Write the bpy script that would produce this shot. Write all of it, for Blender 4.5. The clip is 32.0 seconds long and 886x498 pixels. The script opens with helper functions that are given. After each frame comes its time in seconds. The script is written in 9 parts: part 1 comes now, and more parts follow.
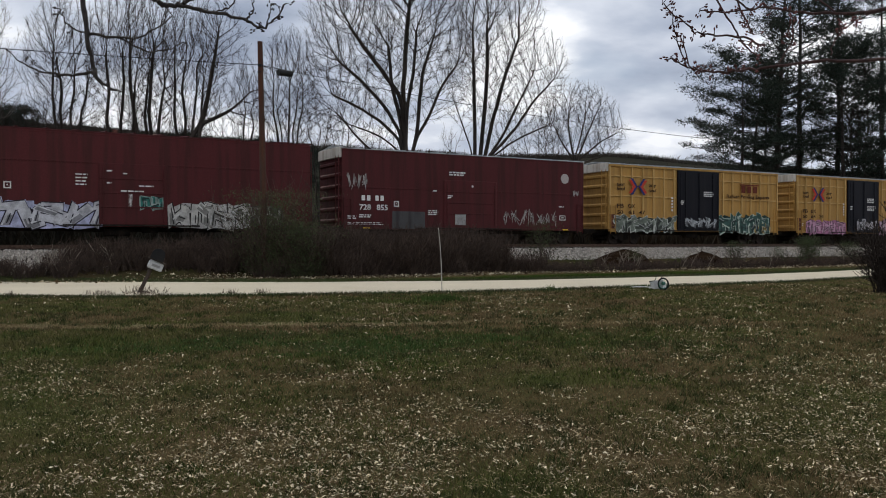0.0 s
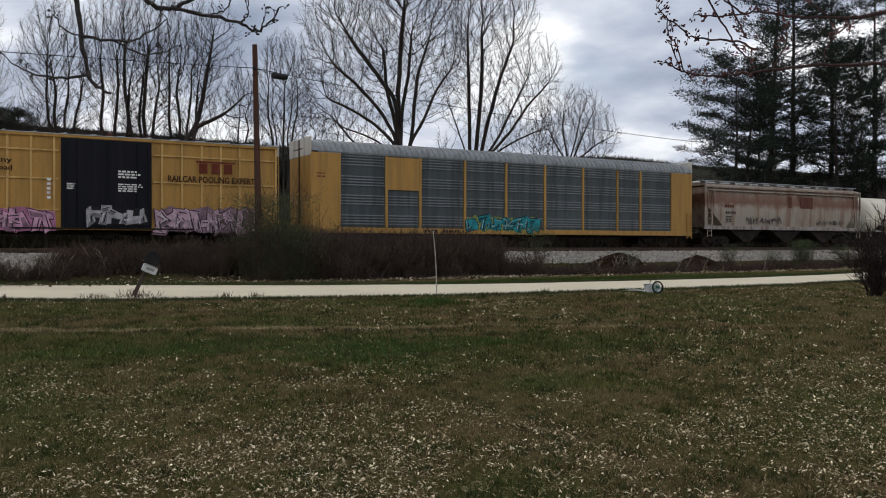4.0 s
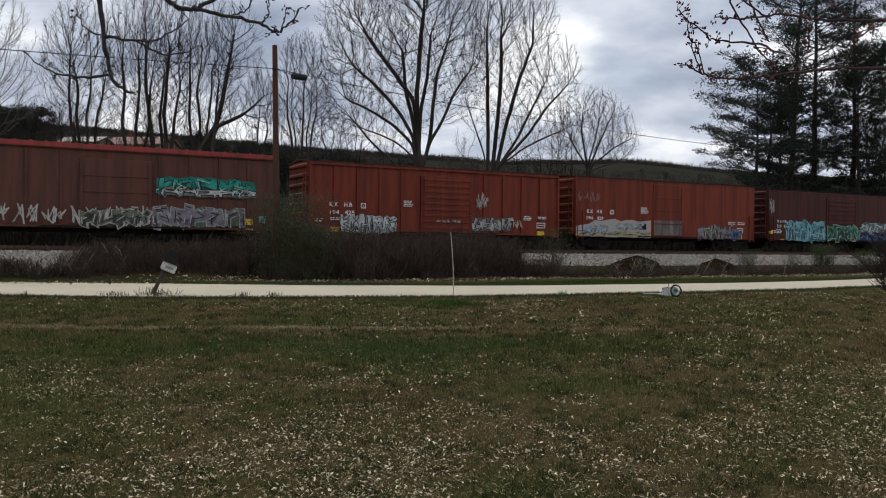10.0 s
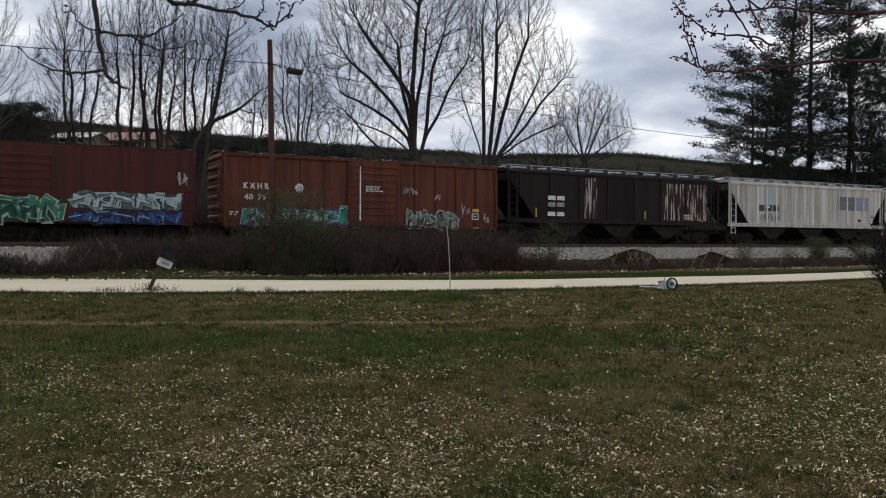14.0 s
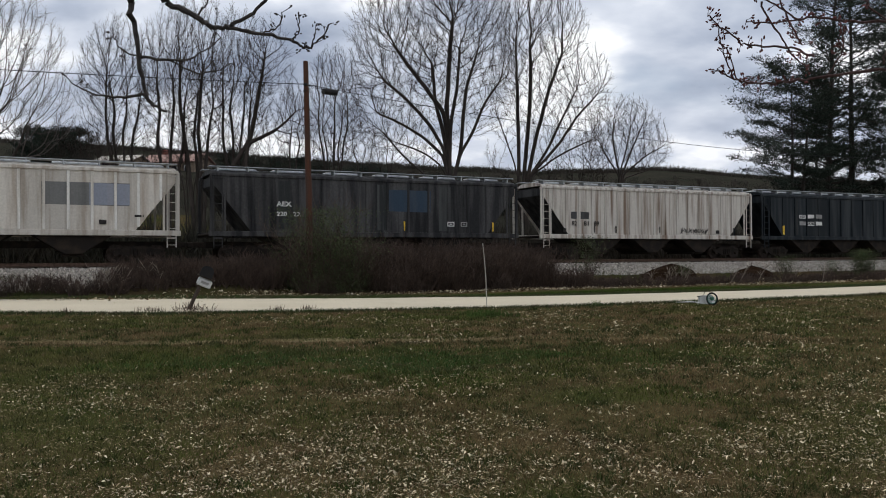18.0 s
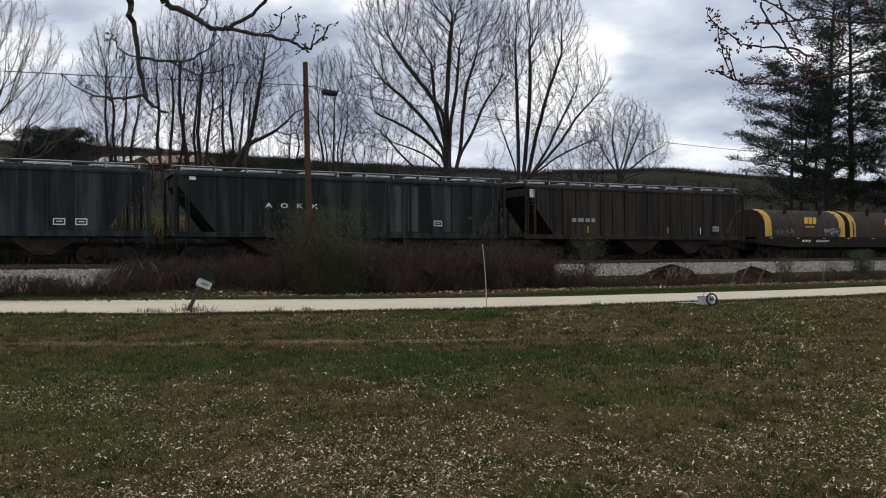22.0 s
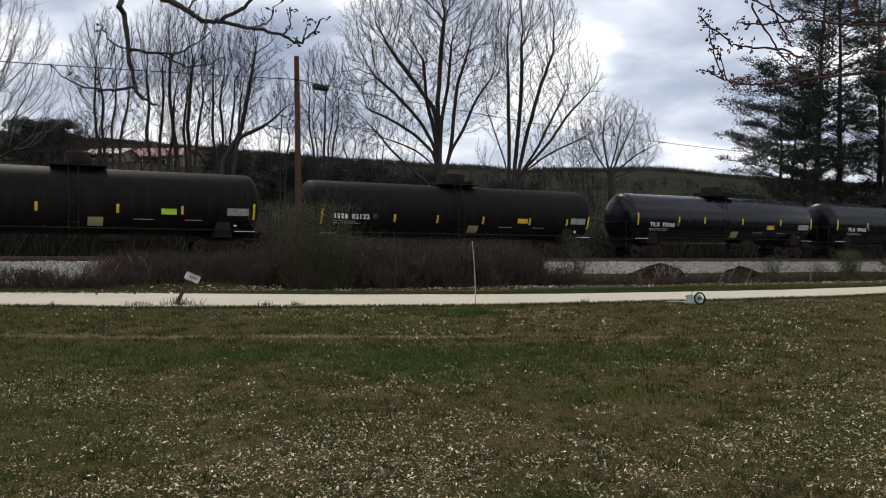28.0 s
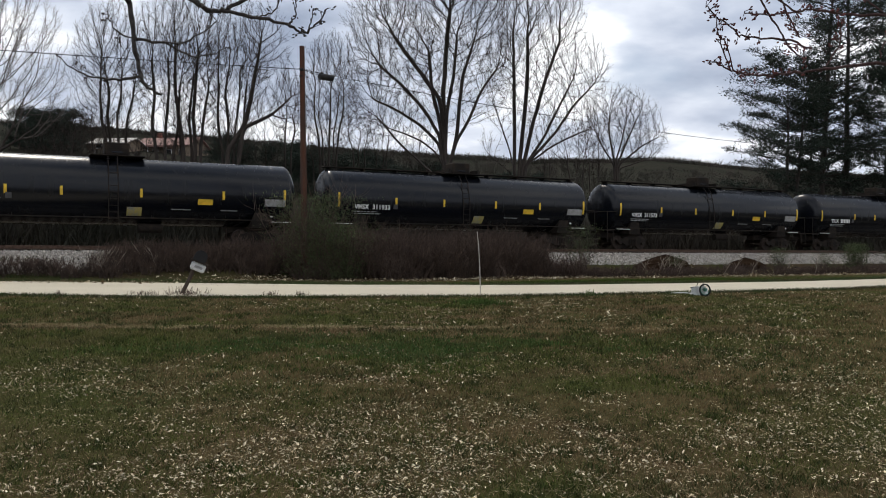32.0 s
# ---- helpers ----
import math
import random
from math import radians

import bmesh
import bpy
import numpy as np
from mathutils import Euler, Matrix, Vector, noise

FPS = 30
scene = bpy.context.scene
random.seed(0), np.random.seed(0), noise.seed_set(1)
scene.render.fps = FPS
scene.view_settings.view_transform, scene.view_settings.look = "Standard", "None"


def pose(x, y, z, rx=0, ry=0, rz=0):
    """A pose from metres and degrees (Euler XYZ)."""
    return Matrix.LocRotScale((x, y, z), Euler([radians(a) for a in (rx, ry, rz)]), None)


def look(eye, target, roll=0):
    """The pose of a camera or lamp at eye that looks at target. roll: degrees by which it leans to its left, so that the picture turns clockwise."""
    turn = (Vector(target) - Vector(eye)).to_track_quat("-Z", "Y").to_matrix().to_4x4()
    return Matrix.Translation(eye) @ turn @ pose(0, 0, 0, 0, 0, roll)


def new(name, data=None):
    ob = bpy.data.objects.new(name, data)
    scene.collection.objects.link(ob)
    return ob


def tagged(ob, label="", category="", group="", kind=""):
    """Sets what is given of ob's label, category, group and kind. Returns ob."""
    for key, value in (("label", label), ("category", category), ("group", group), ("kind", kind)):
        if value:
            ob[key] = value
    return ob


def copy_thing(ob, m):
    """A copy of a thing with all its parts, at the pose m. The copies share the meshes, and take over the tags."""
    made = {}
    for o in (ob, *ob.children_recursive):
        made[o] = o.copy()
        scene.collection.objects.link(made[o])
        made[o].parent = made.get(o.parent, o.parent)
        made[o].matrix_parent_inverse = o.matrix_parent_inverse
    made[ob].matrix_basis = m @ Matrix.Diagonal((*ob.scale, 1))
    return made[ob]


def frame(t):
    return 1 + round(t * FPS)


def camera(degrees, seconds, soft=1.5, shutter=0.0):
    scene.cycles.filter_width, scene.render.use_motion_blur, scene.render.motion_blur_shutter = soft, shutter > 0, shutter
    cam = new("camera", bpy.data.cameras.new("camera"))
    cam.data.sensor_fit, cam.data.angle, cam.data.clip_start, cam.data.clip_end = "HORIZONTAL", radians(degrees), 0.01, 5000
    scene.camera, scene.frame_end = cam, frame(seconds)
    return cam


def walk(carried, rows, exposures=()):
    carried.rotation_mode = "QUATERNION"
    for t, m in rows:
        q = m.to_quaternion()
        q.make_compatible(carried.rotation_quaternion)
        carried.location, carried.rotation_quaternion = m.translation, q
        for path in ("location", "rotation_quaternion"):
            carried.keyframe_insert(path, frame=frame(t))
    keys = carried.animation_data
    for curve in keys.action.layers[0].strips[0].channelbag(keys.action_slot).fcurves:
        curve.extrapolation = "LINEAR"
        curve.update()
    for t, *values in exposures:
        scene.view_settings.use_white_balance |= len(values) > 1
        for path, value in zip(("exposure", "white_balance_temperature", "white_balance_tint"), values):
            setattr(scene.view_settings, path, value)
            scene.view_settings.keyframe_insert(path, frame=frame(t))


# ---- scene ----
# ---- camera ----
EYE = 1.6            # eye height over the lawn
TURN = 29.72         # the track's turn from the x axis, degrees
NEAR = 40.46         # from the eye to the near side of the train
RAIL = 1.43          # top of the rails over the lawn
LENS = 56.0
PATH = (
    (0, -0.213, -0.52, -0.039), (0.5, -0.323, -0.506, -0.034), (1, -0.248, -0.55, -0.028), (1.5, -0.151, -0.583, -0.131),
    (2, -0.24, -0.368, -0.189), (2.5, -0.246, -0.182, -0.09), (3, -0.2, -0.115, -0.033), (3.5, -0, -0.211, -0.02),
    (5.5, 0.499, -0.429, -0.285), (6, 0.756, -0.527, -0.3), (6.5, 0.479, -0.472, -0.41), (7, 0.249, -0.448, -0.513),
    (7.5, -0.031, -0.332, -0.466), (8, -0.589, -0.253, -0.42), (8.5, -0.643, -0.137, -0.337), (9, -0.489, -0.076, -0.357),
    (9.5, -0.903, -0.159, -0.413), (10, -1.046, -0.21, -0.59), (10.5, -0.856, -0.32, -0.726), (11, -0.787, -0.353, -0.586),
    (11.5, -0.827, -0.316, -0.364), (12, -0.913, -0.223, -0.194), (12.5, -0.95, -0.282, -0.259), (13, -0.847, -0.367, -0.35),
    (13.5, -0.746, -0.481, -0.3), (14, -0.791, -0.595, -0.325), (14.5, -1.106, -0.574, -0.414), (16.5, -2.128, -0.348, 0.166),
    (17, -2.166, -0.142, 0.237), (17.5, -2.472, 0.226, 0.221), (18, -3.267, 0.576, 0.311), (18.5, -3.593, 0.757, 0.44),
    (19, -3.546, 0.673, 0.495), (19.5, -3.846, 0.671, 0.462), (20, -3.865, 0.711, 0.374), (20.5, -3.862, 0.676, 0.34),
    (21, -3.688, 0.702, 0.373), (21.5, -3.347, 0.638, 0.409), (22, -3.247, 0.631, 0.366), (22.5, -3.162, 0.626, 0.305),
    (23, -3.104, 0.606, 0.241), (23.5, -3.158, 0.58, 0.206), (24, -3.269, 0.517, 0.18), (24.5, -3.21, 0.402, 0.139),
    (25, -3.179, 0.325, 0.075), (25.5, -3.1, 0.452, -0.004), (27.5, -2.593, 0.361, -0.227), (28, -2.535, 0.378, -0.284),
    (28.5, -2.539, 0.317, -0.339), (29, -2.585, 0.217, -0.389), (29.5, -2.633, 0.175, -0.416), (30, -2.822, 0.018, -0.341),
    (30.5, -2.852, -0.087, -0.272), (31, -2.843, -0.091, -0.321), (31.5, -2.864, -0.181, -0.421), (32, -2.875, -0.272, -0.479),
)

cam = camera(LENS, 32.0, soft=1.0)


def aim(yaw, pitch, roll):
    return pose(0, 0, EYE, 0, 0, -yaw) @ pose(0, 0, 0, 90 + pitch) @ pose(0, 0, 0, 0, 0, -roll)


walk(cam, [(t, aim(a, b, c)) for t, a, b, c in PATH], exposures=((0, -0.05), (14, -0.05), (19, 0.0), (24, 0.08), (28, 0.17), (32, 0.17)))

# ---- world and sun ----
SUN_EL, SUN_AZ = 48.0, -35.0     # the hidden sun, ahead and to the left


def make_world():
    w = bpy.data.worlds.new("sky")
    w.use_nodes = True
    scene.world = w
    n, l = w.node_tree.nodes, w.node_tree.links
    n.clear()
    out, bg = n.new("ShaderNodeOutputWorld"), n.new("ShaderNodeBackground")
    sky = n.new("ShaderNodeTexSky")
    sky.sky_type, sky.sun_disc = "NISHITA", False
    sky.sun_elevation, sky.sun_rotation = radians(SUN_EL), radians(SUN_AZ)
    co, sep = n.new("ShaderNodeTexCoord"), n.new("ShaderNodeSeparateXYZ")
    l.new(co.outputs["Generated"], sep.inputs[0])
    # a flat cloud deck: divide by the height above the horizon
    up = n.new("ShaderNodeMath"); up.operation = "MAXIMUM"; up.inputs[1].default_value = 0.0
    add = n.new("ShaderNodeMath"); add.operation = "ADD"; add.inputs[1].default_value = 0.22
    l.new(sep.outputs[2], up.inputs[0]); l.new(up.outputs[0], add.inputs[0])
    com = n.new("ShaderNodeCombineXYZ")
    for i in range(2):
        d = n.new("ShaderNodeMath"); d.operation = "DIVIDE"
        l.new(sep.outputs[i], d.inputs[0]); l.new(add.outputs[0], d.inputs[1])
        l.new(d.outputs[0], com.inputs[i])
    big = n.new("ShaderNodeTexNoise")
    big.inputs["Scale"].default_value, big.inputs["Detail"].default_value = 1.7, 7
    big.inputs["Roughness"].default_value, big.inputs["Distortion"].default_value = 0.48, 0.12
    shift = n.new("ShaderNodeVectorMath"); shift.operation = "ADD"; shift.inputs[1].default_value = (3.1, 1.7, 0)
    l.new(com.outputs[0], shift.inputs[0]); l.new(shift.outputs[0], big.inputs["Vector"])
    ramp = n.new("ShaderNodeValToRGB")
    e = ramp.color_ramp.elements
    e[0].position, e[0].color = 0.34, (0.31, 0.365, 0.48, 1)
    e[1].position, e[1].color = 0.59, (1.17, 1.18, 1.2, 1)
    for p, c in ((0.43, (0.48, 0.54, 0.66, 1)), (0.52, (0.74, 0.79, 0.89, 1))):
        x = ramp.color_ramp.elements.new(p)
        x.color = c
    l.new(big.outputs["Fac"], ramp.inputs[0])
    gap = n.new("ShaderNodeTexNoise")
    gap.inputs["Scale"].default_value, gap.inputs["Detail"].default_value = 1.1, 5
    off = n.new("ShaderNodeVectorMath"); off.operation = "ADD"; off.inputs[1].default_value = (9.3, 4.2, 2.0)
    l.new(com.outputs[0], off.inputs[0]); l.new(off.outputs[0], gap.inputs["Vector"])
    cover = n.new("ShaderNodeMapRange")
    cover.inputs["From Min"].default_value, cover.inputs["From Max"].default_value = 0.30, 0.40
    cover.inputs["To Min"].default_value = 0.35
    l.new(gap.outputs["Fac"], cover.inputs["Value"])
    dim = n.new("ShaderNodeVectorMath"); dim.operation = "SCALE"; dim.inputs["Scale"].default_value = 0.08
    l.new(sky.outputs[0], dim.inputs[0])
    mix = n.new("ShaderNodeMix"); mix.data_type = "RGBA"
    l.new(cover.outputs[0], mix.inputs["Factor"])
    l.new(dim.outputs[0], mix.inputs["A"]); l.new(ramp.outputs[0], mix.inputs["B"])
    haze = n.new("ShaderNodeMapRange")       # the deck greys out towards the horizon
    haze.inputs["From Min"].default_value, haze.inputs["From Max"].default_value = 0.04, 0.26
    haze.inputs["To Min"].default_value, haze.inputs["To Max"].default_value = 0.45, 0.0
    l.new(up.outputs[0], haze.inputs["Value"])
    far = n.new("ShaderNodeMix"); far.data_type = "RGBA"
    l.new(haze.outputs[0], far.inputs["Factor"]); l.new(mix.outputs["Result"], far.inputs["A"])
    far.inputs["B"].default_value = (0.56, 0.6, 0.7, 1)
    l.new(far.outputs["Result"], bg.inputs["Color"])
    bg.inputs["Strength"].default_value = 1.0
    l.new(bg.outputs[0], out.inputs[0])


make_world()
sun = new("sun", bpy.data.lights.new("sun", "SUN"))
sun.data.energy, sun.data.angle, sun.data.color = 1.3, radians(12), (1.0, 0.92, 0.8)
a, b = radians(SUN_AZ), radians(SUN_EL)
sun.matrix_world = look((60 * math.sin(a) * math.cos(b), 60 * math.cos(a) * math.cos(b), 60 * math.sin(b)), (0, 0, 0))

# ---- building helpers ----
CT, ST = math.cos(radians(TURN)), math.sin(radians(TURN))


def at(p, q):
    """Ground place p metres along the track and q metres square to it."""
    return p * CT - q * ST, p * ST + q * CT


def across(x, y):
    return x * CT + y * ST, -x * ST + y * CT


class Build:
    """Collects vertices and faces of one mesh."""

    def __init__(self):
        self.v, self.f = [], []

    def box(self, x0, x1, y0, y1, z0, z1):
        k = len(self.v)
        self.v += [(x0, y0, z0), (x1, y0, z0), (x1, y1, z0), (x0, y1, z0), (x0, y0, z1), (x1, y0, z1), (x1, y1, z1), (x0, y1, z1)]
        self.f += [(k, k + 3, k + 2, k + 1), (k + 4, k + 5, k + 6, k + 7), (k, k + 1, k + 5, k + 4), (k + 1, k + 2, k + 6, k + 5), (k + 2, k + 3, k + 7, k + 6), (k + 3, k, k + 4, k + 7)]
        return self

    def slab(self, x0, x1, y0, y1, z0, z1, c=0.02):
        """A box with its four edges along z and its top chamfered."""
        c = min(c, (x1 - x0) / 3, (y1 - y0) / 3, (z1 - z0) / 3)
        rings = []
        for z, d in ((z0, c), (z0 + c, 0), (z1 - c, 0), (z1, c)):
            a0, a1, b0, b1 = x0 + d, x1 - d, y0 + d, y1 - d
            rings.append([(a0 + c, b0, z), (a1 - c, b0, z), (a1, b0 + c, z), (a1, b1 - c, z), (a1 - c, b1, z), (a0 + c, b1, z), (a0, b1 - c, z), (a0, b0 + c, z)])
        return self.rings(rings)

    def rings(self, rings, caps=True):
        k, n = len(self.v), len(rings[0])
        for r in rings:
            self.v += [tuple(p) for p in r]
        for i in range(len(rings) - 1):
            for j in range(n):
                a0, b0 = k + i * n + j, k + i * n + (j + 1) % n
                self.f.append((a0, b0, b0 + n, a0 + n))
        if caps:
            self.f.append(tuple(range(k + n - 1, k - 1, -1)))
            self.f.append(tuple(range(k + (len(rings) - 1) * n, k + len(rings) * n)))
        return self

    def prism(self, profile, x0, x1):
        """A profile of (y, z) drawn along x."""
        return self.rings([[(x, y, z) for y, z in profile] for x in (x0, x1)])

    def plate(self, outline, y0, y1):
        """An outline of (x, z) with its thickness along y."""
        return self.rings([[(x, y, z) for x, z in outline] for y in (y0, y1)])

    def tube(self, p0, p1, r0, r1=None, n=8, caps=True):
        r1 = r0 if r1 is None else r1
        p0, p1 = Vector(p0), Vector(p1)
        d = (p1 - p0).normalized()
        s = d.orthogonal().normalized()
        t = d.cross(s)
        ring = [(math.cos(2 * math.pi * i / n), math.sin(2 * math.pi * i / n)) for i in range(n)]
        return self.rings([[p + (s * c + t * w) * r for c, w in ring] for p, r in ((p0, r0), (p1, r1))], caps)

    def path(self, pts, radii, n=5, caps=True):
        """A bent tube along points."""
        pts = [Vector(p) for p in pts]
        ring = [(math.cos(2 * math.pi * i / n), math.sin(2 * math.pi * i / n)) for i in range(n)]
        s, rr = None, []
        for i, p in enumerate(pts):
            d = (pts[min(i + 1, len(pts) - 1)] - pts[max(i - 1, 0)]).normalized()
            s = d.orthogonal().normalized() if s is None else (s - d * s.dot(d)).normalized()
            t = d.cross(s)
            rr.append([p + (s * c + t * w) * radii[i] for c, w in ring])
        return self.rings(rr, caps)

    def lathe(self, prof, n=32, y=0.0, z=0.0):
        """(x, r) pairs turned about an axis along x."""
        ring = [(math.cos(2 * math.pi * i / n), math.sin(2 * math.pi * i / n)) for i in range(n)]
        return self.rings([[(x, y + r * c, z + r * w) for c, w in ring] for x, r in prof])

    def mesh(self, name, mat, smooth=False):
        m = bpy.data.meshes.new(name)
        m.from_pydata(self.v, [], self.f)
        m.materials.append(mat)
        if smooth:
            m.polygons.foreach_set("use_smooth", [True] * len(m.polygons))
        return m


def part(name, b, mat, parent=None, label="", smooth=False):
    ob = new(name, b if isinstance(b, bpy.types.Mesh) else b.mesh(name, mat, smooth))
    if smooth and not isinstance(b, bpy.types.Mesh):
        e = ob.modifiers.new("edges", "EDGE_SPLIT")
        e.split_angle = radians(40)
    ob.parent = parent
    return tagged(ob, label)


def bulk(name, v, f, mat, parent=None):
    """One mesh from arrays of vertices and equal faces."""
    v, f = np.asarray(v, "f4"), np.asarray(f, "i4")
    m = bpy.data.meshes.new(name)
    m.vertices.add(len(v)); m.loops.add(f.size); m.polygons.add(len(f))
    m.vertices.foreach_set("co", v.ravel()); m.loops.foreach_set("vertex_index", f.ravel())
    m.polygons.foreach_set("loop_start", np.arange(0, f.size, f.shape[1], dtype="i4"))
    m.materials.append(mat)
    m.update(calc_edges=True)
    m.validate()
    ob = new(name, m)
    ob.parent = parent
    return ob


# ---- materials ----
def material(name, color, rough=0.7, metal=0.0, vary=0.25, scale=3.0, second=None, amount=0.5, edge=0.12, stretch=(1, 1, 1), bump=0.15, fine=40.0, island=0.0, objvary=0.0, spec=0.2):
    """A surface with broad stains (second colour), fine grain and relief."""
    m = bpy.data.materials.new(name)
    m.use_nodes = True
    n, l = m.node_tree.nodes, m.node_tree.links
    bs = n["Principled BSDF"]
    bs.inputs["Roughness"].default_value, bs.inputs["Metallic"].default_value = rough, metal
    bs.inputs["Specular IOR Level"].default_value = spec
    co, mp = n.new("ShaderNodeTexCoord"), n.new("ShaderNodeMapping")
    mp.inputs["Scale"].default_value = stretch
    l.new(co.outputs["Object"], mp.inputs[0])
    broad, grain = n.new("ShaderNodeTexNoise"), n.new("ShaderNodeTexNoise")
    for x, s, d in ((broad, scale, 6), (grain, fine, 4)):
        x.inputs["Scale"].default_value, x.inputs["Detail"].default_value = s, d
    l.new(mp.outputs[0], broad.inputs["Vector"]); l.new(co.outputs["Object"], grain.inputs["Vector"])
    mr = n.new("ShaderNodeMapRange")
    mid = 1 - amount
    mr.inputs["From Min"].default_value, mr.inputs["From Max"].default_value = 0.25 + 0.5 * mid - edge, 0.25 + 0.5 * mid + edge
    l.new(broad.outputs["Fac"], mr.inputs["Value"])
    mix = n.new("ShaderNodeMix"); mix.data_type = "RGBA"
    l.new(mr.outputs[0], mix.inputs["Factor"])
    mix.inputs["A"].default_value = (*color, 1)
    mix.inputs["B"].default_value = (*(second or tuple(c * 0.7 for c in color)), 1)
    hsv = n.new("ShaderNodeHueSaturation")
    l.new(mix.outputs["Result"], hsv.inputs["Color"])
    val = n.new("ShaderNodeMapRange")
    val.inputs["To Min"].default_value, val.inputs["To Max"].default_value = 1 - vary, 1 + vary
    val.inputs["From Min"].default_value, val.inputs["From Max"].default_value = 0.25, 0.75
    l.new(grain.outputs["Fac"], val.inputs["Value"])
    last = val.outputs[0]
    for kind, how in (("island", island), ("object", objvary)):
        if how:
            src = n.new("ShaderNodeNewGeometry").outputs["Random Per Island"] if kind == "island" else n.new("ShaderNodeObjectInfo").outputs["Random"]
            r = n.new("ShaderNodeMapRange")
            r.inputs["To Min"].default_value, r.inputs["To Max"].default_value = 1 - how, 1 + how
            l.new(src, r.inputs["Value"])
            x = n.new("ShaderNodeMath"); x.operation = "MULTIPLY"
            l.new(last, x.inputs[0]); l.new(r.outputs[0], x.inputs[1])
            last = x.outputs[0]
    l.new(last, hsv.inputs["Value"])
    l.new(hsv.outputs[0], bs.inputs["Base Color"])
    if bump:
        bp = n.new("ShaderNodeBump")
        bp.inputs["Strength"].default_value, bp.inputs["Distance"].default_value = bump, 0.02
        l.new(grain.outputs["Fac"], bp.inputs["Height"]); l.new(bp.outputs[0], bs.inputs["Normal"])
    rr = n.new("ShaderNodeMapRange")
    rr.inputs["To Min"].default_value, rr.inputs["To Max"].default_value = max(0.05, rough - 0.12), min(1, rough + 0.12)
    l.new(broad.outputs["Fac"], rr.inputs["Value"]); l.new(rr.outputs[0], bs.inputs["Roughness"])
    return m


STREAK = (1.6, 1.6, 0.13)


PAINTS = {}


def paint(name, color, second=None, amount=0.4, rough=0.55, scale=2.2, vary=0.1, edge=0.1, metal=0.0, spec=0.14, objvary=0.06):
    m = material(name, color, rough, metal, vary, scale, second, amount, edge, STREAK, 0.08, 14, objvary=objvary, spec=spec)
    PAINTS[m.name] = (color, second, amount, rough, scale, vary, edge, metal, spec)
    return m


def uneven(m, how):
    """The same paint, faded by another amount on every sheet."""
    key = m.name + " on sheets"
    if key not in M:
        M[key] = paint(key, *PAINTS[m.name], objvary=how)
    return M[key]


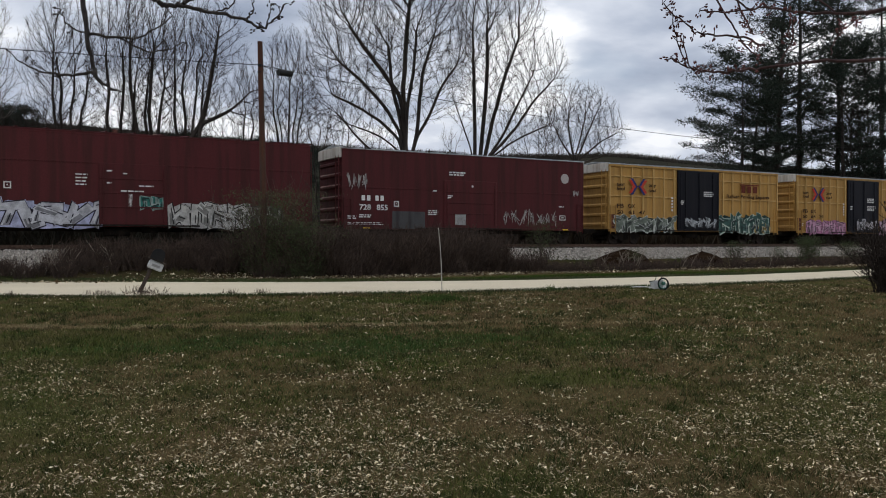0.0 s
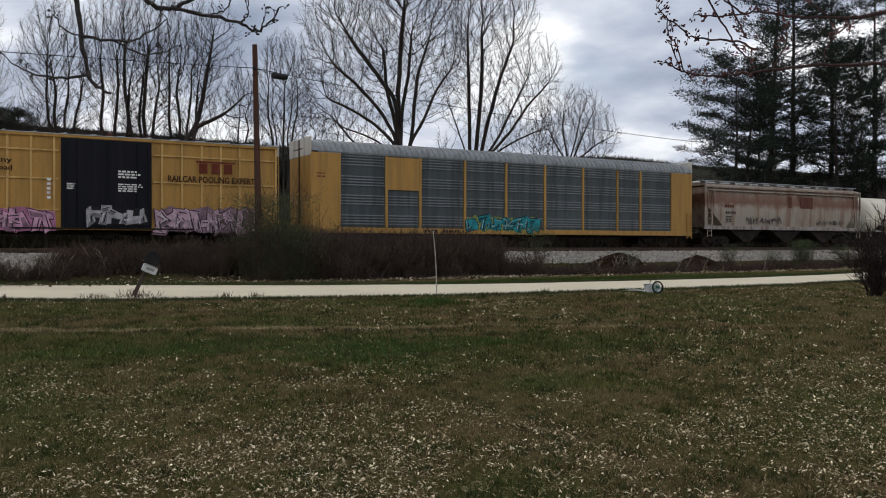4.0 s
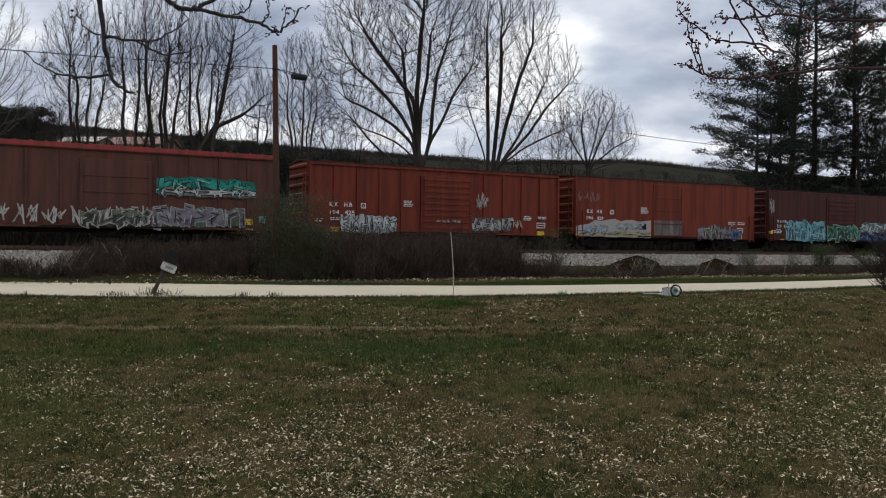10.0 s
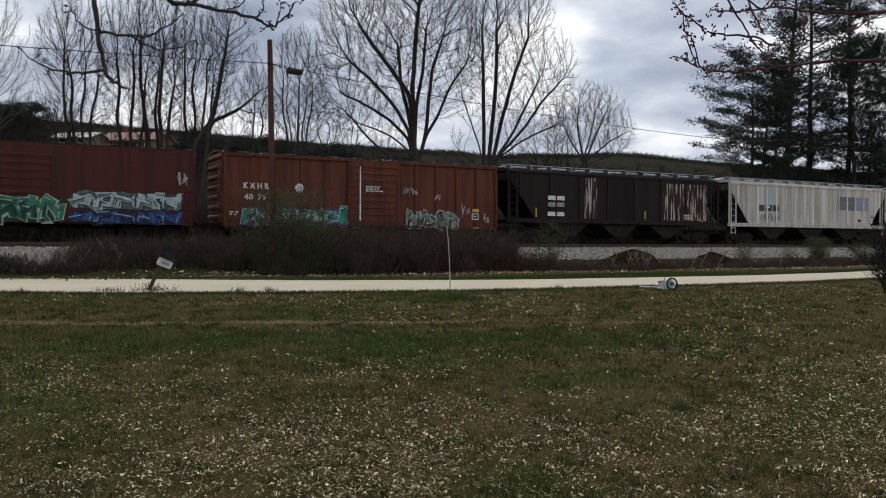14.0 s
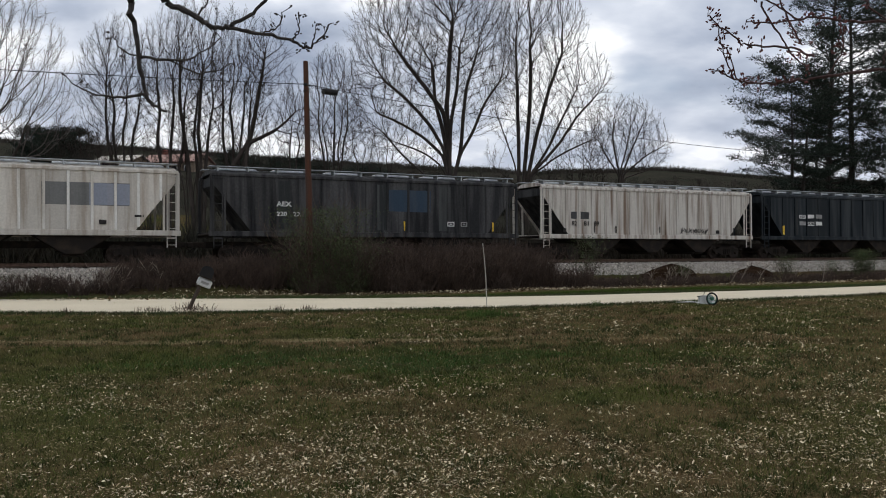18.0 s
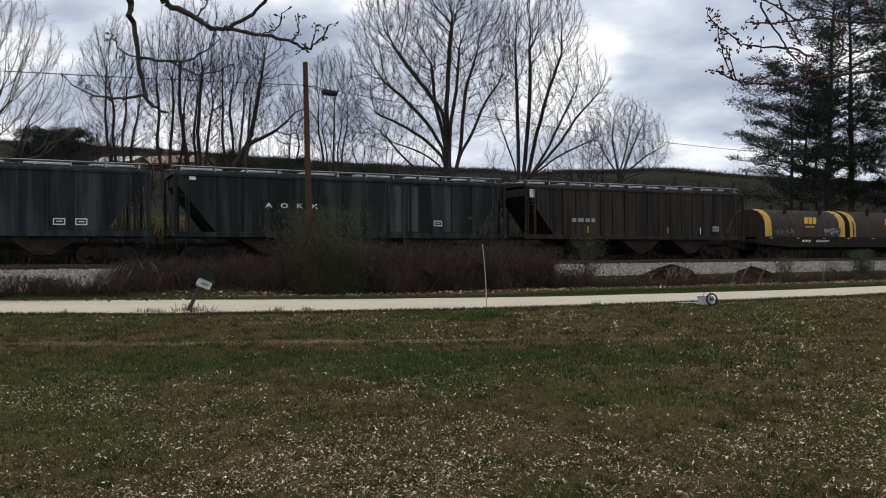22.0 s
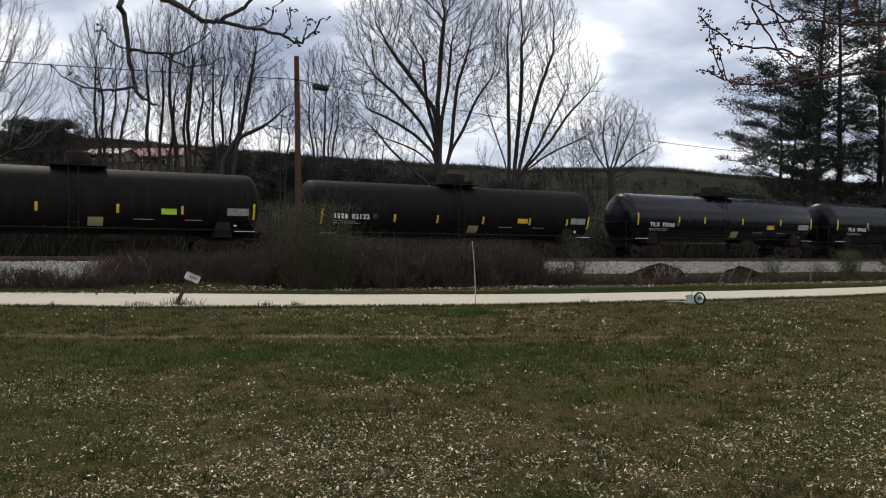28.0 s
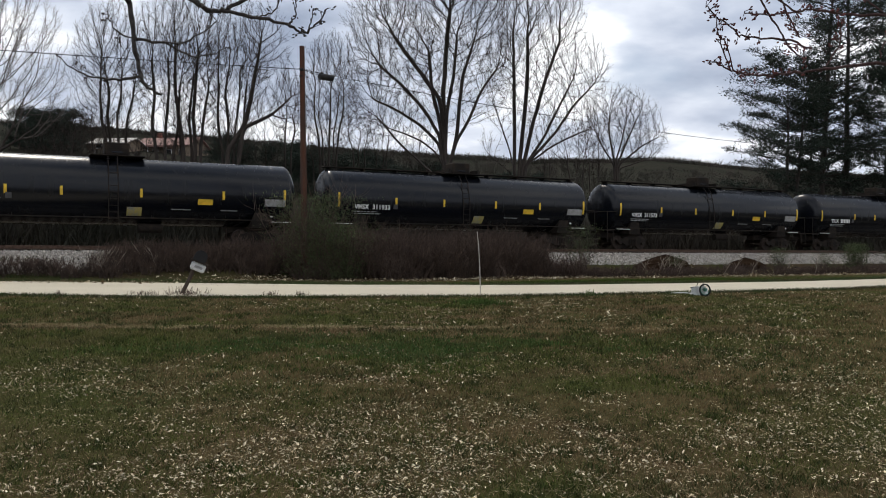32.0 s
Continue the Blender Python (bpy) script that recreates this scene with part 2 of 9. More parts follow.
GRIME = (0.035, 0.028, 0.024)
RUST = (0.11, 0.045, 0.022)
M = {
    "steel_dark": material("dark grimy steel", (0.018, 0.015, 0.013), 0.9, 0, 0.3, 2.5, (0.034, 0.026, 0.02), 0.4, spec=0.1),
    "wheel": material("worn wheel steel", (0.045, 0.032, 0.025), 0.7, 0.3, 0.3, 6, (0.02, 0.016, 0.013)),
    "rail": material("worn rail steel", (0.12, 0.08, 0.06), 0.45, 0.7, 0.2, 8, (0.08, 0.05, 0.035)),
    "tie": material("weathered tie timber", (0.07, 0.055, 0.045), 0.95, 0, 0.4, 5, (0.04, 0.03, 0.025), stretch=(1, 8, 1), objvary=0.3),
    "ballast": material("pale ballast stone", (0.41, 0.365, 0.305), 0.95, 0, 0.45, 1.2, (0.29, 0.26, 0.225), 0.45, 0.2, fine=16, bump=0.6),
    "stone": material("broken pale stone", (0.47, 0.425, 0.365), 0.9, 0, 0.3, 6, (0.31, 0.28, 0.245), island=0.45),
    "road": material("pale worn road surface", (0.54, 0.485, 0.37), 0.95, 0, 0.14, 0.5, (0.46, 0.41, 0.31), 0.5, 0.25, fine=60, bump=0.25),
    "maroon": paint("faded maroon paint", (0.078, 0.016, 0.017), (0.055, 0.015, 0.014), 0.4),
    "brown": paint("weathered brown paint", (0.105, 0.042, 0.03), (0.075, 0.034, 0.025), 0.45),
    "red": paint("faded red oxide paint", (0.175, 0.034, 0.019), (0.115, 0.026, 0.016), 0.45),
    "rust_red": paint("weathered orange red paint", (0.125, 0.038, 0.021), (0.08, 0.027, 0.017), 0.45),
    "roof_dark": paint("sooty dark red roof paint", (0.03, 0.014, 0.012), (0.05, 0.03, 0.026), 0.4),
    "deep_red": paint("dark red oxide paint", (0.072, 0.02, 0.016), (0.05, 0.017, 0.013), 0.45),
    "yellow": paint("dusty golden yellow paint", (0.42, 0.235, 0.066), (0.33, 0.19, 0.06), 0.4),
    "yellow_worn": paint("worn yellow paint on posts", (0.53, 0.34, 0.13), (0.42, 0.26, 0.09), 0.4),
    "door_black": paint("black door paint", (0.006, 0.006, 0.01), (0.012, 0.011, 0.014), 0.3),
    "galv": paint("dull galvanised steel", (0.13, 0.145, 0.15), (0.09, 0.1, 0.108), 0.5, 0.55, metal=0.1),
    "galv_roof": paint("pale galvanised roof steel", (0.42, 0.44, 0.45), (0.3, 0.32, 0.33), 0.45, 0.5, metal=0.2),
    "white_car": paint("dirty off-white paint", (0.54, 0.505, 0.45), (0.38, 0.33, 0.275), 0.45),
    "white_post": paint("chalky off-white paint on posts", (0.72, 0.7, 0.65), (0.52, 0.48, 0.42), 0.35),
    "screen_flat": paint("dull flat screen steel", (0.08, 0.092, 0.093), (0.058, 0.066, 0.069), 0.5, 0.6),
    "slat": paint("bright perforated slat steel", (0.19, 0.2, 0.205), (0.11, 0.116, 0.12), 0.4, 0.5),
    "rack_roof": paint("dull grey rack roof steel", (0.25, 0.26, 0.265), (0.19, 0.2, 0.2), 0.45, 0.6),
    "cream": paint("dirty cream tank paint", (0.8, 0.74, 0.61), (0.66, 0.59, 0.46), 0.35, scale=1.2),
    "pinkish": paint("faded grey paint with rust wash", (0.36, 0.31, 0.25), (0.25, 0.17, 0.125), 0.42, 0.8, 1.4),
    "hop_brown": paint("soot-brown paint with pale scars", (0.017, 0.011, 0.009), (0.012, 0.009, 0.008), 0.45),
    "hop_scar": paint("soot-brown paint with bare patches", (0.035, 0.018, 0.014), (0.42, 0.36, 0.31), 0.38, 0.8, 5.5, edge=0.04),
    "hop_dark": paint("streaked dark grey paint", (0.065, 0.063, 0.062), (0.02, 0.02, 0.021), 0.5, scale=1.5, vary=0.25),
    "hop_green": paint("sooty dark green paint", (0.009, 0.014, 0.0135), (0.032, 0.039, 0.035), 0.4, scale=1.5, vary=0.15),
    "hop_blue": paint("sooty blue-green paint", (0.01, 0.014, 0.017), (0.036, 0.04, 0.042), 0.4, scale=1.5, vary=0.15),
    "hop_umber": paint("sooty umber paint", (0.034, 0.027, 0.021), (0.016, 0.013, 0.01), 0.5, scale=1.5, vary=0.25),
    "tank_black": paint("satin black tank paint", (0.004, 0.005, 0.0075), (0.006, 0.0065, 0.008), 0.4, 0.24, spec=0.26),
    "tank_brown": paint("matt black tank paint with dust", (0.007, 0.006, 0.006), (0.012, 0.01, 0.009), 0.45, 0.6, spec=0.08),
    "coil_grey": paint("streaked dark grey hood paint", (0.034, 0.026, 0.021), (0.058, 0.045, 0.036), 0.4, 0.6),
    "coil_black": paint("black hood paint", (0.014, 0.014, 0.016), (0.025, 0.025, 0.026), 0.35, 0.45),
    "white": material("white stencil paint", (0.72, 0.71, 0.68), 0.7, vary=0.2, second=(0.5, 0.48, 0.45), amount=0.35),
    "grey": material("grey patch paint", (0.33, 0.33, 0.32), 0.75, second=(0.25, 0.24, 0.23)),
    "stripe": material("yellow reflective strip", (0.78, 0.5, 0.05), 0.45, vary=0.1),
    "lime": material("lime placard", (0.55, 0.75, 0.08), 0.5, vary=0.1),
    "letter_dark": material("dark stencil paint", (0.03, 0.027, 0.025), 0.7),
}


def rust_band(m, z0, z1, color):
    """Adds a ragged level band of rust to a paint, between two heights on the car."""
    n, l = m.node_tree.nodes, m.node_tree.links
    bs = n["Principled BSDF"]
    src = bs.inputs["Base Color"].links[0].from_socket
    co, sep, nz = n.new("ShaderNodeTexCoord"), n.new("ShaderNodeSeparateXYZ"), n.new("ShaderNodeTexNoise")
    nz.inputs["Scale"].default_value, nz.inputs["Detail"].default_value = 1.3, 7
    l.new(co.outputs["Object"], sep.inputs[0]); l.new(co.outputs["Object"], nz.inputs["Vector"])
    off = n.new("ShaderNodeMath"); off.operation = "MULTIPLY_ADD"
    off.inputs[1].default_value, off.inputs[2].default_value = 1.0, -0.5
    l.new(nz.outputs["Fac"], off.inputs[0])
    add = n.new("ShaderNodeMath"); add.operation = "ADD"
    l.new(sep.outputs[2], add.inputs[0]); l.new(off.outputs[0], add.inputs[1])
    ramp = n.new("ShaderNodeValToRGB")
    mr = n.new("ShaderNodeMapRange")
    mr.inputs["From Min"].default_value, mr.inputs["From Max"].default_value = z0 - 0.5, z1 + 0.5
    l.new(add.outputs[0], mr.inputs["Value"]); l.new(mr.outputs[0], ramp.inputs[0])
    w = z1 - z0 + 1.0
    e = ramp.color_ramp.elements
    e[0].position, e[0].color = 0.4 / w, (0, 0, 0, 1)
    e[1].position, e[1].color = 0.8 / w, (0.85, 0.85, 0.85, 1)
    for p, v in ((1 - 0.7 / w, 0.7), (1 - 0.35 / w, 0.15)):
        x = e.new(p)
        x.color = (v, v, v, 1)
    mix = n.new("ShaderNodeMix"); mix.data_type = "RGBA"
    l.new(ramp.outputs[0], mix.inputs["Factor"]); l.new(src, mix.inputs["A"])
    mix.inputs["B"].default_value = (*color, 1)
    l.new(mix.outputs["Result"], bs.inputs["Base Color"])


rust_band(M["pinkish"], 2.85, 3.8, (0.165, 0.075, 0.05))


def ground_height(x, y):
    """The lie of the land: a flat lawn, the track bank, fields, a rise and a far ridge behind."""
    p, q = across(x, y)
    z = 0.02 * noise.noise((x * 0.25, y * 0.25, 0)) + 0.05 * noise.noise((x * 0.06, y * 0.06, 3))
    foot = 35.5 + 2.0 * max(0.0, min(1.0, (-x - 10) / 7))      # the bank steepens where the road runs close
    z += 0.9 * max(0.0, min(1.0, (q - foot) / (39.5 - foot))) ** 1.3 + 1.5 * math.exp(-((q - 50.0) / 2.4) ** 2)
    if q > 58:
        d = math.hypot(x, y)
        e = 0.066 + 0.036 * max(0.0, min(1.0, (d - 100) / 330)) + 0.05 * max(-0.06, min(0.45, -x / y)) + 0.003 * noise.noise((x * 0.008, y * 0.008, 4))
        e += 0.0065 * math.exp(-((x / y - 0.235) / 0.045) ** 2) - 0.003 * math.exp(-((x / y - 0.045) / 0.03) ** 2) if y > 60 else 0.0
        z += min(0.165 * (q - 58), 1.0 + min(d, 430) * e) + 1.2 * min(1.0, (q - 58) / 40) * noise.noise((x * 0.02, y * 0.02, 7))
        z += 2.3 * math.exp(-((x + 48) ** 2 + (y - 120) ** 2) / 500)
    return z


# ---- ground ----
def make_ground():
    ps = np.concatenate([np.linspace(-3000, -120, 12), np.linspace(-100, 160, 131), np.linspace(165, 520, 72), np.linspace(600, 3000, 9)])
    qs = np.concatenate([np.linspace(-400, -30, 8), np.linspace(-20, 50, 71), np.linspace(55, 520, 62), np.linspace(600, 3500, 9)])
    v = []
    for q in qs:
        for p in ps:
            x, y = at(p, q)
            v.append((x, y, ground_height(x, y)))
    n = len(ps)
    f = [(i * n + j, i * n + j + 1, (i + 1) * n + j + 1, (i + 1) * n + j) for i in range(len(qs) - 1) for j in range(n - 1)]
    m = material("mown grass and bare soil", (0.074, 0.053, 0.028), 0.98, 0, 0.5, 0.3, (0.041, 0.047, 0.016), 0.5, 0.14, bump=0.5, fine=25, spec=0.0)
    ob = bulk("ground", v, f, m)
    ob.data.materials.append(material("leaf-covered hillside", (0.04, 0.036, 0.029), 1, 0, 0.45, 0.06, (0.026, 0.028, 0.021), 0.5, 0.2, bump=0.5, fine=6, spec=0.0))
    wood = []
    for poly in ob.data.polygons:
        x, y, _ = poly.center
        field = 54 < y < 88 and -0.62 < x / y < -0.35      # open grass below the houses
        wood.append(int(across(x, y)[1] > 47 and not field))
    ob.data.polygons.foreach_set("material_index", wood)
    return tagged(ob, "short patchy grass lawn strewn with dead leaves", "lawn", kind="structure")


make_ground()


def near_edge(x):
    return 26.2 + 0.33 * x + 0.0135 * x * x if x > -12.2 else 24.18 + 0.02 * (x + 12.2)


def far_edge(x):
    return 33.0 + 0.24 * x + 0.0135 * x * x if x > -8.9 else 31.93


def make_road():
    b = Build()
    rr = []
    for i in range(101):
        x = -45 + i * 1.0
        y0, y1 = near_edge(x), far_edge(x)
        dx = max(0, (x - 5)) * 0.02
        w = [0.05 * noise.noise((x * 0.6, k * 7.0, 2)) for k in (1, 2)]
        pts = [(x, y0 + w[0]), (x - dx * 0.3, y0 + (y1 - y0) * 0.33), (x - dx * 0.6, y0 + (y1 - y0) * 0.66), (x - dx, y1 + w[1])]
        top = [(a, c, max(ground_height(a, c), 0) + 0.035 + h) for (a, c), h in zip(pts, (0, 0.04, 0.04, 0))]
        bot = [(a, c, -0.25) for a, c in reversed(pts)]
        rr.append(top + bot)
    b.rings(rr)
    tagged(part("road", b, M["road"]), "pale sun-bleached country road between lawn and verge", "road", kind="structure")


make_road()


def make_track():
    bed = Build()
    prof = [(38.2, 0.1), (38.5, 0.5), (40.4, 1.16), (43.7, 1.16), (47.0, 0.3), (47.0, -0.3), (38.2, -0.3)]
    bed.rings([[(*at(p, q + 0.12 * noise.noise((p * 0.7, q, 0))), z) for q, z in prof] for p in range(-90, 260, 2)])
    tagged(part("ballast_bed", bed, M["ballast"]), "sloping bed of pale crushed stone under the rails", "track bed", kind="structure")
    for q in (42.06 - 0.7175, 42.06 + 0.7175):
        r = Build().prism([(-0.07, 0), (0.07, 0), (0.07, 0.02), (0.012, 0.05), (0.012, 0.125), (0.036, 0.14), (0.036, 0.172), (-0.036, 0.172), (-0.036, 0.14), (-0.012, 0.125), (-0.012, 0.05), (-0.07, 0.02)], -90, 260)
        ob = part("rail", r, M["rail"])
        x, y = at(0, q)
        ob.matrix_basis = pose(x, y, RAIL - 0.172, 0, 0, TURN)
        tagged(ob, "brown worn steel rail on timber ties", "rail", "rails of the track", "structure")
    tie = Build().slab(-0.11, 0.11, -1.3, 1.3, -0.17, 0.0, 0.015).mesh("tie", M["tie"])
    for i in range(190):
        ob = part("tie", tie, None)
        p = -12 + i * 0.5
        x, y = at(p, 42.06 + random.uniform(-0.03, 0.03))
        ob.matrix_basis = pose(x, y, RAIL - 0.172, 0, 0, TURN + random.uniform(-1, 1))
        tagged(ob, "weathered timber railroad tie in pale ballast", "tie", "ties under the rails", "structure")


make_track()


# ---- the train ----
SPEED, GAIN, T0 = 13.588, 0.0129, 3.5
HALF = 1.6           # half the width of a car
SURGE = ((0, 1, 2, 3, 6, 8, 9, 11, 12, 14, 17, 20, 22, 25, 28, 31), (-0.75, -0.68, -0.33, -0.2, 0.38, 0.1, 0.18, 0.12, 0.05, -0.1, 0.03, 0.12, -0.22, 0.0, 0.3, 0.0))   # slack that runs in and out, metres
TRAIN = []           # (thing, middle of the car along the track at T0)
TRUCKS = []


def gone(t):
    """Metres that the train has run since T0."""
    return SPEED * (t - T0) + GAIN * (t - T0) ** 2 + float(np.interp(t, *SURGE))


def rail_pose(s):
    x, y = at(s, NEAR + HALF)
    return pose(x, y, RAIL, 0, 0, TURN)


def new_car(name, label, category, s0, s1):
    car = new(name)
    car.empty_display_size = 0.5
    tagged(car, label, category, "cars of the freight train")
    car.matrix_basis = rail_pose((s0 + s1) / 2)
    TRAIN.append((car, (s0 + s1) / 2))
    return car, (s1 - s0) / 2


def wheel_mesh():
    b = Build()
    prof = [(-0.07, 0.09), (-0.07, 0.36), (-0.065, 0.41), (0.03, 0.42), (0.045, 0.445), (0.07, 0.44), (0.07, 0.36), (0.03, 0.33), (0.03, 0.14), (0.08, 0.12), (0.08, 0.09)]
    ring = [(math.cos(2 * math.pi * i / 20), math.sin(2 * math.pi * i / 20)) for i in range(20)]
    for side in (-1, 1):
        b.rings([[(r * c, side * (0.75 - x), r * w) for c, w in ring] for x, r in prof])
    b.tube((0, -1.02, 0), (0, 1.02, 0), 0.08, n=10)
    for side in (-1, 1):
        b.tube((0, side * 0.98, 0), (0, side * 1.1, 0), 0.12, n=8)
    for k in range(3):      # spoke-like cast marks that show the turning
        a = 2 * math.pi * k / 3
        for side in (-1, 1):
            b.tube((0.16 * math.cos(a), side * 0.79, 0.16 * math.sin(a)), (0.31 * math.cos(a), side * 0.78, 0.31 * math.sin(a)), 0.025, n=4)
    return b.mesh("wheelset", M["wheel"])


WHEELS = wheel_mesh()


def frame_mesh():
    b = Build()
    for y in (-1.03, 1.03):
        out = [(-1.15, 0.48), (-1.15, 0.6), (-0.7, 0.66), (-0.45, 0.78), (0.45, 0.78), (0.7, 0.66), (1.15, 0.6), (1.15, 0.48), (0.78, 0.42), (0.45, 0.24), (-0.45, 0.24), (-0.78, 0.42)]
        b.plate(out, y - 0.06, y + 0.06)
        for x in (-0.22, -0.07, 0.08, 0.23):
            b.tube((x, y - 0.1, 0.3), (x, y - 0.1, 0.62), 0.055, n=8)
    b.slab(-0.2, 0.2, -1.0, 1.0, 0.45, 0.75)
    return b.mesh("truck", M["steel_dark"])


TRUCK = frame_mesh()


def running_gear(car, h, tc, hood=0.0):
    """Two trucks with their wheelsets, couplers and the brake rig under a car of half length h."""
    for x in (-tc, tc):
        tr = part("truck", TRUCK, None, car, "dark cast-steel truck")
        tr.matrix_basis = pose(x, 0, 0)
        for d in (-0.89, 0.89):
            w = part("wheelset", WHEELS, None, tr, "worn steel wheels on an axle")
            w.matrix_basis = pose(d, 0, 0.42)
            TRUCKS.append((w, d))
    for d in (-1, 1):
        b = Build().slab(min(d * (h - 0.4), d * (h + 0.55)), max(d * (h - 0.4), d * (h + 0.55)), -0.14, 0.14, 0.72, 0.98)
        b.slab(min(d * (h + 0.5), d * (h + 0.82)), max(d * (h + 0.5), d * (h + 0.82)), -0.2, 0.2, 0.68, 1.0, 0.06)
        b.tube((d * (h + 0.3), -0.3, 0.85), (d * (h + 0.75), -0.12, 0.45), 0.03, n=6)
        part("coupler", b, M["steel_dark"], car)


def underframe(car, h, z0=0.72, z1=0.98, mat=None, side=True):
    b = Build().box(-h + 0.2, h - 0.2, -0.25, 0.25, z0 - 0.1, z1 - 0.003)
    for i in range(int(2 * h / 1.6)):
        x = -h + 1.0 + i * 1.6
        b.box(x, x + 0.09, -1.45, 1.45, z1 - 0.18, z1 - 0.004)
    b.tube((-0.6, -0.75, 0.62), (0.5, -0.75, 0.62), 0.22, n=10)
    b.tube((1.1, -0.6, 0.7), (1.8, -0.6, 0.7), 0.14, n=8)
    part("underframe", b, mat or M["steel_dark"], car, "grimy underframe with brake cylinder")


def ladder(car, x, z0, z1, mat, w=0.4, y=-HALF - 0.02, name="ladder"):
    b = Build()
    for d in (-w / 2, w / 2):
        b.box(x + d - 0.02, x + d + 0.02, y - 0.03, y + 0.02, z0, z1)
    k = max(2, int((z1 - z0) / 0.36))
    for i in range(k):
        z = z0 + 0.12 + i * (z1 - z0 - 0.2) / max(1, k - 1)
        b.tube((x - w / 2, y - 0.02, z), (x + w / 2, y - 0.02, z), 0.014, n=5)
    part(name, b, mat, car)


def text(name, s, size, mat, parent, x, z, y, squeeze=1.0, about="CENTER"):
    c = bpy.data.curves.new(name, "FONT")
    c.body, c.size, c.align_x, c.align_y, c.resolution_u = s, size, about, "CENTER", 2
    c.extrude, c.offset = 0.002, 0.009
    tmp = bpy.data.objects.new(name, c)
    m = bpy.data.meshes.new_from_object(tmp)
    bpy.data.objects.remove(tmp)
    m.materials.clear()
    m.materials.append(mat)
    m.transform(Matrix.Translation((x, y, z)) @ Matrix.Rotation(radians(90), 4, "X") @ Matrix.Diagonal((squeeze, 1, 1, 1)))
    return part(name, m, None, parent)


def number(car, s, x0, x1, z0, z1, mat, y=-HALF - 0.006, name="car_number"):
    """Lettering fitted into a box on the side of a car."""
    ob = text(name, s, 0.4, mat, car, 0, 0, 0)
    me = ob.data
    xs, zs = [v.co.x for v in me.vertices], [v.co.z for v in me.vertices]
    a0, a1, b0, b1 = min(xs), max(xs), min(zs), max(zs)
    for v in me.vertices:
        v.co = (x0 + (v.co.x - a0) / (a1 - a0) * (x1 - x0), y + v.co.y, z0 + (v.co.z - b0) / (b1 - b0) * (z1 - z0))
    if " " in s:
        tagged(ob, kind="stuff")
    return ob


def plate_box(car, x0, x1, z0, z1, mat, name="stencil_panel", y=-HALF - 0.004, label="", seed=0):
    """A flat painted patch with a slightly uneven edge."""
    r = random.Random(seed)
    j = lambda: r.uniform(-0.015, 0.015)
    return part(name, Build().plate([(x0 + j(), z0 + j()), (x1 + j(), z0 + j()), (x1 + j(), z1 + j()), (x0 + j(), z1 + j())], y - 0.002, y), mat, car, label)


def frame_box(car, x0, x1, z0, z1, mat, w=0.05, y=-HALF - 0.006):
    b = Build()
    for a0, a1, b0, b1 in ((x0, x1, z0, z0 + w), (x0, x1, z1 - w, z1), (x0, x0 + w, z0, z1), (x1 - w, x1, z0, z1), (x0 + 0.12, x1 - 0.12, (z0 + z1) / 2 - 0.02, (z0 + z1) / 2 + 0.03)):
        b.box(a0, a1, y - 0.002, y, b0, b1)
    return part("stencil_box", b, mat, car)


def disc(car, x, z, r, mat, name="painted_spot", y=-HALF - 0.004):
    return part(name, Build().plate([(x + r * math.cos(2 * math.pi * i / 24), z + r * math.sin(2 * math.pi * i / 24)) for i in range(24)], y - 0.002, y), mat, car)


def band_logo(car, x0, x1, z0, z1, y, mat, n=3, name="painted_emblem"):
    """A trade mark as plain slabs."""
    w = (x1 - x0) / n
    m = Build().slab(0, 0.82 * w, y - 0.004, y, z0, z1, 0.001).mesh(name, mat)
    for i in range(n):
        part(name, m, None, car).matrix_basis = pose(x0 + i * w, 0, 0)


def bars(parent, x, z, y, w, rows, mat, h=0.09, gap=0.07, name="stencil", seed=1):
    """Small unreadable lettering as short bars, row below row, from x to the right."""
    r = random.Random(seed)
    b = Build()
    for i in range(rows):
        c, end = x, x + w * r.uniform(0.75, 1.0)
        while c < end:
            d = min(r.uniform(0.1, 0.28) * max(1, h / 0.09), end - c)
            zz = z - i * (h + gap)
            b.box(c, c + d, y - 0.003, y, zz - h, zz)
            c += d + 0.05 * max(1, h / 0.09)
    return tagged(part(name, b, mat, parent), kind="stuff")


def letters(parent, x, z, y, n, w, h, mat, name="reporting_mark", gap=0.35):
    """A code of n characters as plain upright bars."""
    pitch = w / n
    m = Build().box(0, pitch * (1 - gap), y - 0.003, y, z - h, z).mesh(name, mat)
    for i in range(n):
        part(name, m, None, parent).matrix_basis = pose(x + i * pitch, 0, 0)


def sprayed_shape(rnd):
    """An abstract tangle of strokes: three to five turns between loose points, no letter."""
    pts, last = [], None
    for i in range(rnd.choice((4, 5, 5, 6))):
        p = (rnd.uniform(0, 1), (i % 2) * rnd.uniform(0.55, 1) + (1 - i % 2) * rnd.uniform(0, 0.45))
        pts.append(p)
    return tuple(pts)


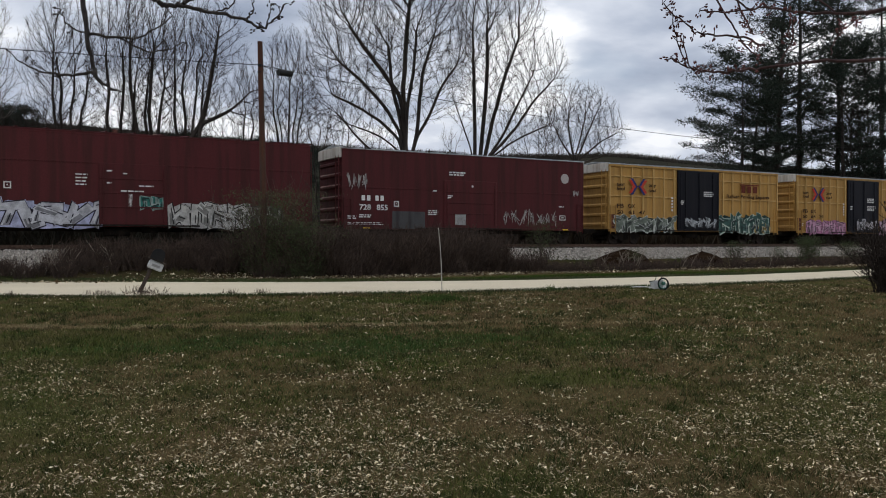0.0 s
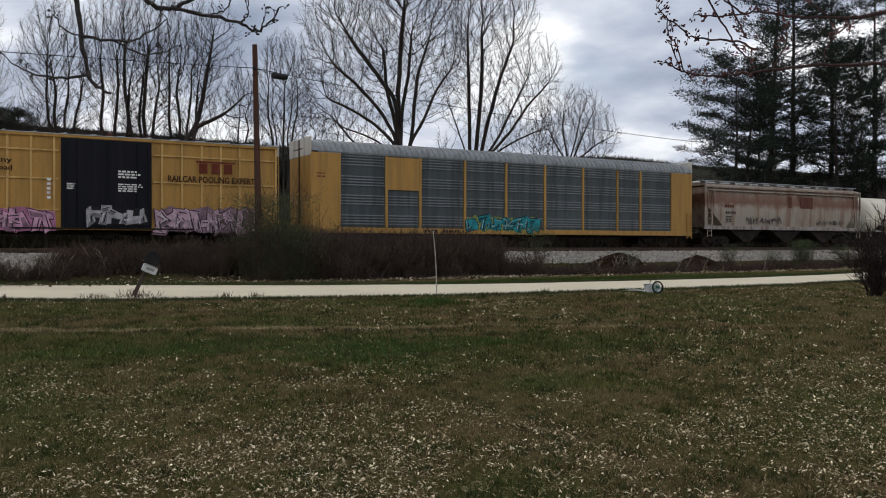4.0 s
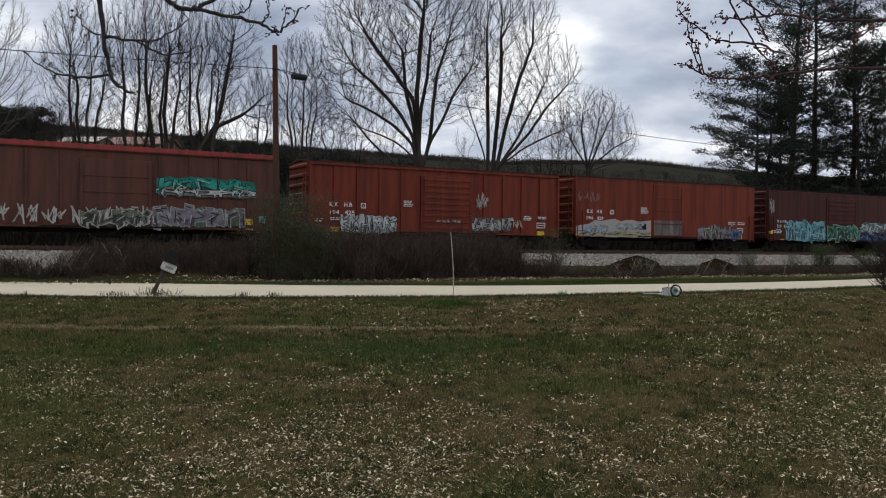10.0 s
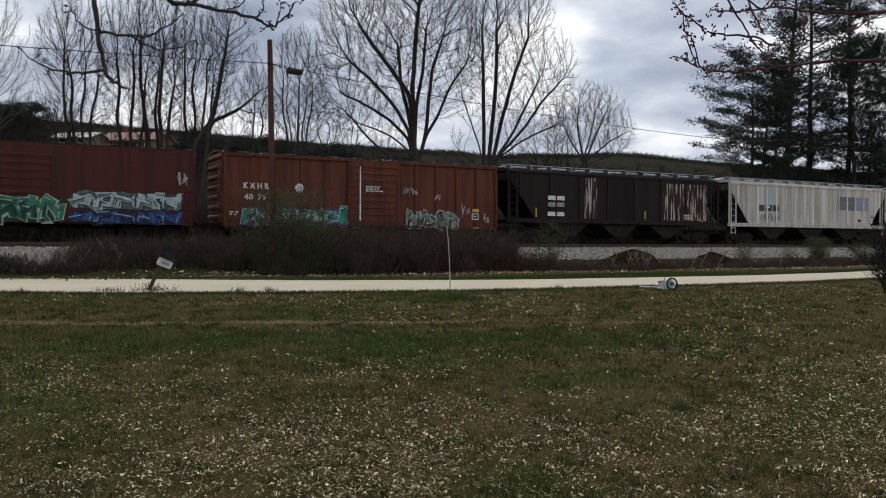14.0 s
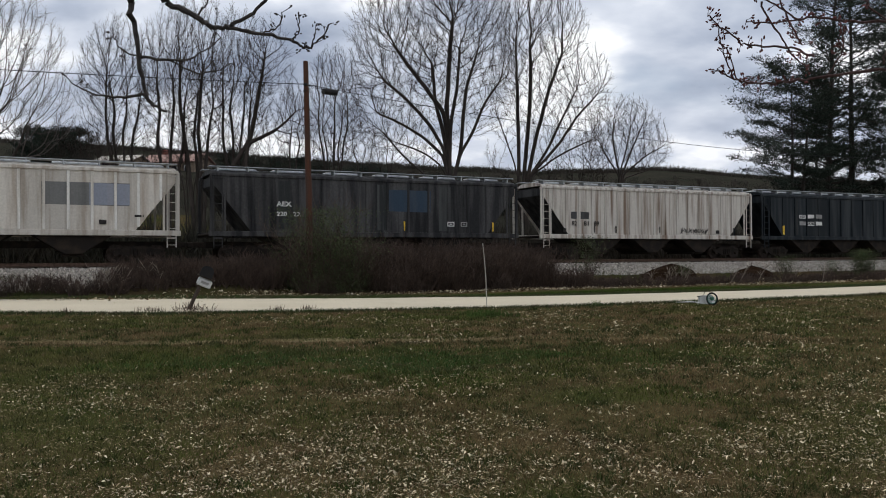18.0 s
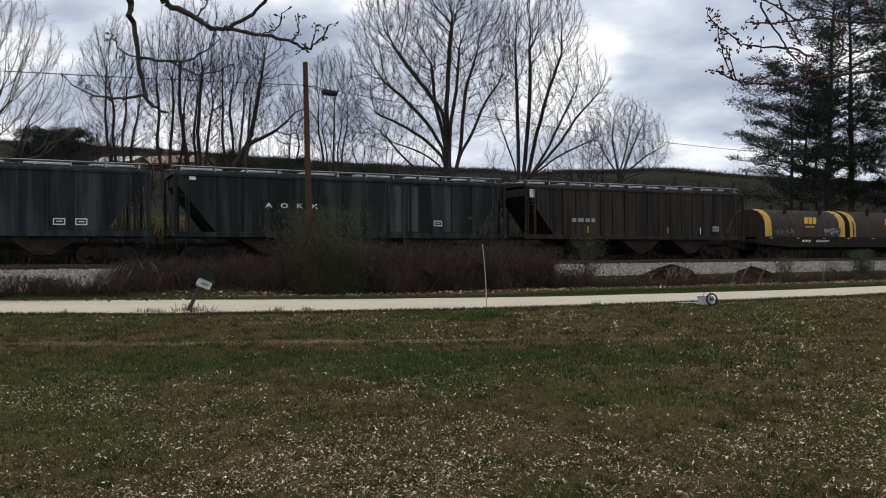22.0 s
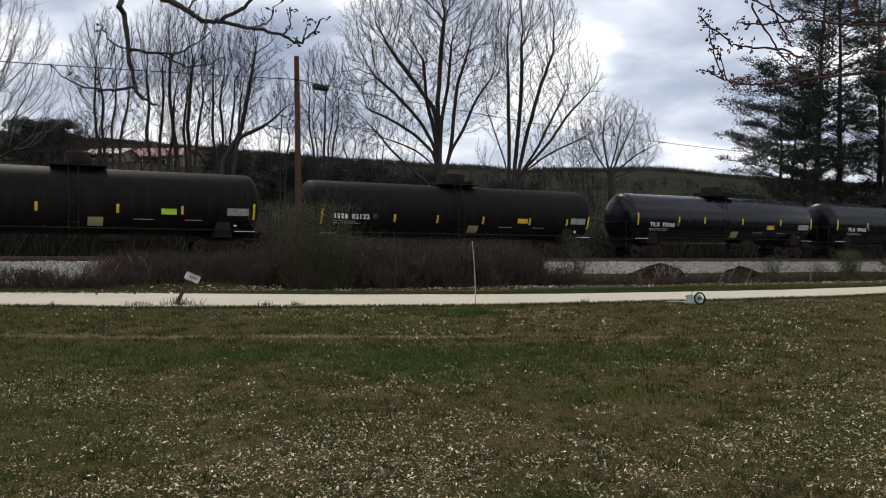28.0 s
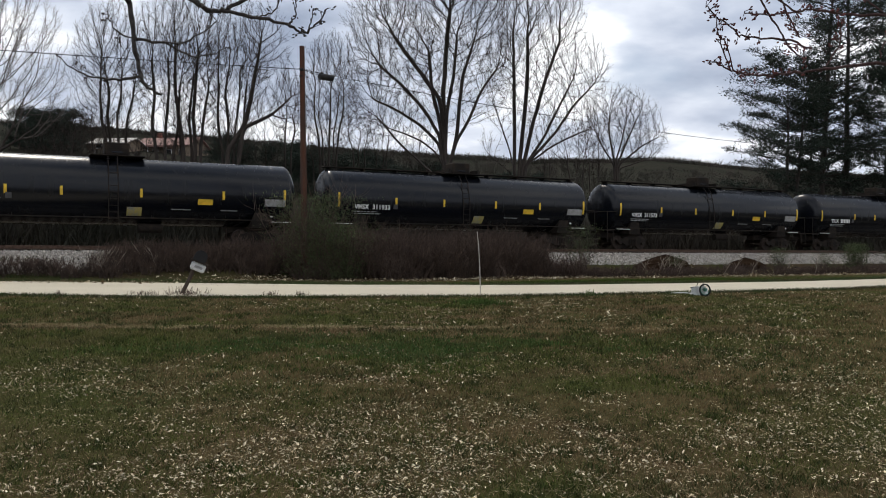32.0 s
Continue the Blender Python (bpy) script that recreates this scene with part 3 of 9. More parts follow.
def strokes(b, x0, w, z0, h, pts, r, y, rnd, step):
    q = [(x0 + w * (0.1 + 0.8 * a) + rnd.uniform(-0.06, 0.06) * w, z0 + h * (0.08 + 0.84 * c) + rnd.uniform(-0.05, 0.05) * h) for a, c in pts]
    for (ax, az), (bx, bz) in zip(q, q[1:]):
        d = math.hypot(bx - ax, bz - az) or 1
        ux, uz = (bx - ax) / d, (bz - az) / d
        ra, rb = r * rnd.uniform(0.8, 1.25), r * rnd.uniform(0.8, 1.25)
        out = []
        a0 = math.atan2(uz, ux)
        for k in range(6):
            t = a0 + math.pi / 2 + math.pi * k / 5
            out.append((ax + ra * math.cos(t), az + ra * math.sin(t)))
        for k in range(6):
            t = a0 - math.pi / 2 + math.pi * k / 5
            out.append((bx + rb * math.cos(t), bz + rb * math.sin(t)))
        k = len(b.v)
        b.v += [(px, y, pz) for px, pz in out]
        b.f.append(tuple(range(k, k + 12)))
        y -= step
    return y


SPRAY = {}


def spray(color):
    if color not in SPRAY:
        SPRAY[color] = material("sprayed paint", tuple(0.86 * c for c in color), 0.6, vary=0.3, scale=3, second=tuple(0.5 * c for c in color), amount=0.45, bump=0.0, spec=0.15)
    return SPRAY[color]


def slab_stroke(b, p, q, r0, r1, y, cut):
    """A straight sprayed bar with slanted ends, r0 and r1 wide at its two ends."""
    (ax, az), (bx, bz) = p, q
    d = math.hypot(bx - ax, bz - az) or 1
    ux, uz = (bx - ax) / d, (bz - az) / d
    nx, nz = -uz, ux
    c0, c1 = cut * r0, -cut * r1
    out = [(ax + nx * r0 - ux * (r0 * 0.4 + c0), az + nz * r0 - uz * (r0 * 0.4 + c0)), (ax - nx * r0 - ux * (r0 * 0.4 - c0), az - nz * r0 - uz * (r0 * 0.4 - c0)),
           (bx - nx * r1 + ux * (r1 * 0.4 - c1), bz - nz * r1 + uz * (r1 * 0.4 - c1)), (bx + nx * r1 + ux * (r1 * 0.4 + c1), bz + nz * r1 + uz * (r1 * 0.4 + c1))]
    k = len(b.v)
    b.v += [(px, y, pz) for px, pz in out]
    b.f.append((k, k + 1, k + 2, k + 3))


def sprayed_figure(rnd):
    """An abstract knot of bars: two leaning uprights, bars thrown across them and a spur."""
    lean = rnd.uniform(-0.15, 0.22)
    a0, a1 = rnd.uniform(0.0, 0.25), rnd.uniform(0.7, 1.0)
    bars_ = [((a0, rnd.uniform(-0.05, 0.1)), (a0 + lean, rnd.uniform(0.8, 1.05))), ((a1, rnd.uniform(-0.05, 0.2)), (a1 + rnd.uniform(-0.3, 0.2), rnd.uniform(0.6, 1.05)))]
    for _ in range(rnd.choice((1, 2, 2, 3))):
        bars_.append(((rnd.uniform(-0.1, 0.4), rnd.uniform(0.1, 0.95)), (rnd.uniform(0.6, 1.15), rnd.uniform(0.1, 0.95))))
    if rnd.random() < 0.6:
        e = rnd.choice((0.0, 1.0))
        bars_.append(((a1 * e, e), (a1 * e + rnd.uniform(0.2, 0.5), e + rnd.uniform(-0.15, 0.18))))
    return [(p, q, rnd.uniform(0.7, 1.25), rnd.uniform(0.6, 1.2), rnd.uniform(-0.6, 0.6)) for p, q in bars_]


def graffiti(car, x0, x1, z0, z1, n, fill, line=None, shade=None, seed=1, thick=0.17, y=-HALF - 0.012, line_w=0.07, label="sprayed graffiti in fat angular strokes"):
    """Sprayed knots of bars as abstract shapes: shade and outline behind, fill in two tones, thin gashes and glints before."""
    rnd = random.Random(seed)
    w, hz = (x1 - x0) / n, z1 - z0
    figures = []
    for i in range(n):
        a, h = w * rnd.uniform(1.0, 1.3), hz * rnd.uniform(0.78, 0.98)
        r = min(0.17 * w, 0.15 * hz) * rnd.uniform(0.85, 1.2)
        left, low0 = x0 + i * w + r * 0.5 - 0.08 * w, z0 + rnd.uniform(0.0, 0.06) * hz + r * 0.5
        at_ = lambda p: (left + p[0] * (a - 1.2 * r), low0 + p[1] * (h - 1.4 * r))
        figures.append([(at_(p), at_(q), r * k0, r * k1, cut) for p, q, k0, k1, cut in sprayed_figure(rnd)])
    dark = line if line and sum(line) < sum(fill) else (0.03, 0.03, 0.035)
    edge = line or dark
    lw = min(max(line_w * 0.75, 0.035), 0.05)
    low = tuple(0.45 * c for c in fill)
    glint = tuple(min(0.78, 0.6 * c + 0.32) for c in fill)

    def layer(name, col, dy, grow_by, k, dx=0.0, dz=0.0, some=1.0, part_of=1.0):
        b, r2, count = Build(), random.Random(seed + 5), 0
        for fig in figures:
            for (p, q, r0, r1, cut) in fig:
                count += 1
                if r2.random() > some:
                    continue
                f = r2.uniform(0.35, part_of) if part_of < 1 else 1.0
                q2 = (p[0] + (q[0] - p[0]) * f, p[1] + (q[1] - p[1]) * f)
                slab_stroke(b, (p[0] + dx, p[1] + dz), (q2[0] + dx, q2[1] + dz), r0 * k + grow_by, r1 * k + grow_by, y - dy - 0.00003 * count, cut)
        if b.f:
            tagged(part(name, b, spray(col), car, label), kind="stuff")

    # the jagged mass that joins the knots
    mass = shade or tuple(0.3 * c for c in fill)
    b, r3 = Build(), random.Random(seed + 9)
    for i in range(n):
        a0, a1 = x0 + (i - 0.05) * w, x0 + (i + 1.08) * w
        out = [(a0 + r3.uniform(-0.1, 0.1) * w, z0 + r3.uniform(0, 0.12) * hz), (a0 + w * r3.uniform(0.3, 0.7), z0 + r3.uniform(-0.04, 0.05) * hz), (a1, z0 + r3.uniform(0, 0.12) * hz),
               (a1 + r3.uniform(-0.1, 0.1) * w, z0 + r3.uniform(0.7, 0.9) * hz), (a0 + w * r3.uniform(0.55, 0.8), z0 + r3.uniform(0.8, 0.96) * hz), (a0 + w * r3.uniform(0.2, 0.45), z0 + r3.uniform(0.75, 0.92) * hz), (a0, z0 + r3.uniform(0.6, 0.85) * hz)]
        k = len(b.v)
        b.v += [(px, y - 0.00005 * i, pz) for px, pz in out]
        b.f.append(tuple(range(k, k + 7)))
    tagged(part("graffiti_shade", b, spray(mass), car, label), kind="stuff")
    layer("graffiti_fringe", edge if sum(edge) > sum(mass) else mass, 0.0006, lw + 0.03, 1.0, 0.03, -0.03, 0.5)
    layer("graffiti_outline", edge, 0.003, lw, 1.0)
    layer("graffiti", fill, 0.006, 0.0, 1.0)
    layer("graffiti_shading", low, 0.009, 0.0, 0.7, 0.02, -0.03, 0.6, 0.7)
    layer("graffiti_line", dark, 0.012, 0.016, 0.05, 0.05, 0.03, 0.7, 0.95)
    layer("graffiti_glint", glint, 0.015, 0.014, 0.1, -0.05, 0.05, 0.5, 0.8)
    return car


def scrawl(car, x0, x1, z0, z1, n, color, seed=1, y=-HALF - 0.012, thick=0.015):
    """Thin sprayed loops and tags."""
    rnd = random.Random(seed)
    b = Build()
    w = (x1 - x0) / n
    for i in range(n):
        for _ in range(2):
            strokes(b, x0 + i * w, w * 1.2, z0, z1 - z0, sprayed_shape(rnd), thick, y - 0.0001 * i, rnd, 0.0002)
    tagged(part("sprayed_tag", b, spray(color), car, "thin sprayed tag"), kind="stuff")


def boxcar(name, label, s0, s1, mat, eave=4.35, roof=None, ribs=0, rails=(), door=(0.0, 3.0), door_mat=None, door_kind="corrugated", seed=1, end_ridges=7, floor=0.98, second_door=None, door_top=None, end_cap=False, post=0.07, post_mat=None):
    """A boxcar: sheathed sides with posts, sliding door, ridged ends and roof."""
    car, h = new_car(name, label, "boxcar", s0, s1)
    roof = roof or M["galv_roof"]
    rnd = random.Random(seed)
    underframe(car, h)
    running_gear(car, h, h - 1.9)
    part("floor", Build().box(-h + 0.06, h - 0.06, -1.46, 1.46, floor - 0.08, floor), M["steel_dark"], car)
    doors = [door] + ([second_door] if second_door else [])
    for side in (-1, 1):
        y0, y1 = ((-1.5, -1.44) if ribs else (-1.585, -1.52)) if side < 0 else (1.49, 1.55)
        part("side_wall", Build().box(-h, h, y0, y1, floor - 0.02, eave), mat, car)
        part("side_sill", Build().slab(-h, h, min(side * 1.5, side * 1.59), max(side * 1.5, side * 1.59), floor - 0.16, floor - 0.03), mat, car)
        part("top_chord", Build().slab(-h, h, min(side * 1.5, side * 1.595), max(side * 1.5, side * 1.595), eave - 0.1, eave + 0.04), mat, car)
    n = ribs
    for i in range(n):
        x = -h + 0.08 + i * (2 * h - 0.16) / max(1, n - 1)
        if any(abs(x - d[0]) < d[1] / 2 + 0.12 for d in doors):
            continue
        part("side_post", Build().plate([(x - post, floor), (x + post, floor), (x + post, eave - 0.1), (x - post, eave - 0.1)], -1.597, -1.502), post_mat or mat, car)
    for z in rails:
        spans = [(-h, door[0] - door[1] / 2 - 0.1), (door[0] + door[1] / 2 + 0.1, h)]
        for a0, a1 in spans:
            if a1 - a0 > 0.3:
                part("side_rail", Build().slab(a0, a1, -1.57 if ribs else -1.607, -1.502 if ribs else -1.587, z - 0.035, z + 0.035, 0.008), post_mat or mat, car)
    for dx, dw in doors:
        dm = door_mat or mat
        dt = (door_top or eave - 0.2)
        d = part("door", Build().slab(dx - dw / 2, dx + dw / 2, -1.64, -1.5, floor - 0.05, dt, 0.02), dm, car, "sliding side door")
        if door_kind == "corrugated":
            k = 9
            for i in range(k):
                z = floor + 0.2 + i * (dt - floor - 0.4) / (k - 1)
                part("door_ridge", Build().slab(dx - dw / 2 + 0.12, dx + dw / 2 - 0.12, -1.68, -1.638, z - 0.07, z + 0.07, 0.025), dm, d)
        elif door_kind == "panel":
            for i in range(3):
                z = floor + 0.75 + i * (dt - floor - 0.8) / 3
                part("door_rail", Build().slab(dx - dw / 2 + 0.05, dx + dw / 2 - 0.05, -1.665, -1.638, z - 0.03, z + 0.03, 0.01), dm, d)
        else:
            for i in range(3):
                x = dx - dw / 2 + dw * (i + 0.5) / 3
                part("lock_bar", Build().tube((x, -1.67, floor), (x, -1.67, dt - 0.1), 0.025, n=6), dm, d)
        part("door_track", Build().slab(dx - dw * 1.0, dx + dw * 1.0, -1.66, -1.6, floor - 0.12, floor - 0.055, 0.01), M["steel_dark"], car)
        for x in (dx - dw / 2 + 0.18, dx + dw / 2 - 0.18):
            part("lock_rod", Build().tube((x, -1.69, floor + 0.1), (x, -1.69, dt - 0.2), 0.018, n=6), dm, d)
    for side in (-1, 1):
        b = Build().box(min(side * h, side * (h - 0.07)), max(side * h, side * (h - 0.07)), -1.49, 1.49, floor - 0.02, eave + 0.1)
        part("end_wall", b, mat, car)
        for i in range(end_ridges):
            z = floor + 0.28 + i * (eave - floor - 0.4) / (end_ridges - 1)
            r = [(1.4, z - 0.13), (1.4, z + 0.13), (-1.4, z + 0.13), (-1.4, z - 0.13)]
            g = Build().rings([[(side * (h + 0.002), yy, zz) for yy, zz in r], [(side * (h + 0.09), yy * 0.97, z + (zz - z) * 0.4) for yy, zz in r]])
            part("end_ridge", g, mat, car)
        if end_cap:
            part("end_cap", Build().slab(*sorted((side * (h - 0.05), side * (h + 0.13))), -1.5, 1.5, eave - 0.42, eave + 0.12), M["white_car"], car, "pale roof end plate")
        # end ladder and brake wheel
        b = Build()
        x = side * (h + 0.12)
        for yy in (-1.4, -1.0):
            b.box(x - 0.02, x + 0.02, yy - 0.02, yy + 0.02, floor, eave - 0.3)
        for i in range(8):
            zz = floor + 0.2 + i * (eave - floor - 0.7) / 7
            b.tube((x, -1.4, zz), (x, -1.0, zz), 0.014, n=5)
        part("end_ladder", b, mat, car)
        ladder(car, side * (h - 0.3), floor - 0.3, floor + 1.5, mat)
    b = Build().prism([(-1.6, eave + 0.045), (-1.6, eave + 0.075), (0, eave + 0.24), (1.6, eave + 0.075), (1.6, eave + 0.045), (0, eave + 0.2)], -h - 0.05, h + 0.05)
    rf = part("roof", b, roof, car)
    k = int(2 * h / 1.15)
    for i in range(k + 1):
        x = -h + i * 2 * h / k
        part("roof_seam", Build().prism([(-1.615, eave + 0.05), (-1.615, eave + 0.12), (0, eave + 0.29), (1.615, eave + 0.12), (1.615, eave + 0.05), (0, eave + 0.235)], x - 0.045, x + 0.045), roof, rf)
    bars(car, -h + 0.3, floor + 0.55, -1.6, 0.5, 2, M["white"], 0.06, 0.05, seed=seed)
    part("reflector", Build().box(-h + 1.2, -h + 1.6, -1.603, -1.596, floor - 0.13, floor - 0.06), M["stripe"], car)
    part("reflector", Build().box(h - 1.6, h - 1.2, -1.603, -1.596, floor - 0.13, floor - 0.06), M["stripe"], car)
    return car, h


def autorack(name, label, s0, s1):
    car, h = new_car(name, label, "autorack", s0, s1)
    Y, G = M["yellow"], M["galv"]
    underframe(car, h, 0.75, 1.0)
    running_gear(car, h, h - 2.8)
    part("deck", Build().slab(-h, h, -1.52, 1.52, 0.92, 1.06), Y, car, "yellow flat deck")
    for side in (-1, 1):
        y0, y1 = sorted((side * 1.52, side * 1.62))
        part("side_sill", Build().slab(-h, h, y0, y1, 0.78, 1.08), Y, car)
        part("top_chord", Build().slab(-h + 0.4, h - 0.4, *sorted((side * 1.47, side * 1.57)), 4.93, 5.06), M["rack_roof"], car)
        part("end_panel", Build().slab(-h, -12.1, *sorted((side * 1.49, side * 1.585)), 1.08, 4.96), Y, car, "yellow end panel")
        part("end_panel", Build().slab(11.8, h, *sorted((side * 1.49, side * 1.585)), 1.08, 4.96), Y, car, "yellow end panel")
    xs = [-12.04, -9.29, -7.22, -4.34, -1.51, 1.31, 4.24, 7.03, 8.99, 11.76]
    n = len(xs) - 1
    for i in range(n):
        x0, x1 = xs[i] + 0.07, xs[i + 1] - 0.07
        for side in (-1, 1):
            part("screen_panel", Build().slab(x0, x1, *sorted((side * 1.46, side * 1.51)), 1.09, 4.92, 0.01), M["screen_flat"], car, "flat galvanised side screen")
        for z in (4.62, 3.55, 2.55, 1.5):
            if i == 1 and z > 3.1:
                continue
            for k in range(4):
                zz = z + (k - 1.5) * 0.15
                part("slat", Build().slab(x0 + 0.05, x1 - 0.05, -1.555, -1.512, zz - 0.035, zz + 0.035, 0.012), M["slat"], car)
        if i == 1:
            part("sign_panel", Build().slab(x0, x1, -1.585, -1.552, 3.13, 4.9), Y, car, "plain yellow sign panel")
    for i, x in enumerate(xs):
        for side in (-1, 1):
            part("post", Build().slab(x - 0.08, x + 0.08, *sorted((side * 1.47, side * 1.6)), 1.08, 4.95), Y, car, "yellow rack post")
    arch = [(-1.6, 5.02), (-1.55, 5.2), (-1.3, 5.48), (-0.8, 5.66), (0, 5.74), (0.8, 5.66), (1.3, 5.48), (1.55, 5.2), (1.6, 5.02)]
    rf = part("roof", Build().prism(arch, -h + 0.06, h - 0.06), M["rack_roof"], car, "rounded corrugated grey roof", True)
    for i in range(76):
        x = -h + 0.8 + i * (2 * h - 1.6) / 75
        big = [(y * 1.012, z + 0.03) for y, z in arch]
        part("roof_rib", Build().prism(big, x - 0.06, x + 0.06), M["rack_roof"], rf)
    for d in (-1, 1):
        plate = part("roof_end", Build().slab(*sorted((d * (h - 0.06), d * (h + 0.03))), -1.57, 1.57, 4.8, 5.76), M["white_car"], car, "pale square plate closing the roof end")
        part("stencil", Build().box(*sorted((d * (h + 0.03), d * (h + 0.034))), -0.5, 0.9, 5.18, 5.24), M["letter_dark"], plate)
        part("operating_rod", Build().slab(*sorted((d * (h + 0.03), d * (h + 0.07))), -0.04, 0.04, 1.2, 5.7), M["steel_dark"], car, "dark vertical operating rod")
        for y in (-0.75, 0.75):
            part("end_door", Build().slab(*sorted((d * (h - 0.06), d * (h + 0.02))), y - 0.74, y + 0.74, 1.1, 4.79), Y, car, "dirty yellow folded end door")
        ladder(car, d * (h - 0.3), 0.6, 2.3, Y)
    return car, h


def hopper(name, label, s0, s1, mat, ribs=14, top=4.2, cut=1.75, bays=3, smooth=False, walk_mat=None, dark=None, bottom=1.5, sill_mat=None, seed=1, post_mat=None):
    """A covered hopper: ribbed sides with sloped ends, end platforms, roof walk and hatches."""
    car, h = new_car(name, label, "hopper car", s0, s1)
    rnd = random.Random(seed)
    walk_mat = walk_mat or M["galv_roof"]
    sill_mat = sill_mat or mat
    running_gear(car, h, h - 1.9)
    part("centre_sill", Build().box(-h + 0.1, h - 0.1, -0.25, 0.25, 0.68, 1.0), M["steel_dark"], car)
    for side in (-1, 1):
        out = [(-h + 0.25, top), (h - 0.25, top), (h - 0.25, top - 0.5), (h - cut - 0.25, bottom), (-h + cut + 0.25, bottom), (-h + 0.25, top - 0.5)]
        if smooth and side < 0:
            prof = [(-1.36, top), (-1.47, top - 0.5), (-1.55, top - 1.2), (-1.57, top - 1.9), (-1.5, bottom), (-1.4, bottom), (-1.4, top)]
            rr = []
            for x, lo in ((-h + 0.25, 2.9), (-h + cut, bottom + 0.4), (-h + cut + 0.4, bottom), (h - cut - 0.4, bottom), (h - cut, bottom + 0.4), (h - 0.25, 2.9)):
                rr.append([(x, y, max(z, lo)) for y, z in prof])
            part("side_sheet", Build().rings(rr), mat, car, "", True)
        else:
            part("side_sheet", Build().plate(out, *sorted((side * 1.49, side * 1.54))), mat, car)
        part("top_chord", Build().slab(-h + 0.1, h - 0.1, *sorted((side * 1.42, side * 1.6)), top - 0.06, top + 0.1), mat, car)
        part("side_sill", Build().slab(-h, h, *sorted((side * 1.45, side * 1.6)), bottom - 0.26, bottom - 0.004), sill_mat, car)
        for d in (-1, 1):
            x = d * (h - 0.12)
            part("end_post", Build().slab(x - 0.07, x + 0.07, *sorted((side * 1.48, side * 1.58)), bottom, top), mat, car)
            x = d * (h - 0.75)
            part("end_post", Build().slab(x - 0.05, x + 0.05, *sorted((side * 1.48, side * 1.58)), bottom, top - 0.9), mat, car)
    for i in range(ribs):
        x = -h + 0.9 + i * (2 * h - 1.8) / (ribs - 1)
        e = h - abs(x) - 0.25
        lo = bottom if e > cut else bottom + (1 - e / cut) * (top - 0.5 - bottom)
        part("side_post", Build().slab(x - 0.06, x + 0.06, -1.6, -1.545, lo, top - 0.07, 0.015), post_mat or mat, car)
        if i and mat.name in PAINTS and not smooth:
            xa = x - (2 * h - 1.8) / (ribs - 1)
            ea = h - abs(xa) - 0.25
            la = bottom if ea > cut else bottom + (1 - ea / cut) * (top - 0.5 - bottom)
            part("side_panel", Build().plate([(xa + 0.065, top - 0.08), (x - 0.065, top - 0.08), (x - 0.065, lo + 0.02), (xa + 0.065, la + 0.02)], -1.5425, -1.5405), uneven(mat, 0.2 if mat in (M["white_car"], M["hop_brown"]) else 0.34), car)
    for d in (-1, 1):
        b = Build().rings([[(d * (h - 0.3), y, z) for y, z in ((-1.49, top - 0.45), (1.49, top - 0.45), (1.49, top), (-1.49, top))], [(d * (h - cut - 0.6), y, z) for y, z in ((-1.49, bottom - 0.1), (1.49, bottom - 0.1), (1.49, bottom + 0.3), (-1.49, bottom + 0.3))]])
        # dark, where given, colours the slope sheets darker than the sides
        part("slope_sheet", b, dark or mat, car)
        part("end_platform", Build().slab(*sorted((d * (h - 1.3), d * h)), -1.5, 1.5, bottom - 0.2, bottom - 0.1), M["steel_dark"], car)
        ladder(car, d * (h - 0.42), bottom - 0.45, top - 0.1, mat, y=-1.6)
        ladder(car, d * (h - 0.42), bottom - 0.8, bottom - 0.3, mat, y=-1.6, name="stirrup")
    span = (2 * h - 2 * cut - 1.6) / bays
    for i in range(bays):
        c = -h + cut + 0.8 + (i + 0.5) * span
        out = [(c - span / 2 + 0.05, bottom - 0.005), (c + span / 2 - 0.05, bottom - 0.005), (c + 0.35, 0.42), (c - 0.35, 0.42)]
        part("discharge_bay", Build().plate(out, -1.4, 1.4), M["steel_dark"], car)
        part("outlet_gate", Build().slab(c - 0.45, c + 0.45, -1.2, 1.2, 0.3, 0.42), M["steel_dark"], car)
    roof = [(-1.5, top + 0.1), (-1.45, top + 0.15), (-0.8, top + 0.3), (0, top + 0.35), (0.8, top + 0.3), (1.45, top + 0.15), (1.5, top + 0.1)]
    rf = part("roof", Build().prism(roof, -h + 0.2, h - 0.2), mat if not smooth else mat, car)
    for y in (-0.95, 0.95):
        w = part("roof_walk", Build().slab(-h + 0.1, h - 0.1, y - 0.28, y + 0.28, top + 0.42, top + 0.46, 0.008), walk_mat, car, "pale grated roof walk")
        for i in range(12):
            x = -h + 0.5 + i * (2 * h - 1.0) / 11
            part("walk_bracket", Build().box(x - 0.03, x + 0.03, y - 0.25, y + 0.25, top + 0.2, top + 0.418), walk_mat, w)
    for i in range(6):
        x = -h + 1.6 + i * (2 * h - 3.2) / 5
        part("roof_hatch", Build().slab(x - 1.0, x + 1.0, -0.35, 0.35, top + 0.3, top + 0.45, 0.04), walk_mat, rf)
    return car, h


def arc_patch(b, x0, x1, z0, z1, r, zc, lift=0.006, n=5):
    k = len(b.v)
    for i in range(n + 1):
        z = z0 + (z1 - z0) * i / n
        y = -math.sqrt(max(0.01, (r + lift) ** 2 - (z - zc) ** 2))
        b.v += [(x0, y, z), (x1, y, z)]
        if i:
            b.f.append((k + 2 * i - 2, k + 2 * i - 1, k + 2 * i + 1, k + 2 * i))
    return b


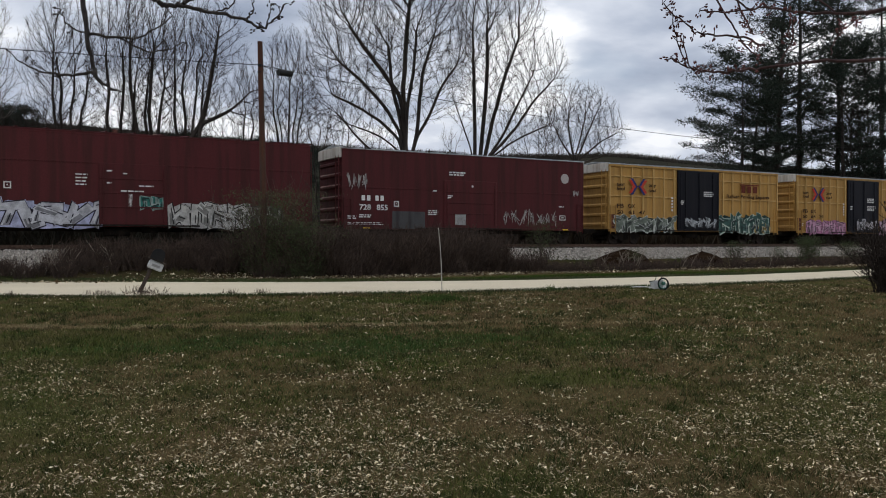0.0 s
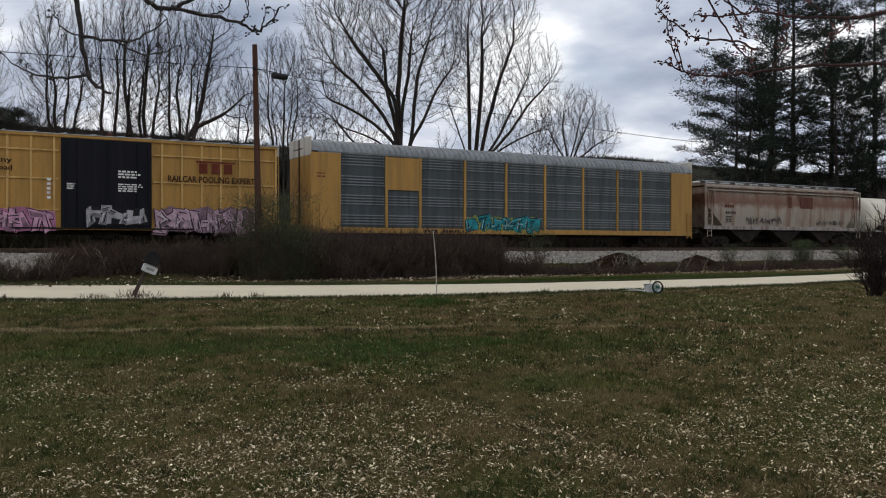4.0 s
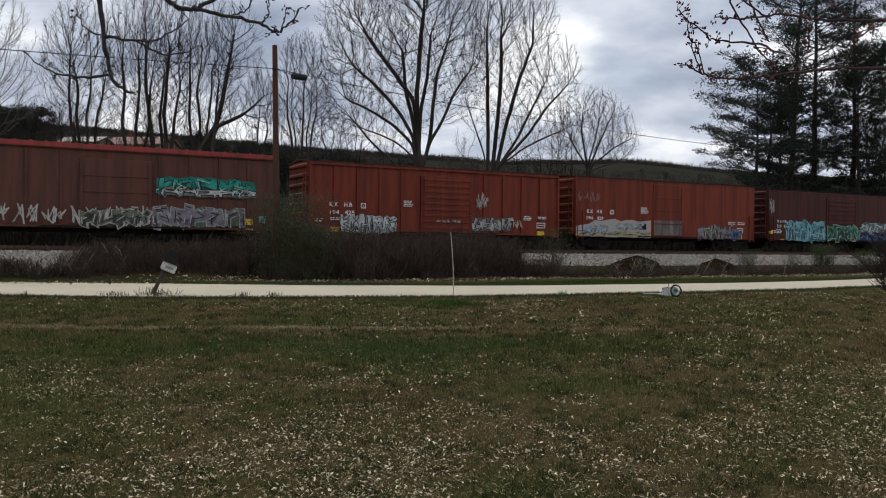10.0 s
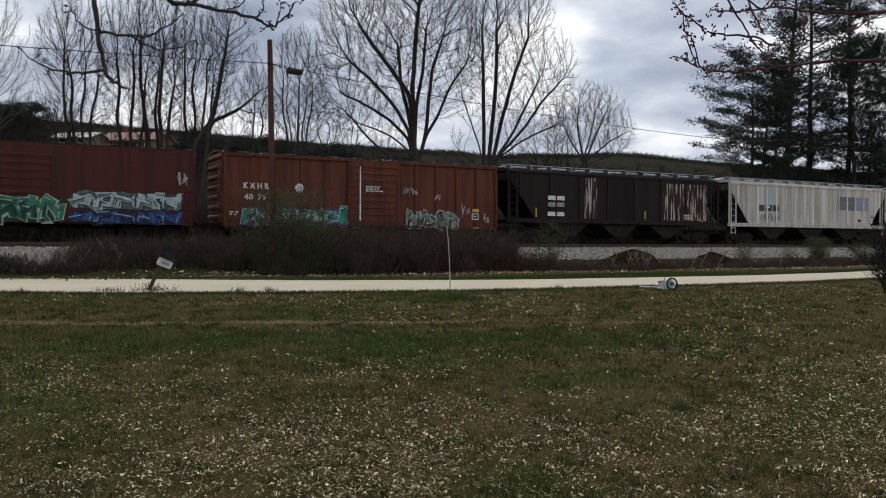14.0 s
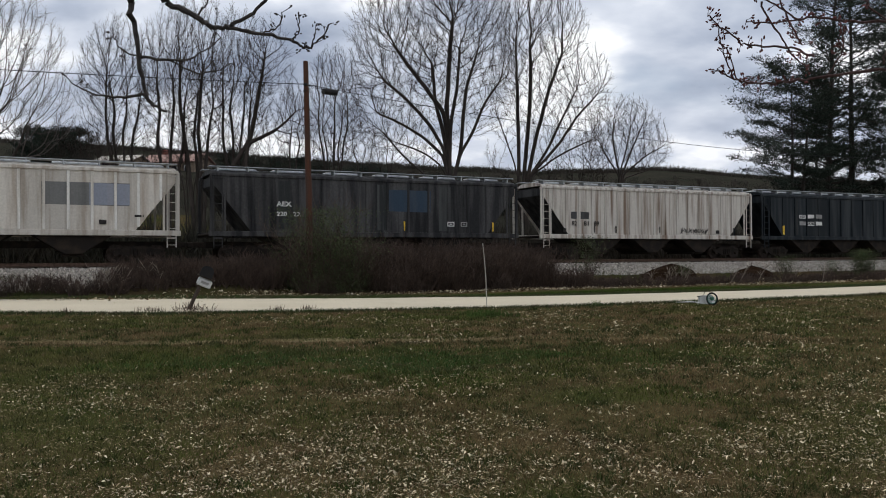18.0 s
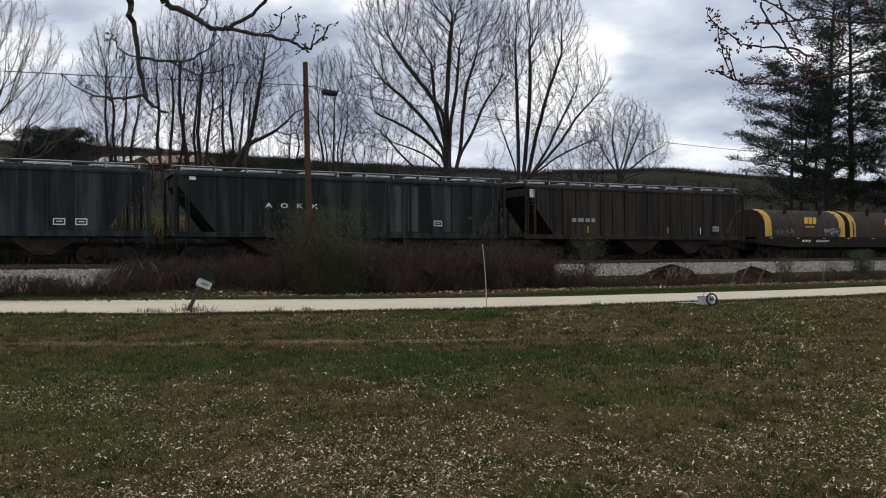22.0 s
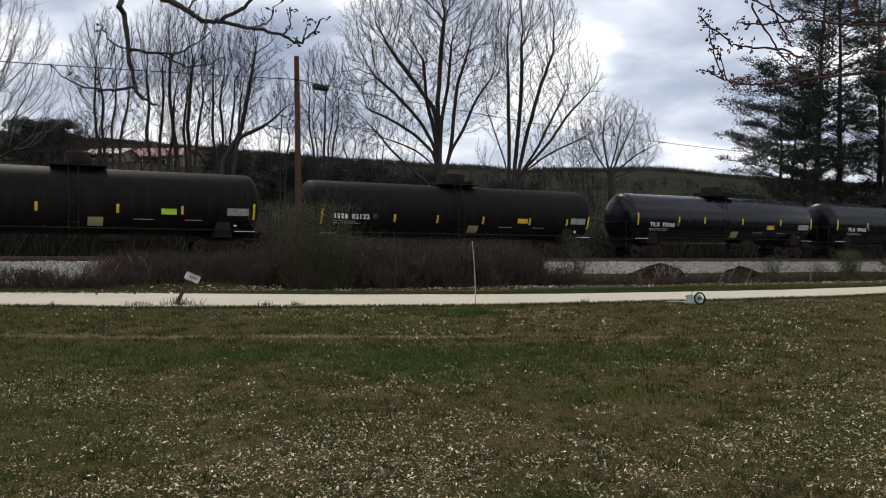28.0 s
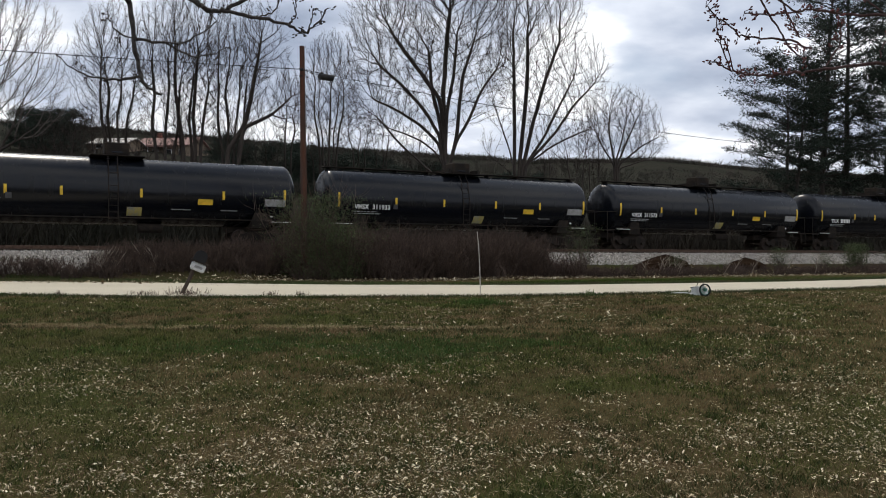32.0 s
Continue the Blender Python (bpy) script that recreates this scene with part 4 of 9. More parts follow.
def tank(name, label, s0, s1, mat, r=1.5, zc=2.6, stripes=6, stripe_mat=None, rail_mat=None, platform="low", seed=1, bands=3, strip_z=2.47, at_x=None, walkway=False, px=0.0):
    """A tank car: a rolled shell with dished heads on stub sills, manway with platform, ladder and side pipes."""
    car, h = new_car(name, label, "tank car", s0, s1)
    rail_mat = rail_mat or mat
    running_gear(car, h, h - 1.9)
    prof = []
    for i in range(9):
        a = math.pi / 2 * i / 8
        prof.append((-h + 0.55 - 0.55 * math.cos(a), max(0.02, r * math.sin(a) ** 0.8)))
    prof += [(-x, q) for x, q in reversed(prof)]
    sh = part("shell", Build().lathe(prof, 40, 0, zc), mat, car, "", True)
    for i in range(bands):
        x = -h + 1.2 + i * (2 * h - 2.4) / max(1, bands - 1)
        part("weld_band", Build().lathe([(x - 0.03, r + 0.001), (x - 0.02, r + 0.006), (x + 0.02, r + 0.006), (x + 0.03, r + 0.001)], 40, 0, zc), mat, sh, "", True)
    for d in (-1, 1):
        part("stub_sill", Build().slab(*sorted((d * (h - 3.4), d * (h + 0.2))), -0.3, 0.3, 0.7, 1.2), M["steel_dark"], car)
        b = Build().plate([(d * (h - 1.9) - 0.45, 0.95), (d * (h - 1.9) + 0.45, 0.95), (d * (h - 1.9) + 0.3, zc - r * 0.55), (d * (h - 1.9) - 0.3, zc - r * 0.55)], -1.35, 1.35)
        part("saddle", b, M["steel_dark"], car)
        part("end_platform", Build().slab(*sorted((d * (h - 0.3), d * (h + 0.35))), -1.5, 1.5, 1.16, 1.22), M["steel_dark"], car)
        g = Build()
        for y in (-1.45, 1.45):
            g.tube((d * (h + 0.3), y, 1.2), (d * (h + 0.3), y, 2.3), 0.022, n=6)
            g.tube((d * (h + 0.3), y, 2.3), (d * (h - 0.9), y, 2.3), 0.022, n=6)
        g.tube((d * (h + 0.3), -1.45, 2.3), (d * (h + 0.3), 1.45, 2.3), 0.022, n=6)
        part("end_railing", g, rail_mat, car)
        ladder(car, d * (h + 0.1), 0.5, 1.2, rail_mat, 0.45, -1.5, "stirrup")
    g = Build()
    g.tube((-h + 0.3, -1.5, 1.3), (h - 0.3, -1.5, 1.3), 0.03, n=6)
    for i in range(6):
        x = -h + 1.2 + i * (2 * h - 2.4) / 5
        g.tube((x, -1.5, 1.3), (x, -1.0, 1.5), 0.02, n=5)
    part("side_rail", g, rail_mat, car)
    part("brake_reservoir", Build().lathe([(0.9, 0.02), (0.92, 0.22), (2.0, 0.22), (2.02, 0.02)], 14, -0.6, 0.85), M["steel_dark"], car, "", True)
    top = zc + r
    dm = M["steel_dark"] if platform == "low" else rail_mat
    man = Build()
    ring = [(math.cos(2 * math.pi * i / 18), math.sin(2 * math.pi * i / 18)) for i in range(18)]
    man.rings([[(q * c, q * w, z) for c, w in ring] for z, q in ((top - 0.1, 0.5), (top + 0.2, 0.48), (top + 0.22, 0.56), (top + 0.28, 0.56), (top + 0.36, 0.3))])
    part("manway", man, mat, car, "", True)
    pl = part("top_platform", Build().slab(-1.2, 1.2, -1.05, 1.05, top + 0.02, top + 0.07), dm, car)
    g = Build()
    hi = 0.7 if platform == "low" else 0.62
    if platform == "low":
        g.slab(-0.55, 0.55, -0.5, 0.5, top + 0.1, top + hi, 0.05)
        for x in (-0.9, 0.9):
            g.box(x - 0.04, x + 0.04, -0.8, 0.8, top + 0.07, top + 0.3)
    else:
        for z in (0.3, hi):
            for y in (-1.05, 1.05):
                g.tube((-1.6, y, top + z), (1.6, y, top + z), 0.022, n=6)
            for x in (-1.6, 1.6):
                g.tube((x, -1.05, top + z), (x, 1.05, top + z), 0.022, n=6)
        for x in (-1.6, -0.5, 0.5, 1.6):
            for y in (-1.05, 1.05):
                g.tube((x, y, top - 0.3), (x, y, top + hi), 0.022, n=6)
        g.box(-1.65, 1.65, -1.08, -0.95, top + 0.0, top + 0.09)
    part("platform_guard", g, dm, car)
    lx = -0.25 if platform == "low" else 0.15
    b = Build()
    for x in (lx - 0.2, lx + 0.2):
        pts = [(x, -1.62, 1.15), (x, -1.62, zc), (x, -1.3, zc + r * 0.75), (x, -0.95, top + 0.05)]
        b.path(pts, [0.022] * 4, 5)
    for i in range(9):
        z = 1.25 + i * 0.3
        y = -1.62 if z < zc else -1.62 + 0.32 * (z - zc) / (0.75 * r)
        b.tube((lx - 0.2, y, z), (lx + 0.2, y, z), 0.014, n=5)
    part("ladder", b, rail_mat, car)
    xs = at_x or [-h + 0.5 + i * (2 * h - 1.0) / max(1, stripes - 1) for i in range(stripes)]
    for i, x in enumerate(xs):
        e = 0.38 if i in (0, len(xs) - 1) else 0.2
        part("reflective_strip", arc_patch(Build(), x - 0.06, x + 0.06, strip_z - e, strip_z + e, r, zc), stripe_mat or M["stripe"], car, "yellow reflective strip")
    if walkway:
        w = part("roof_walk", Build().slab(-h + 0.3, h - 0.3, -0.3, 0.3, top + 0.1, top + 0.15), M["steel_dark"], car, "long dark roof walk")
        for i in range(9):
            x = -h + 0.6 + i * (2 * h - 1.2) / 8
            part("walk_bracket", Build().box(x - 0.04, x + 0.04, -0.25, 0.25, top - 0.06, top + 0.098), M["steel_dark"], w)
    return car, h


def arch_profile(w, z0, z1, k=0.8, n=12):
    """A hood's outline: upright sides and a low round back."""
    pts = [(-w, z0), (-w, z0 + (z1 - z0) * 0.3)]
    for i in range(1, n):
        a = math.pi * i / n
        pts.append((-w * math.cos(a), z0 + (z1 - z0) * (0.3 + 0.7 * math.sin(a) ** k)))
    return pts + [(w, z0 + (z1 - z0) * 0.3), (w, z0)]


def coil_car(name, label, s0, s1, hoods, mat, banded):
    car, h = new_car(name, label, "coil car", s0, s1)
    running_gear(car, h, h - 2.0)
    part("deck", Build().slab(-h, h, -1.45, 1.45, 1.05, 1.3), M["steel_dark"], car)
    part("centre_sill", Build().box(-h + 0.1, h - 0.1, -0.3, 0.3, 0.6, 1.046), M["steel_dark"], car)
    for side in (-1, 1):
        part("side_sill", Build().plate([(-h, 1.02), (-h, 1.5), (h, 1.5), (h, 1.02), (h - 3, 0.78), (-h + 3, 0.78)], *sorted((side * 1.46, side * 1.58))), M["steel_dark"], car, "deep fish-bellied side sill")
    for d in (-1, 1):
        g = Build()
        for y in (-1.4, 1.4):
            g.tube((d * (h - 0.1), y, 1.3), (d * (h - 0.1), y, 2.3), 0.025, n=6)
        g.tube((d * (h - 0.1), -1.4, 2.3), (d * (h - 0.1), 1.4, 2.3), 0.025, n=6)
        part("end_railing", g, M["steel_dark"], car)
        ladder(car, d * (h - 0.3), 0.5, 1.45, M["steel_dark"], y=-1.58)
    for i in range(7):
        x = -h + 1.3 + i * (2 * h - 2.6) / 6
        part("reflector", Build().box(x - 0.16, x + 0.16, -1.588, -1.581, 1.37, 1.43), M["placard_dull"], car)
    for a0, a1 in hoods:
        prof = arch_profile(1.5, 1.504, 3.42)
        hd = part("hood", Build().prism(prof, a0, a1), mat, car, "arched removable coil hood", True)
        big = [(y * 1.015, z + (0.02 if z > 1.6 else 0)) for y, z in prof]
        for d, x in ((1, a0), (-1, a1)):
            x0, x1 = sorted((x + d * 0.02, x + d * (0.62 if banded else 0.12)))
            part("hood_band", Build().prism(big, x0, x1), M["hood_yellow"] if banded else mat, hd, "chipped yellow hood end" if banded else "", True)
        for i in range(2):
            x = a0 + (a1 - a0) * (0.28 + 0.44 * i)
            part("lifting_lug", Build().plate([(x - 0.15, 3.3), (x + 0.15, 3.3), (x + 0.08, 3.75), (x - 0.08, 3.75)], -0.08, 0.08), M["steel_dark"], hd)
            part("stacking_guide", Build().plate([(x - 0.1, 3.05), (x + 0.1, 3.05), (x + 0.16, 3.6), (x - 0.05, 3.6)], -1.25, -1.1), M["steel_dark"], hd)
    return car, h


M["hood_yellow"] = paint("chipped yellow paint", (0.56, 0.34, 0.07), (0.09, 0.045, 0.025), 0.33, 0.7, 2.1, edge=0.03)


def yellow_boxcar(s, label, num, words, up):
    car, h = boxcar("boxcar", label, s, s + 15.8, M["yellow"], 5.02, M["galv_roof"], ribs=18, rails=(1.7, 3.08, 4.33), door=(-0.1, 3.85), door_mat=M["door_black"], door_kind="bars", door_top=4.9, seed=3, end_cap=True, post=0.045, post_mat=M["yellow_worn"])
    y = -HALF - 0.006
    ink = M["letter_brown"]
    number(car, "FB", -7.28, -6.7, 2.31, 2.57, ink, name="reporting_mark")
    number(car, "OX", -6.36, -5.76, 2.31, 2.57, ink, name="reporting_mark")
    for i, g in enumerate(num):
        number(car, g, -7.25 + i * 0.92, -6.75 + i * 0.92, 1.92, 2.16, ink)
    for i, (w, z) in enumerate((("next", 3.78), ("load", 3.52))):
        number(car, w, -7.28, -6.62, z - 0.1, z + 0.12, ink, name="slogan")
    for i, (w, z) in enumerate((("any", 3.75), ("road", 3.48))):
        number(car, w, -4.6, -3.95, z - 0.1, z + 0.12, ink, name="slogan")
    # two arrow shapes, point to point, in red and blue
    def arrow(m, sx, x, reach, rise, w, lift):
        for a in (-1, 1):
            out = [(x, 3.69 - a * w * 0.2), (x + sx * w, 3.69 - a * w * 0.2), (x + sx * (reach + w * 0.6), 3.69 + a * rise), (x + sx * (reach - w * 0.5), 3.69 + a * rise)]
            part("painted_emblem", Build().plate(out if sx * a < 0 else list(reversed(out)), y - lift - 0.002 - 0.001 * (a > 0), y - lift), M[m], car)
    for sx in (-1, 1):
        arrow("logo_blue", sx, -5.55, 0.52, 0.52, 0.19, 0.042)
        arrow("logo_red", sx, -5.55 + sx * 0.19, 0.47, 0.42, 0.22, 0.046)
    # the lettering runs on over the side posts
    yl = y - 0.042
    part("painted_emblem", Build().box(3.85, 5.75, yl - 0.003, yl, 4.08, 4.17), M["letter_rust"], car)
    for x in (4.0, 4.6, 5.2):
        part("painted_emblem", Build().slab(x, x + 0.4, yl - 0.004, yl, 3.58, 4.06, 0.001), M["letter_rust"], car)
    number(car, words, 2.55, 6.88, 3.13, 3.43, ink, yl, name="slogan")
    bars(car, 0.35, 3.55, -1.646, 1.0, 3, M["white"], 0.08, 0.05, seed=4)
    if up:
        bars(car, 0.35, 2.95, -1.646, 1.1, 4, M["white"], 0.06, 0.04, seed=5)
    bars(car, -1.8, 2.9, -1.646, 0.35, 3, M["white"], 0.06, 0.04, seed=6)
    bars(car, -2.6, 3.1, y, 0.25, 5, M["white"], 0.12, 0.08, seed=7)
    plate_box(car, -7.85, -7.45, 1.0, 1.9, M["rust_red"], "rust_patch", seed=3)
    return car




def make_train():
    W, D, G, S = M["white"], M["letter_dark"], M["grey"], M["stripe"]
    Y = -HALF - 0.006
    car, h = boxcar("boxcar", "dark maroon high boxcar with white and silver graffiti", -51.35, -33.05, M["maroon"], 5.05, M["maroon"], ribs=0, rails=(3.72,), door=(0.57, 3.0), door_top=3.72, seed=1, door_kind="panel")
    graffiti(car, -6.4, -0.85, 0.75, 2.1, 4, (0.62, 0.62, 0.66), (0.03, 0.025, 0.04), (0.5, 0.52, 0.72), 11, 0.2)
    graffiti(car, 2.2, 6.0, 0.8, 2.15, 4, (0.6, 0.58, 0.54), (0.02, 0.018, 0.018), (0.55, 0.53, 0.5), 12, 0.15)
    graffiti(car, 6.0, 7.6, 0.9, 2.0, 2, (0.35, 0.33, 0.31), (0.05, 0.04, 0.04), None, 13, 0.13)
    graffiti(car, 0.9, 1.8, 1.7, 2.3, 2, (0.04, 0.2, 0.17), (0.3, 0.4, 0.36), None, 14, 0.09, y=-1.645)
    bars(car, -1.9, 3.2, Y, 0.5, 4, W, 0.06, 0.09, seed=2)
    frame_box(car, -4.75, -4.45, 2.45, 2.75, W)
    for x, z, w in ((-0.6, 3.4, 0.3), (0.1, 3.3, 0.2), (-0.6, 2.85, 0.25), (0.8, 2.75, 0.7), (0.0, 2.5, 1.2)):
        bars(car, x, z, -1.647, w, 1, W, 0.06, seed=int(z * 10))
    number(car, "1407", 0.35, 0.5, 1.75, 2.35, W, -1.647, "stencil")

    car, h = boxcar("boxcar", "dark maroon boxcar with white stencils and a white spot", -31.3, -15.3, M["maroon"], 5.0, M["galv_roof"], rails=(3.04,), door=(-0.15, 3.5), door_top=3.6, seed=2, door_kind="panel", end_cap=True)
    letters(car, -6.9, 2.62, Y, 2, 0.62, 0.28, W)
    letters(car, -6.1, 2.62, Y, 2, 0.6, 0.28, W)
    number(car, "728", -7.02, -6.36, 1.84, 2.14, W)
    number(car, "855", -6.03, -5.36, 1.84, 2.14, W)
    disc(car, 6.55, 3.98, 0.3, M["spot"])
    bars(car, -1.56, 4.08, Y, 1.3, 2, W, 0.08, 0.05, seed=3)
    for x, z, w, n in ((-7.05, 1.6, 0.7, 2), (-2.9, 1.9, 0.7, 3), (-2.6, 3.0, 0.3, 1), (-1.7, 2.75, 0.35, 2), (6.1, 2.3, 0.5, 1)):
        bars(car, x, z, -1.647 if abs(x + 0.15) < 1.7 else Y, w, n, W, 0.06, 0.04, seed=n)
    frame_box(car, -5.0, -4.7, 2.05, 2.35, W)
    frame_box(car, 6.15, 6.6, 1.45, 1.75, W)
    disc(car, -0.05, 3.3, 0.07, W, y=-1.644)
    plate_box(car, -5.1, -3.1, 0.85, 1.8, M["smoke_grey"], "painted_patch", seed=1)
    plate_box(car, -1.2, -0.5, 1.1, 1.7, G, "painted_patch", y=-1.643, seed=2)
    scrawl(car, -7.8, -6.6, 2.85, 3.9, 4, (0.42, 0.4, 0.38), 3)
    scrawl(car, 2.0, 6.0, 1.05, 2.15, 7, (0.4, 0.38, 0.36), 4)
    scrawl(car, 7.1, 7.6, 2.9, 3.3, 2, (0.4, 0.38, 0.36), 5)
    bars(car, -7.7, 1.18, Y, 2.4, 2, W, 0.03, 0.05, seed=8)

    car = yellow_boxcar(-13.24, "golden yellow boxcar with black door and white graffiti", ("50", "61", "47"), "Railcar Pooling Experts", False)
    graffiti(car, -7.4, -2.4, 0.75, 1.9, 6, (0.2, 0.23, 0.19), (0.6, 0.62, 0.56), (0.05, 0.06, 0.05), 21, 0.16, line_w=0.06)
    graffiti(car, 2.0, 6.9, 0.75, 2.2, 5, (0.06, 0.13, 0.11), (0.55, 0.64, 0.54), (0.03, 0.06, 0.05), 22, 0.13, line_w=0.06)
    graffiti(car, 5.4, 6.8, 0.8, 1.5, 2, (0.6, 0.42, 0.1), (0.5, 0.52, 0.42), None, 23, 0.08)
    graffiti(car, -1.4, 1.4, 1.1, 1.8, 4, (0.42, 0.44, 0.46), (0.02, 0.02, 0.024), (0.012, 0.012, 0.016), 24, 0.05, y=-1.695)
    car = yellow_boxcar(4.63, "golden yellow boxcar with black door and pink graffiti", ("50", "64", "29"), "RAILCAR POOLING EXPERTS", True)
    graffiti(car, -6.9, -2.3, 0.75, 1.9, 5, (0.66, 0.36, 0.5), (0.05, 0.035, 0.04), (0.5, 0.2, 0.34), 25, 0.2, line_w=0.06)
    graffiti(car, 2.0, 6.8, 0.75, 2.1, 5, (0.62, 0.42, 0.5), (0.05, 0.035, 0.04), (0.32, 0.2, 0.25), 26, 0.15)
    graffiti(car, -1.0, 1.6, 1.05, 2.0, 3, (0.46, 0.44, 0.46), (0.02, 0.02, 0.024), (0.02, 0.02, 0.024), 27, 0.09, y=-1.695)

    car, h = autorack("autorack", "yellow autorack with grey corrugated side screens", 22.2, 49.45)
    graffiti(car, -4.2, 0.8, 0.95, 1.95, 6, (0.03, 0.32, 0.36), (0.02, 0.03, 0.04), (0.3, 0.35, 0.1), 31, 0.13, y=-1.625)
    letters(car, -7.0, 1.0, -1.626, 4, 0.9, 0.14, D)
    letters(car, -5.8, 1.0, -1.626, 6, 1.1, 0.14, D, "car_number_bars")
    bars(car, -13.3, 3.9, -1.59, 0.5, 2, M["letter_rust"], 0.06, 0.1, seed=2)

    car, h = hopper("hopper_car", "rust-washed pinkish grey hopper with smooth curved sides", 50.68, 67.98, M["pinkish"], ribs=2, top=4.2, cut=1.4, smooth=True, bays=3, seed=6, bottom=1.52, sill_mat=M["sill_pale"])
    part("side_stiffener", Build().slab(-h + 0.3, h - 0.3, -1.6, -1.44, 3.92, 4.02), M["pinkish"], car)
    letters(car, -6.69, 3.0, Y, 4, 0.96, 0.2, M["letter_rust"])
    number(car, "531014", -6.65, -5.63, 2.34, 2.54, D)
    bars(car, -6.6, 2.2, Y, 0.7, 4, D, 0.06, 0.05, seed=9)
    plate_box(car, 1.35, 2.76, 2.88, 3.72, M["rust_dark"], "rust_patch", y=-1.57, seed=5)
    plate_box(car, 0.0, 0.35, 2.9, 3.75, M["rust_dark"], "rust_patch", y=-1.57, seed=6)
    scrawl(car, -4.6, -0.8, 1.6, 2.3, 6, (0.13, 0.115, 0.1), 9, y=-1.585, thick=0.028)
    scrawl(car, 3.0, 6.5, 1.6, 2.1, 5, (0.12, 0.1, 0.09), 10, y=-1.585)
    frame_box(car, 5.1, 5.5, 1.75, 2.0, D)

    car, h = tank("tank_car", "dirty cream tank car with white top railing", 69.2, 85.1, M["cream"], 1.46, 2.58, at_x=[-6.6, -3.6, -0.95, 1.55, 4.15, 7.2], strip_z=2.55, stripe_mat=M["strip_dull"], rail_mat=M["cream"], platform="high", seed=7)
    letters(car, -6.2, 2.31, -1.462, 4, 0.75, 0.25, D)
    number(car, "74085", -5.35, -4.55, 2.06, 2.31, D, -1.462)
    bars(car, -6.2, 1.98, -1.37, 1.3, 2, D, 0.04, 0.06, seed=3)
    part("placard", arc_patch(Build(), 2.9, 3.75, 2.05, 2.43, 1.46, 2.58, 0.008), S, car, "faded yellow placard")
    scrawl(car, -3.1, -1.5, 1.75, 2.2, 5, (0.1, 0.1, 0.09), 15, y=-1.4, thick=0.03)
    scrawl(car, 2.5, 4.1, 1.75, 2.1, 4, (0.2, 0.2, 0.18), 16, y=-1.4)
    for x, z, w in ((4.6, 2.6, 0.35), (5.9, 2.7, 0.4), (5.9, 2.3, 0.7), (5.2, 1.8, 0.3)):
        part("decal", arc_patch(Build(), x, x + w, z - 0.22, z, 1.46, 2.58, 0.007), G, car)
    part("air_tank", Build().lathe([(7.3, 0.03), (7.35, 0.2), (8.3, 0.2), (8.35, 0.03)], 14, -1.2, 1.3), M["cream"], car, "cream brake air tank", True)

    car, h = boxcar("boxcar", "weathered brown boxcar with bright red roof and teal graffiti", 86.2, 101.7, M["brown"], 4.4, M["roof_red"], ribs=12, door=(0.2, 3.1), door_top=3.95, seed=8, door_kind="panel", post=0.05)
    part("roof_edge", Build().slab(-h, h, -1.635, -1.602, 4.36, 4.58, 0.01), M["roof_red"], car, "bright red roof edge")
    for i in range(26):
        x = -h + 0.2 + i * (2 * h - 0.4) / 25
        part("roof_cap", Build().slab(x - 0.05, x + 0.05, -1.655, -1.637, 4.38, 4.62, 0.01), M["roof_red"], car)
    graffiti(car, 2.0, 6.6, 2.5, 3.4, 5, (0.04, 0.36, 0.28), (0.03, 0.03, 0.03), (0.03, 0.2, 0.17), 41, 0.27, line_w=0.05)
    graffiti(car, 2.1, 6.5, 2.42, 2.85, 5, (0.62, 0.62, 0.6), None, None, 42, 0.14, y=-HALF - 0.02)
    scrawl(car, -4.7, 1.7, 0.85, 1.95, 11, (0.5, 0.48, 0.45), 43, thick=0.026, y=-1.7)
    graffiti(car, -1.2, 1.6, 0.9, 1.8, 4, (0.16, 0.17, 0.13), (0.45, 0.44, 0.42), None, 44, 0.1, y=-1.7)
    graffiti(car, 1.9, 6.0, 0.95, 2.05, 5, (0.25, 0.22, 0.26), (0.4, 0.42, 0.38), (0.12, 0.17, 0.12), 45, 0.13)
    plate_box(car, 6.1, 6.5, 1.1, 1.4, S, "painted_patch", seed=1)
    plate_box(car, 6.8, 7.15, 1.2, 1.55, spray((0.25, 0.5, 0.6)), "painted_patch", seed=2)
    scrawl(car, -7.4, -6.9, 2.6, 3.6, 1, (0.5, 0.48, 0.45), 46)
    scrawl(car, -6.9, -6.3, 2.5, 2.8, 2, (0.5, 0.48, 0.45), 47)
    letters(car, -5.9, 2.3, Y, 2, 0.5, 0.16, W)

    car, h = boxcar("boxcar", "faded red boxcar with white graffiti", 103.35, 119.05, M["red"], 4.38, M["deep_red"], ribs=13, door=(0.16, 3.25), door_top=4.0, seed=9, post=0.05)
    number(car, "K X", -6.74, -6.28, 2.16, 2.38, W, name="reporting_mark")
    number(car, "H R", -5.93, -5.47, 2.16, 2.38, W, name="reporting_mark")
    number(car, "194", -6.72, -6.2, 1.75, 1.97, W)
    number(car, "425", -5.9, -5.34, 1.75, 1.97, W)
    frame_box(car, -5.0, -4.72, 2.1, 2.38, W)
    graffiti(car, -6.1, -3.1, 0.8, 1.85, 5, (0.6, 0.63, 0.62), (0.04, 0.035, 0.035), (0.5, 0.52, 0.5), 51, 0.13)
    graffiti(car, 1.85, 4.4, 1.05, 1.95, 4, (0.45, 0.44, 0.42), (0.05, 0.04, 0.04), None, 52, 0.12)
    scrawl(car, 1.9, 2.9, 2.2, 3.3, 2, (0.5, 0.48, 0.45), 53)
    scrawl(car, -0.6, 1.0, 1.45, 1.65, 5, (0.35, 0.33, 0.3), 54, y=-1.7)
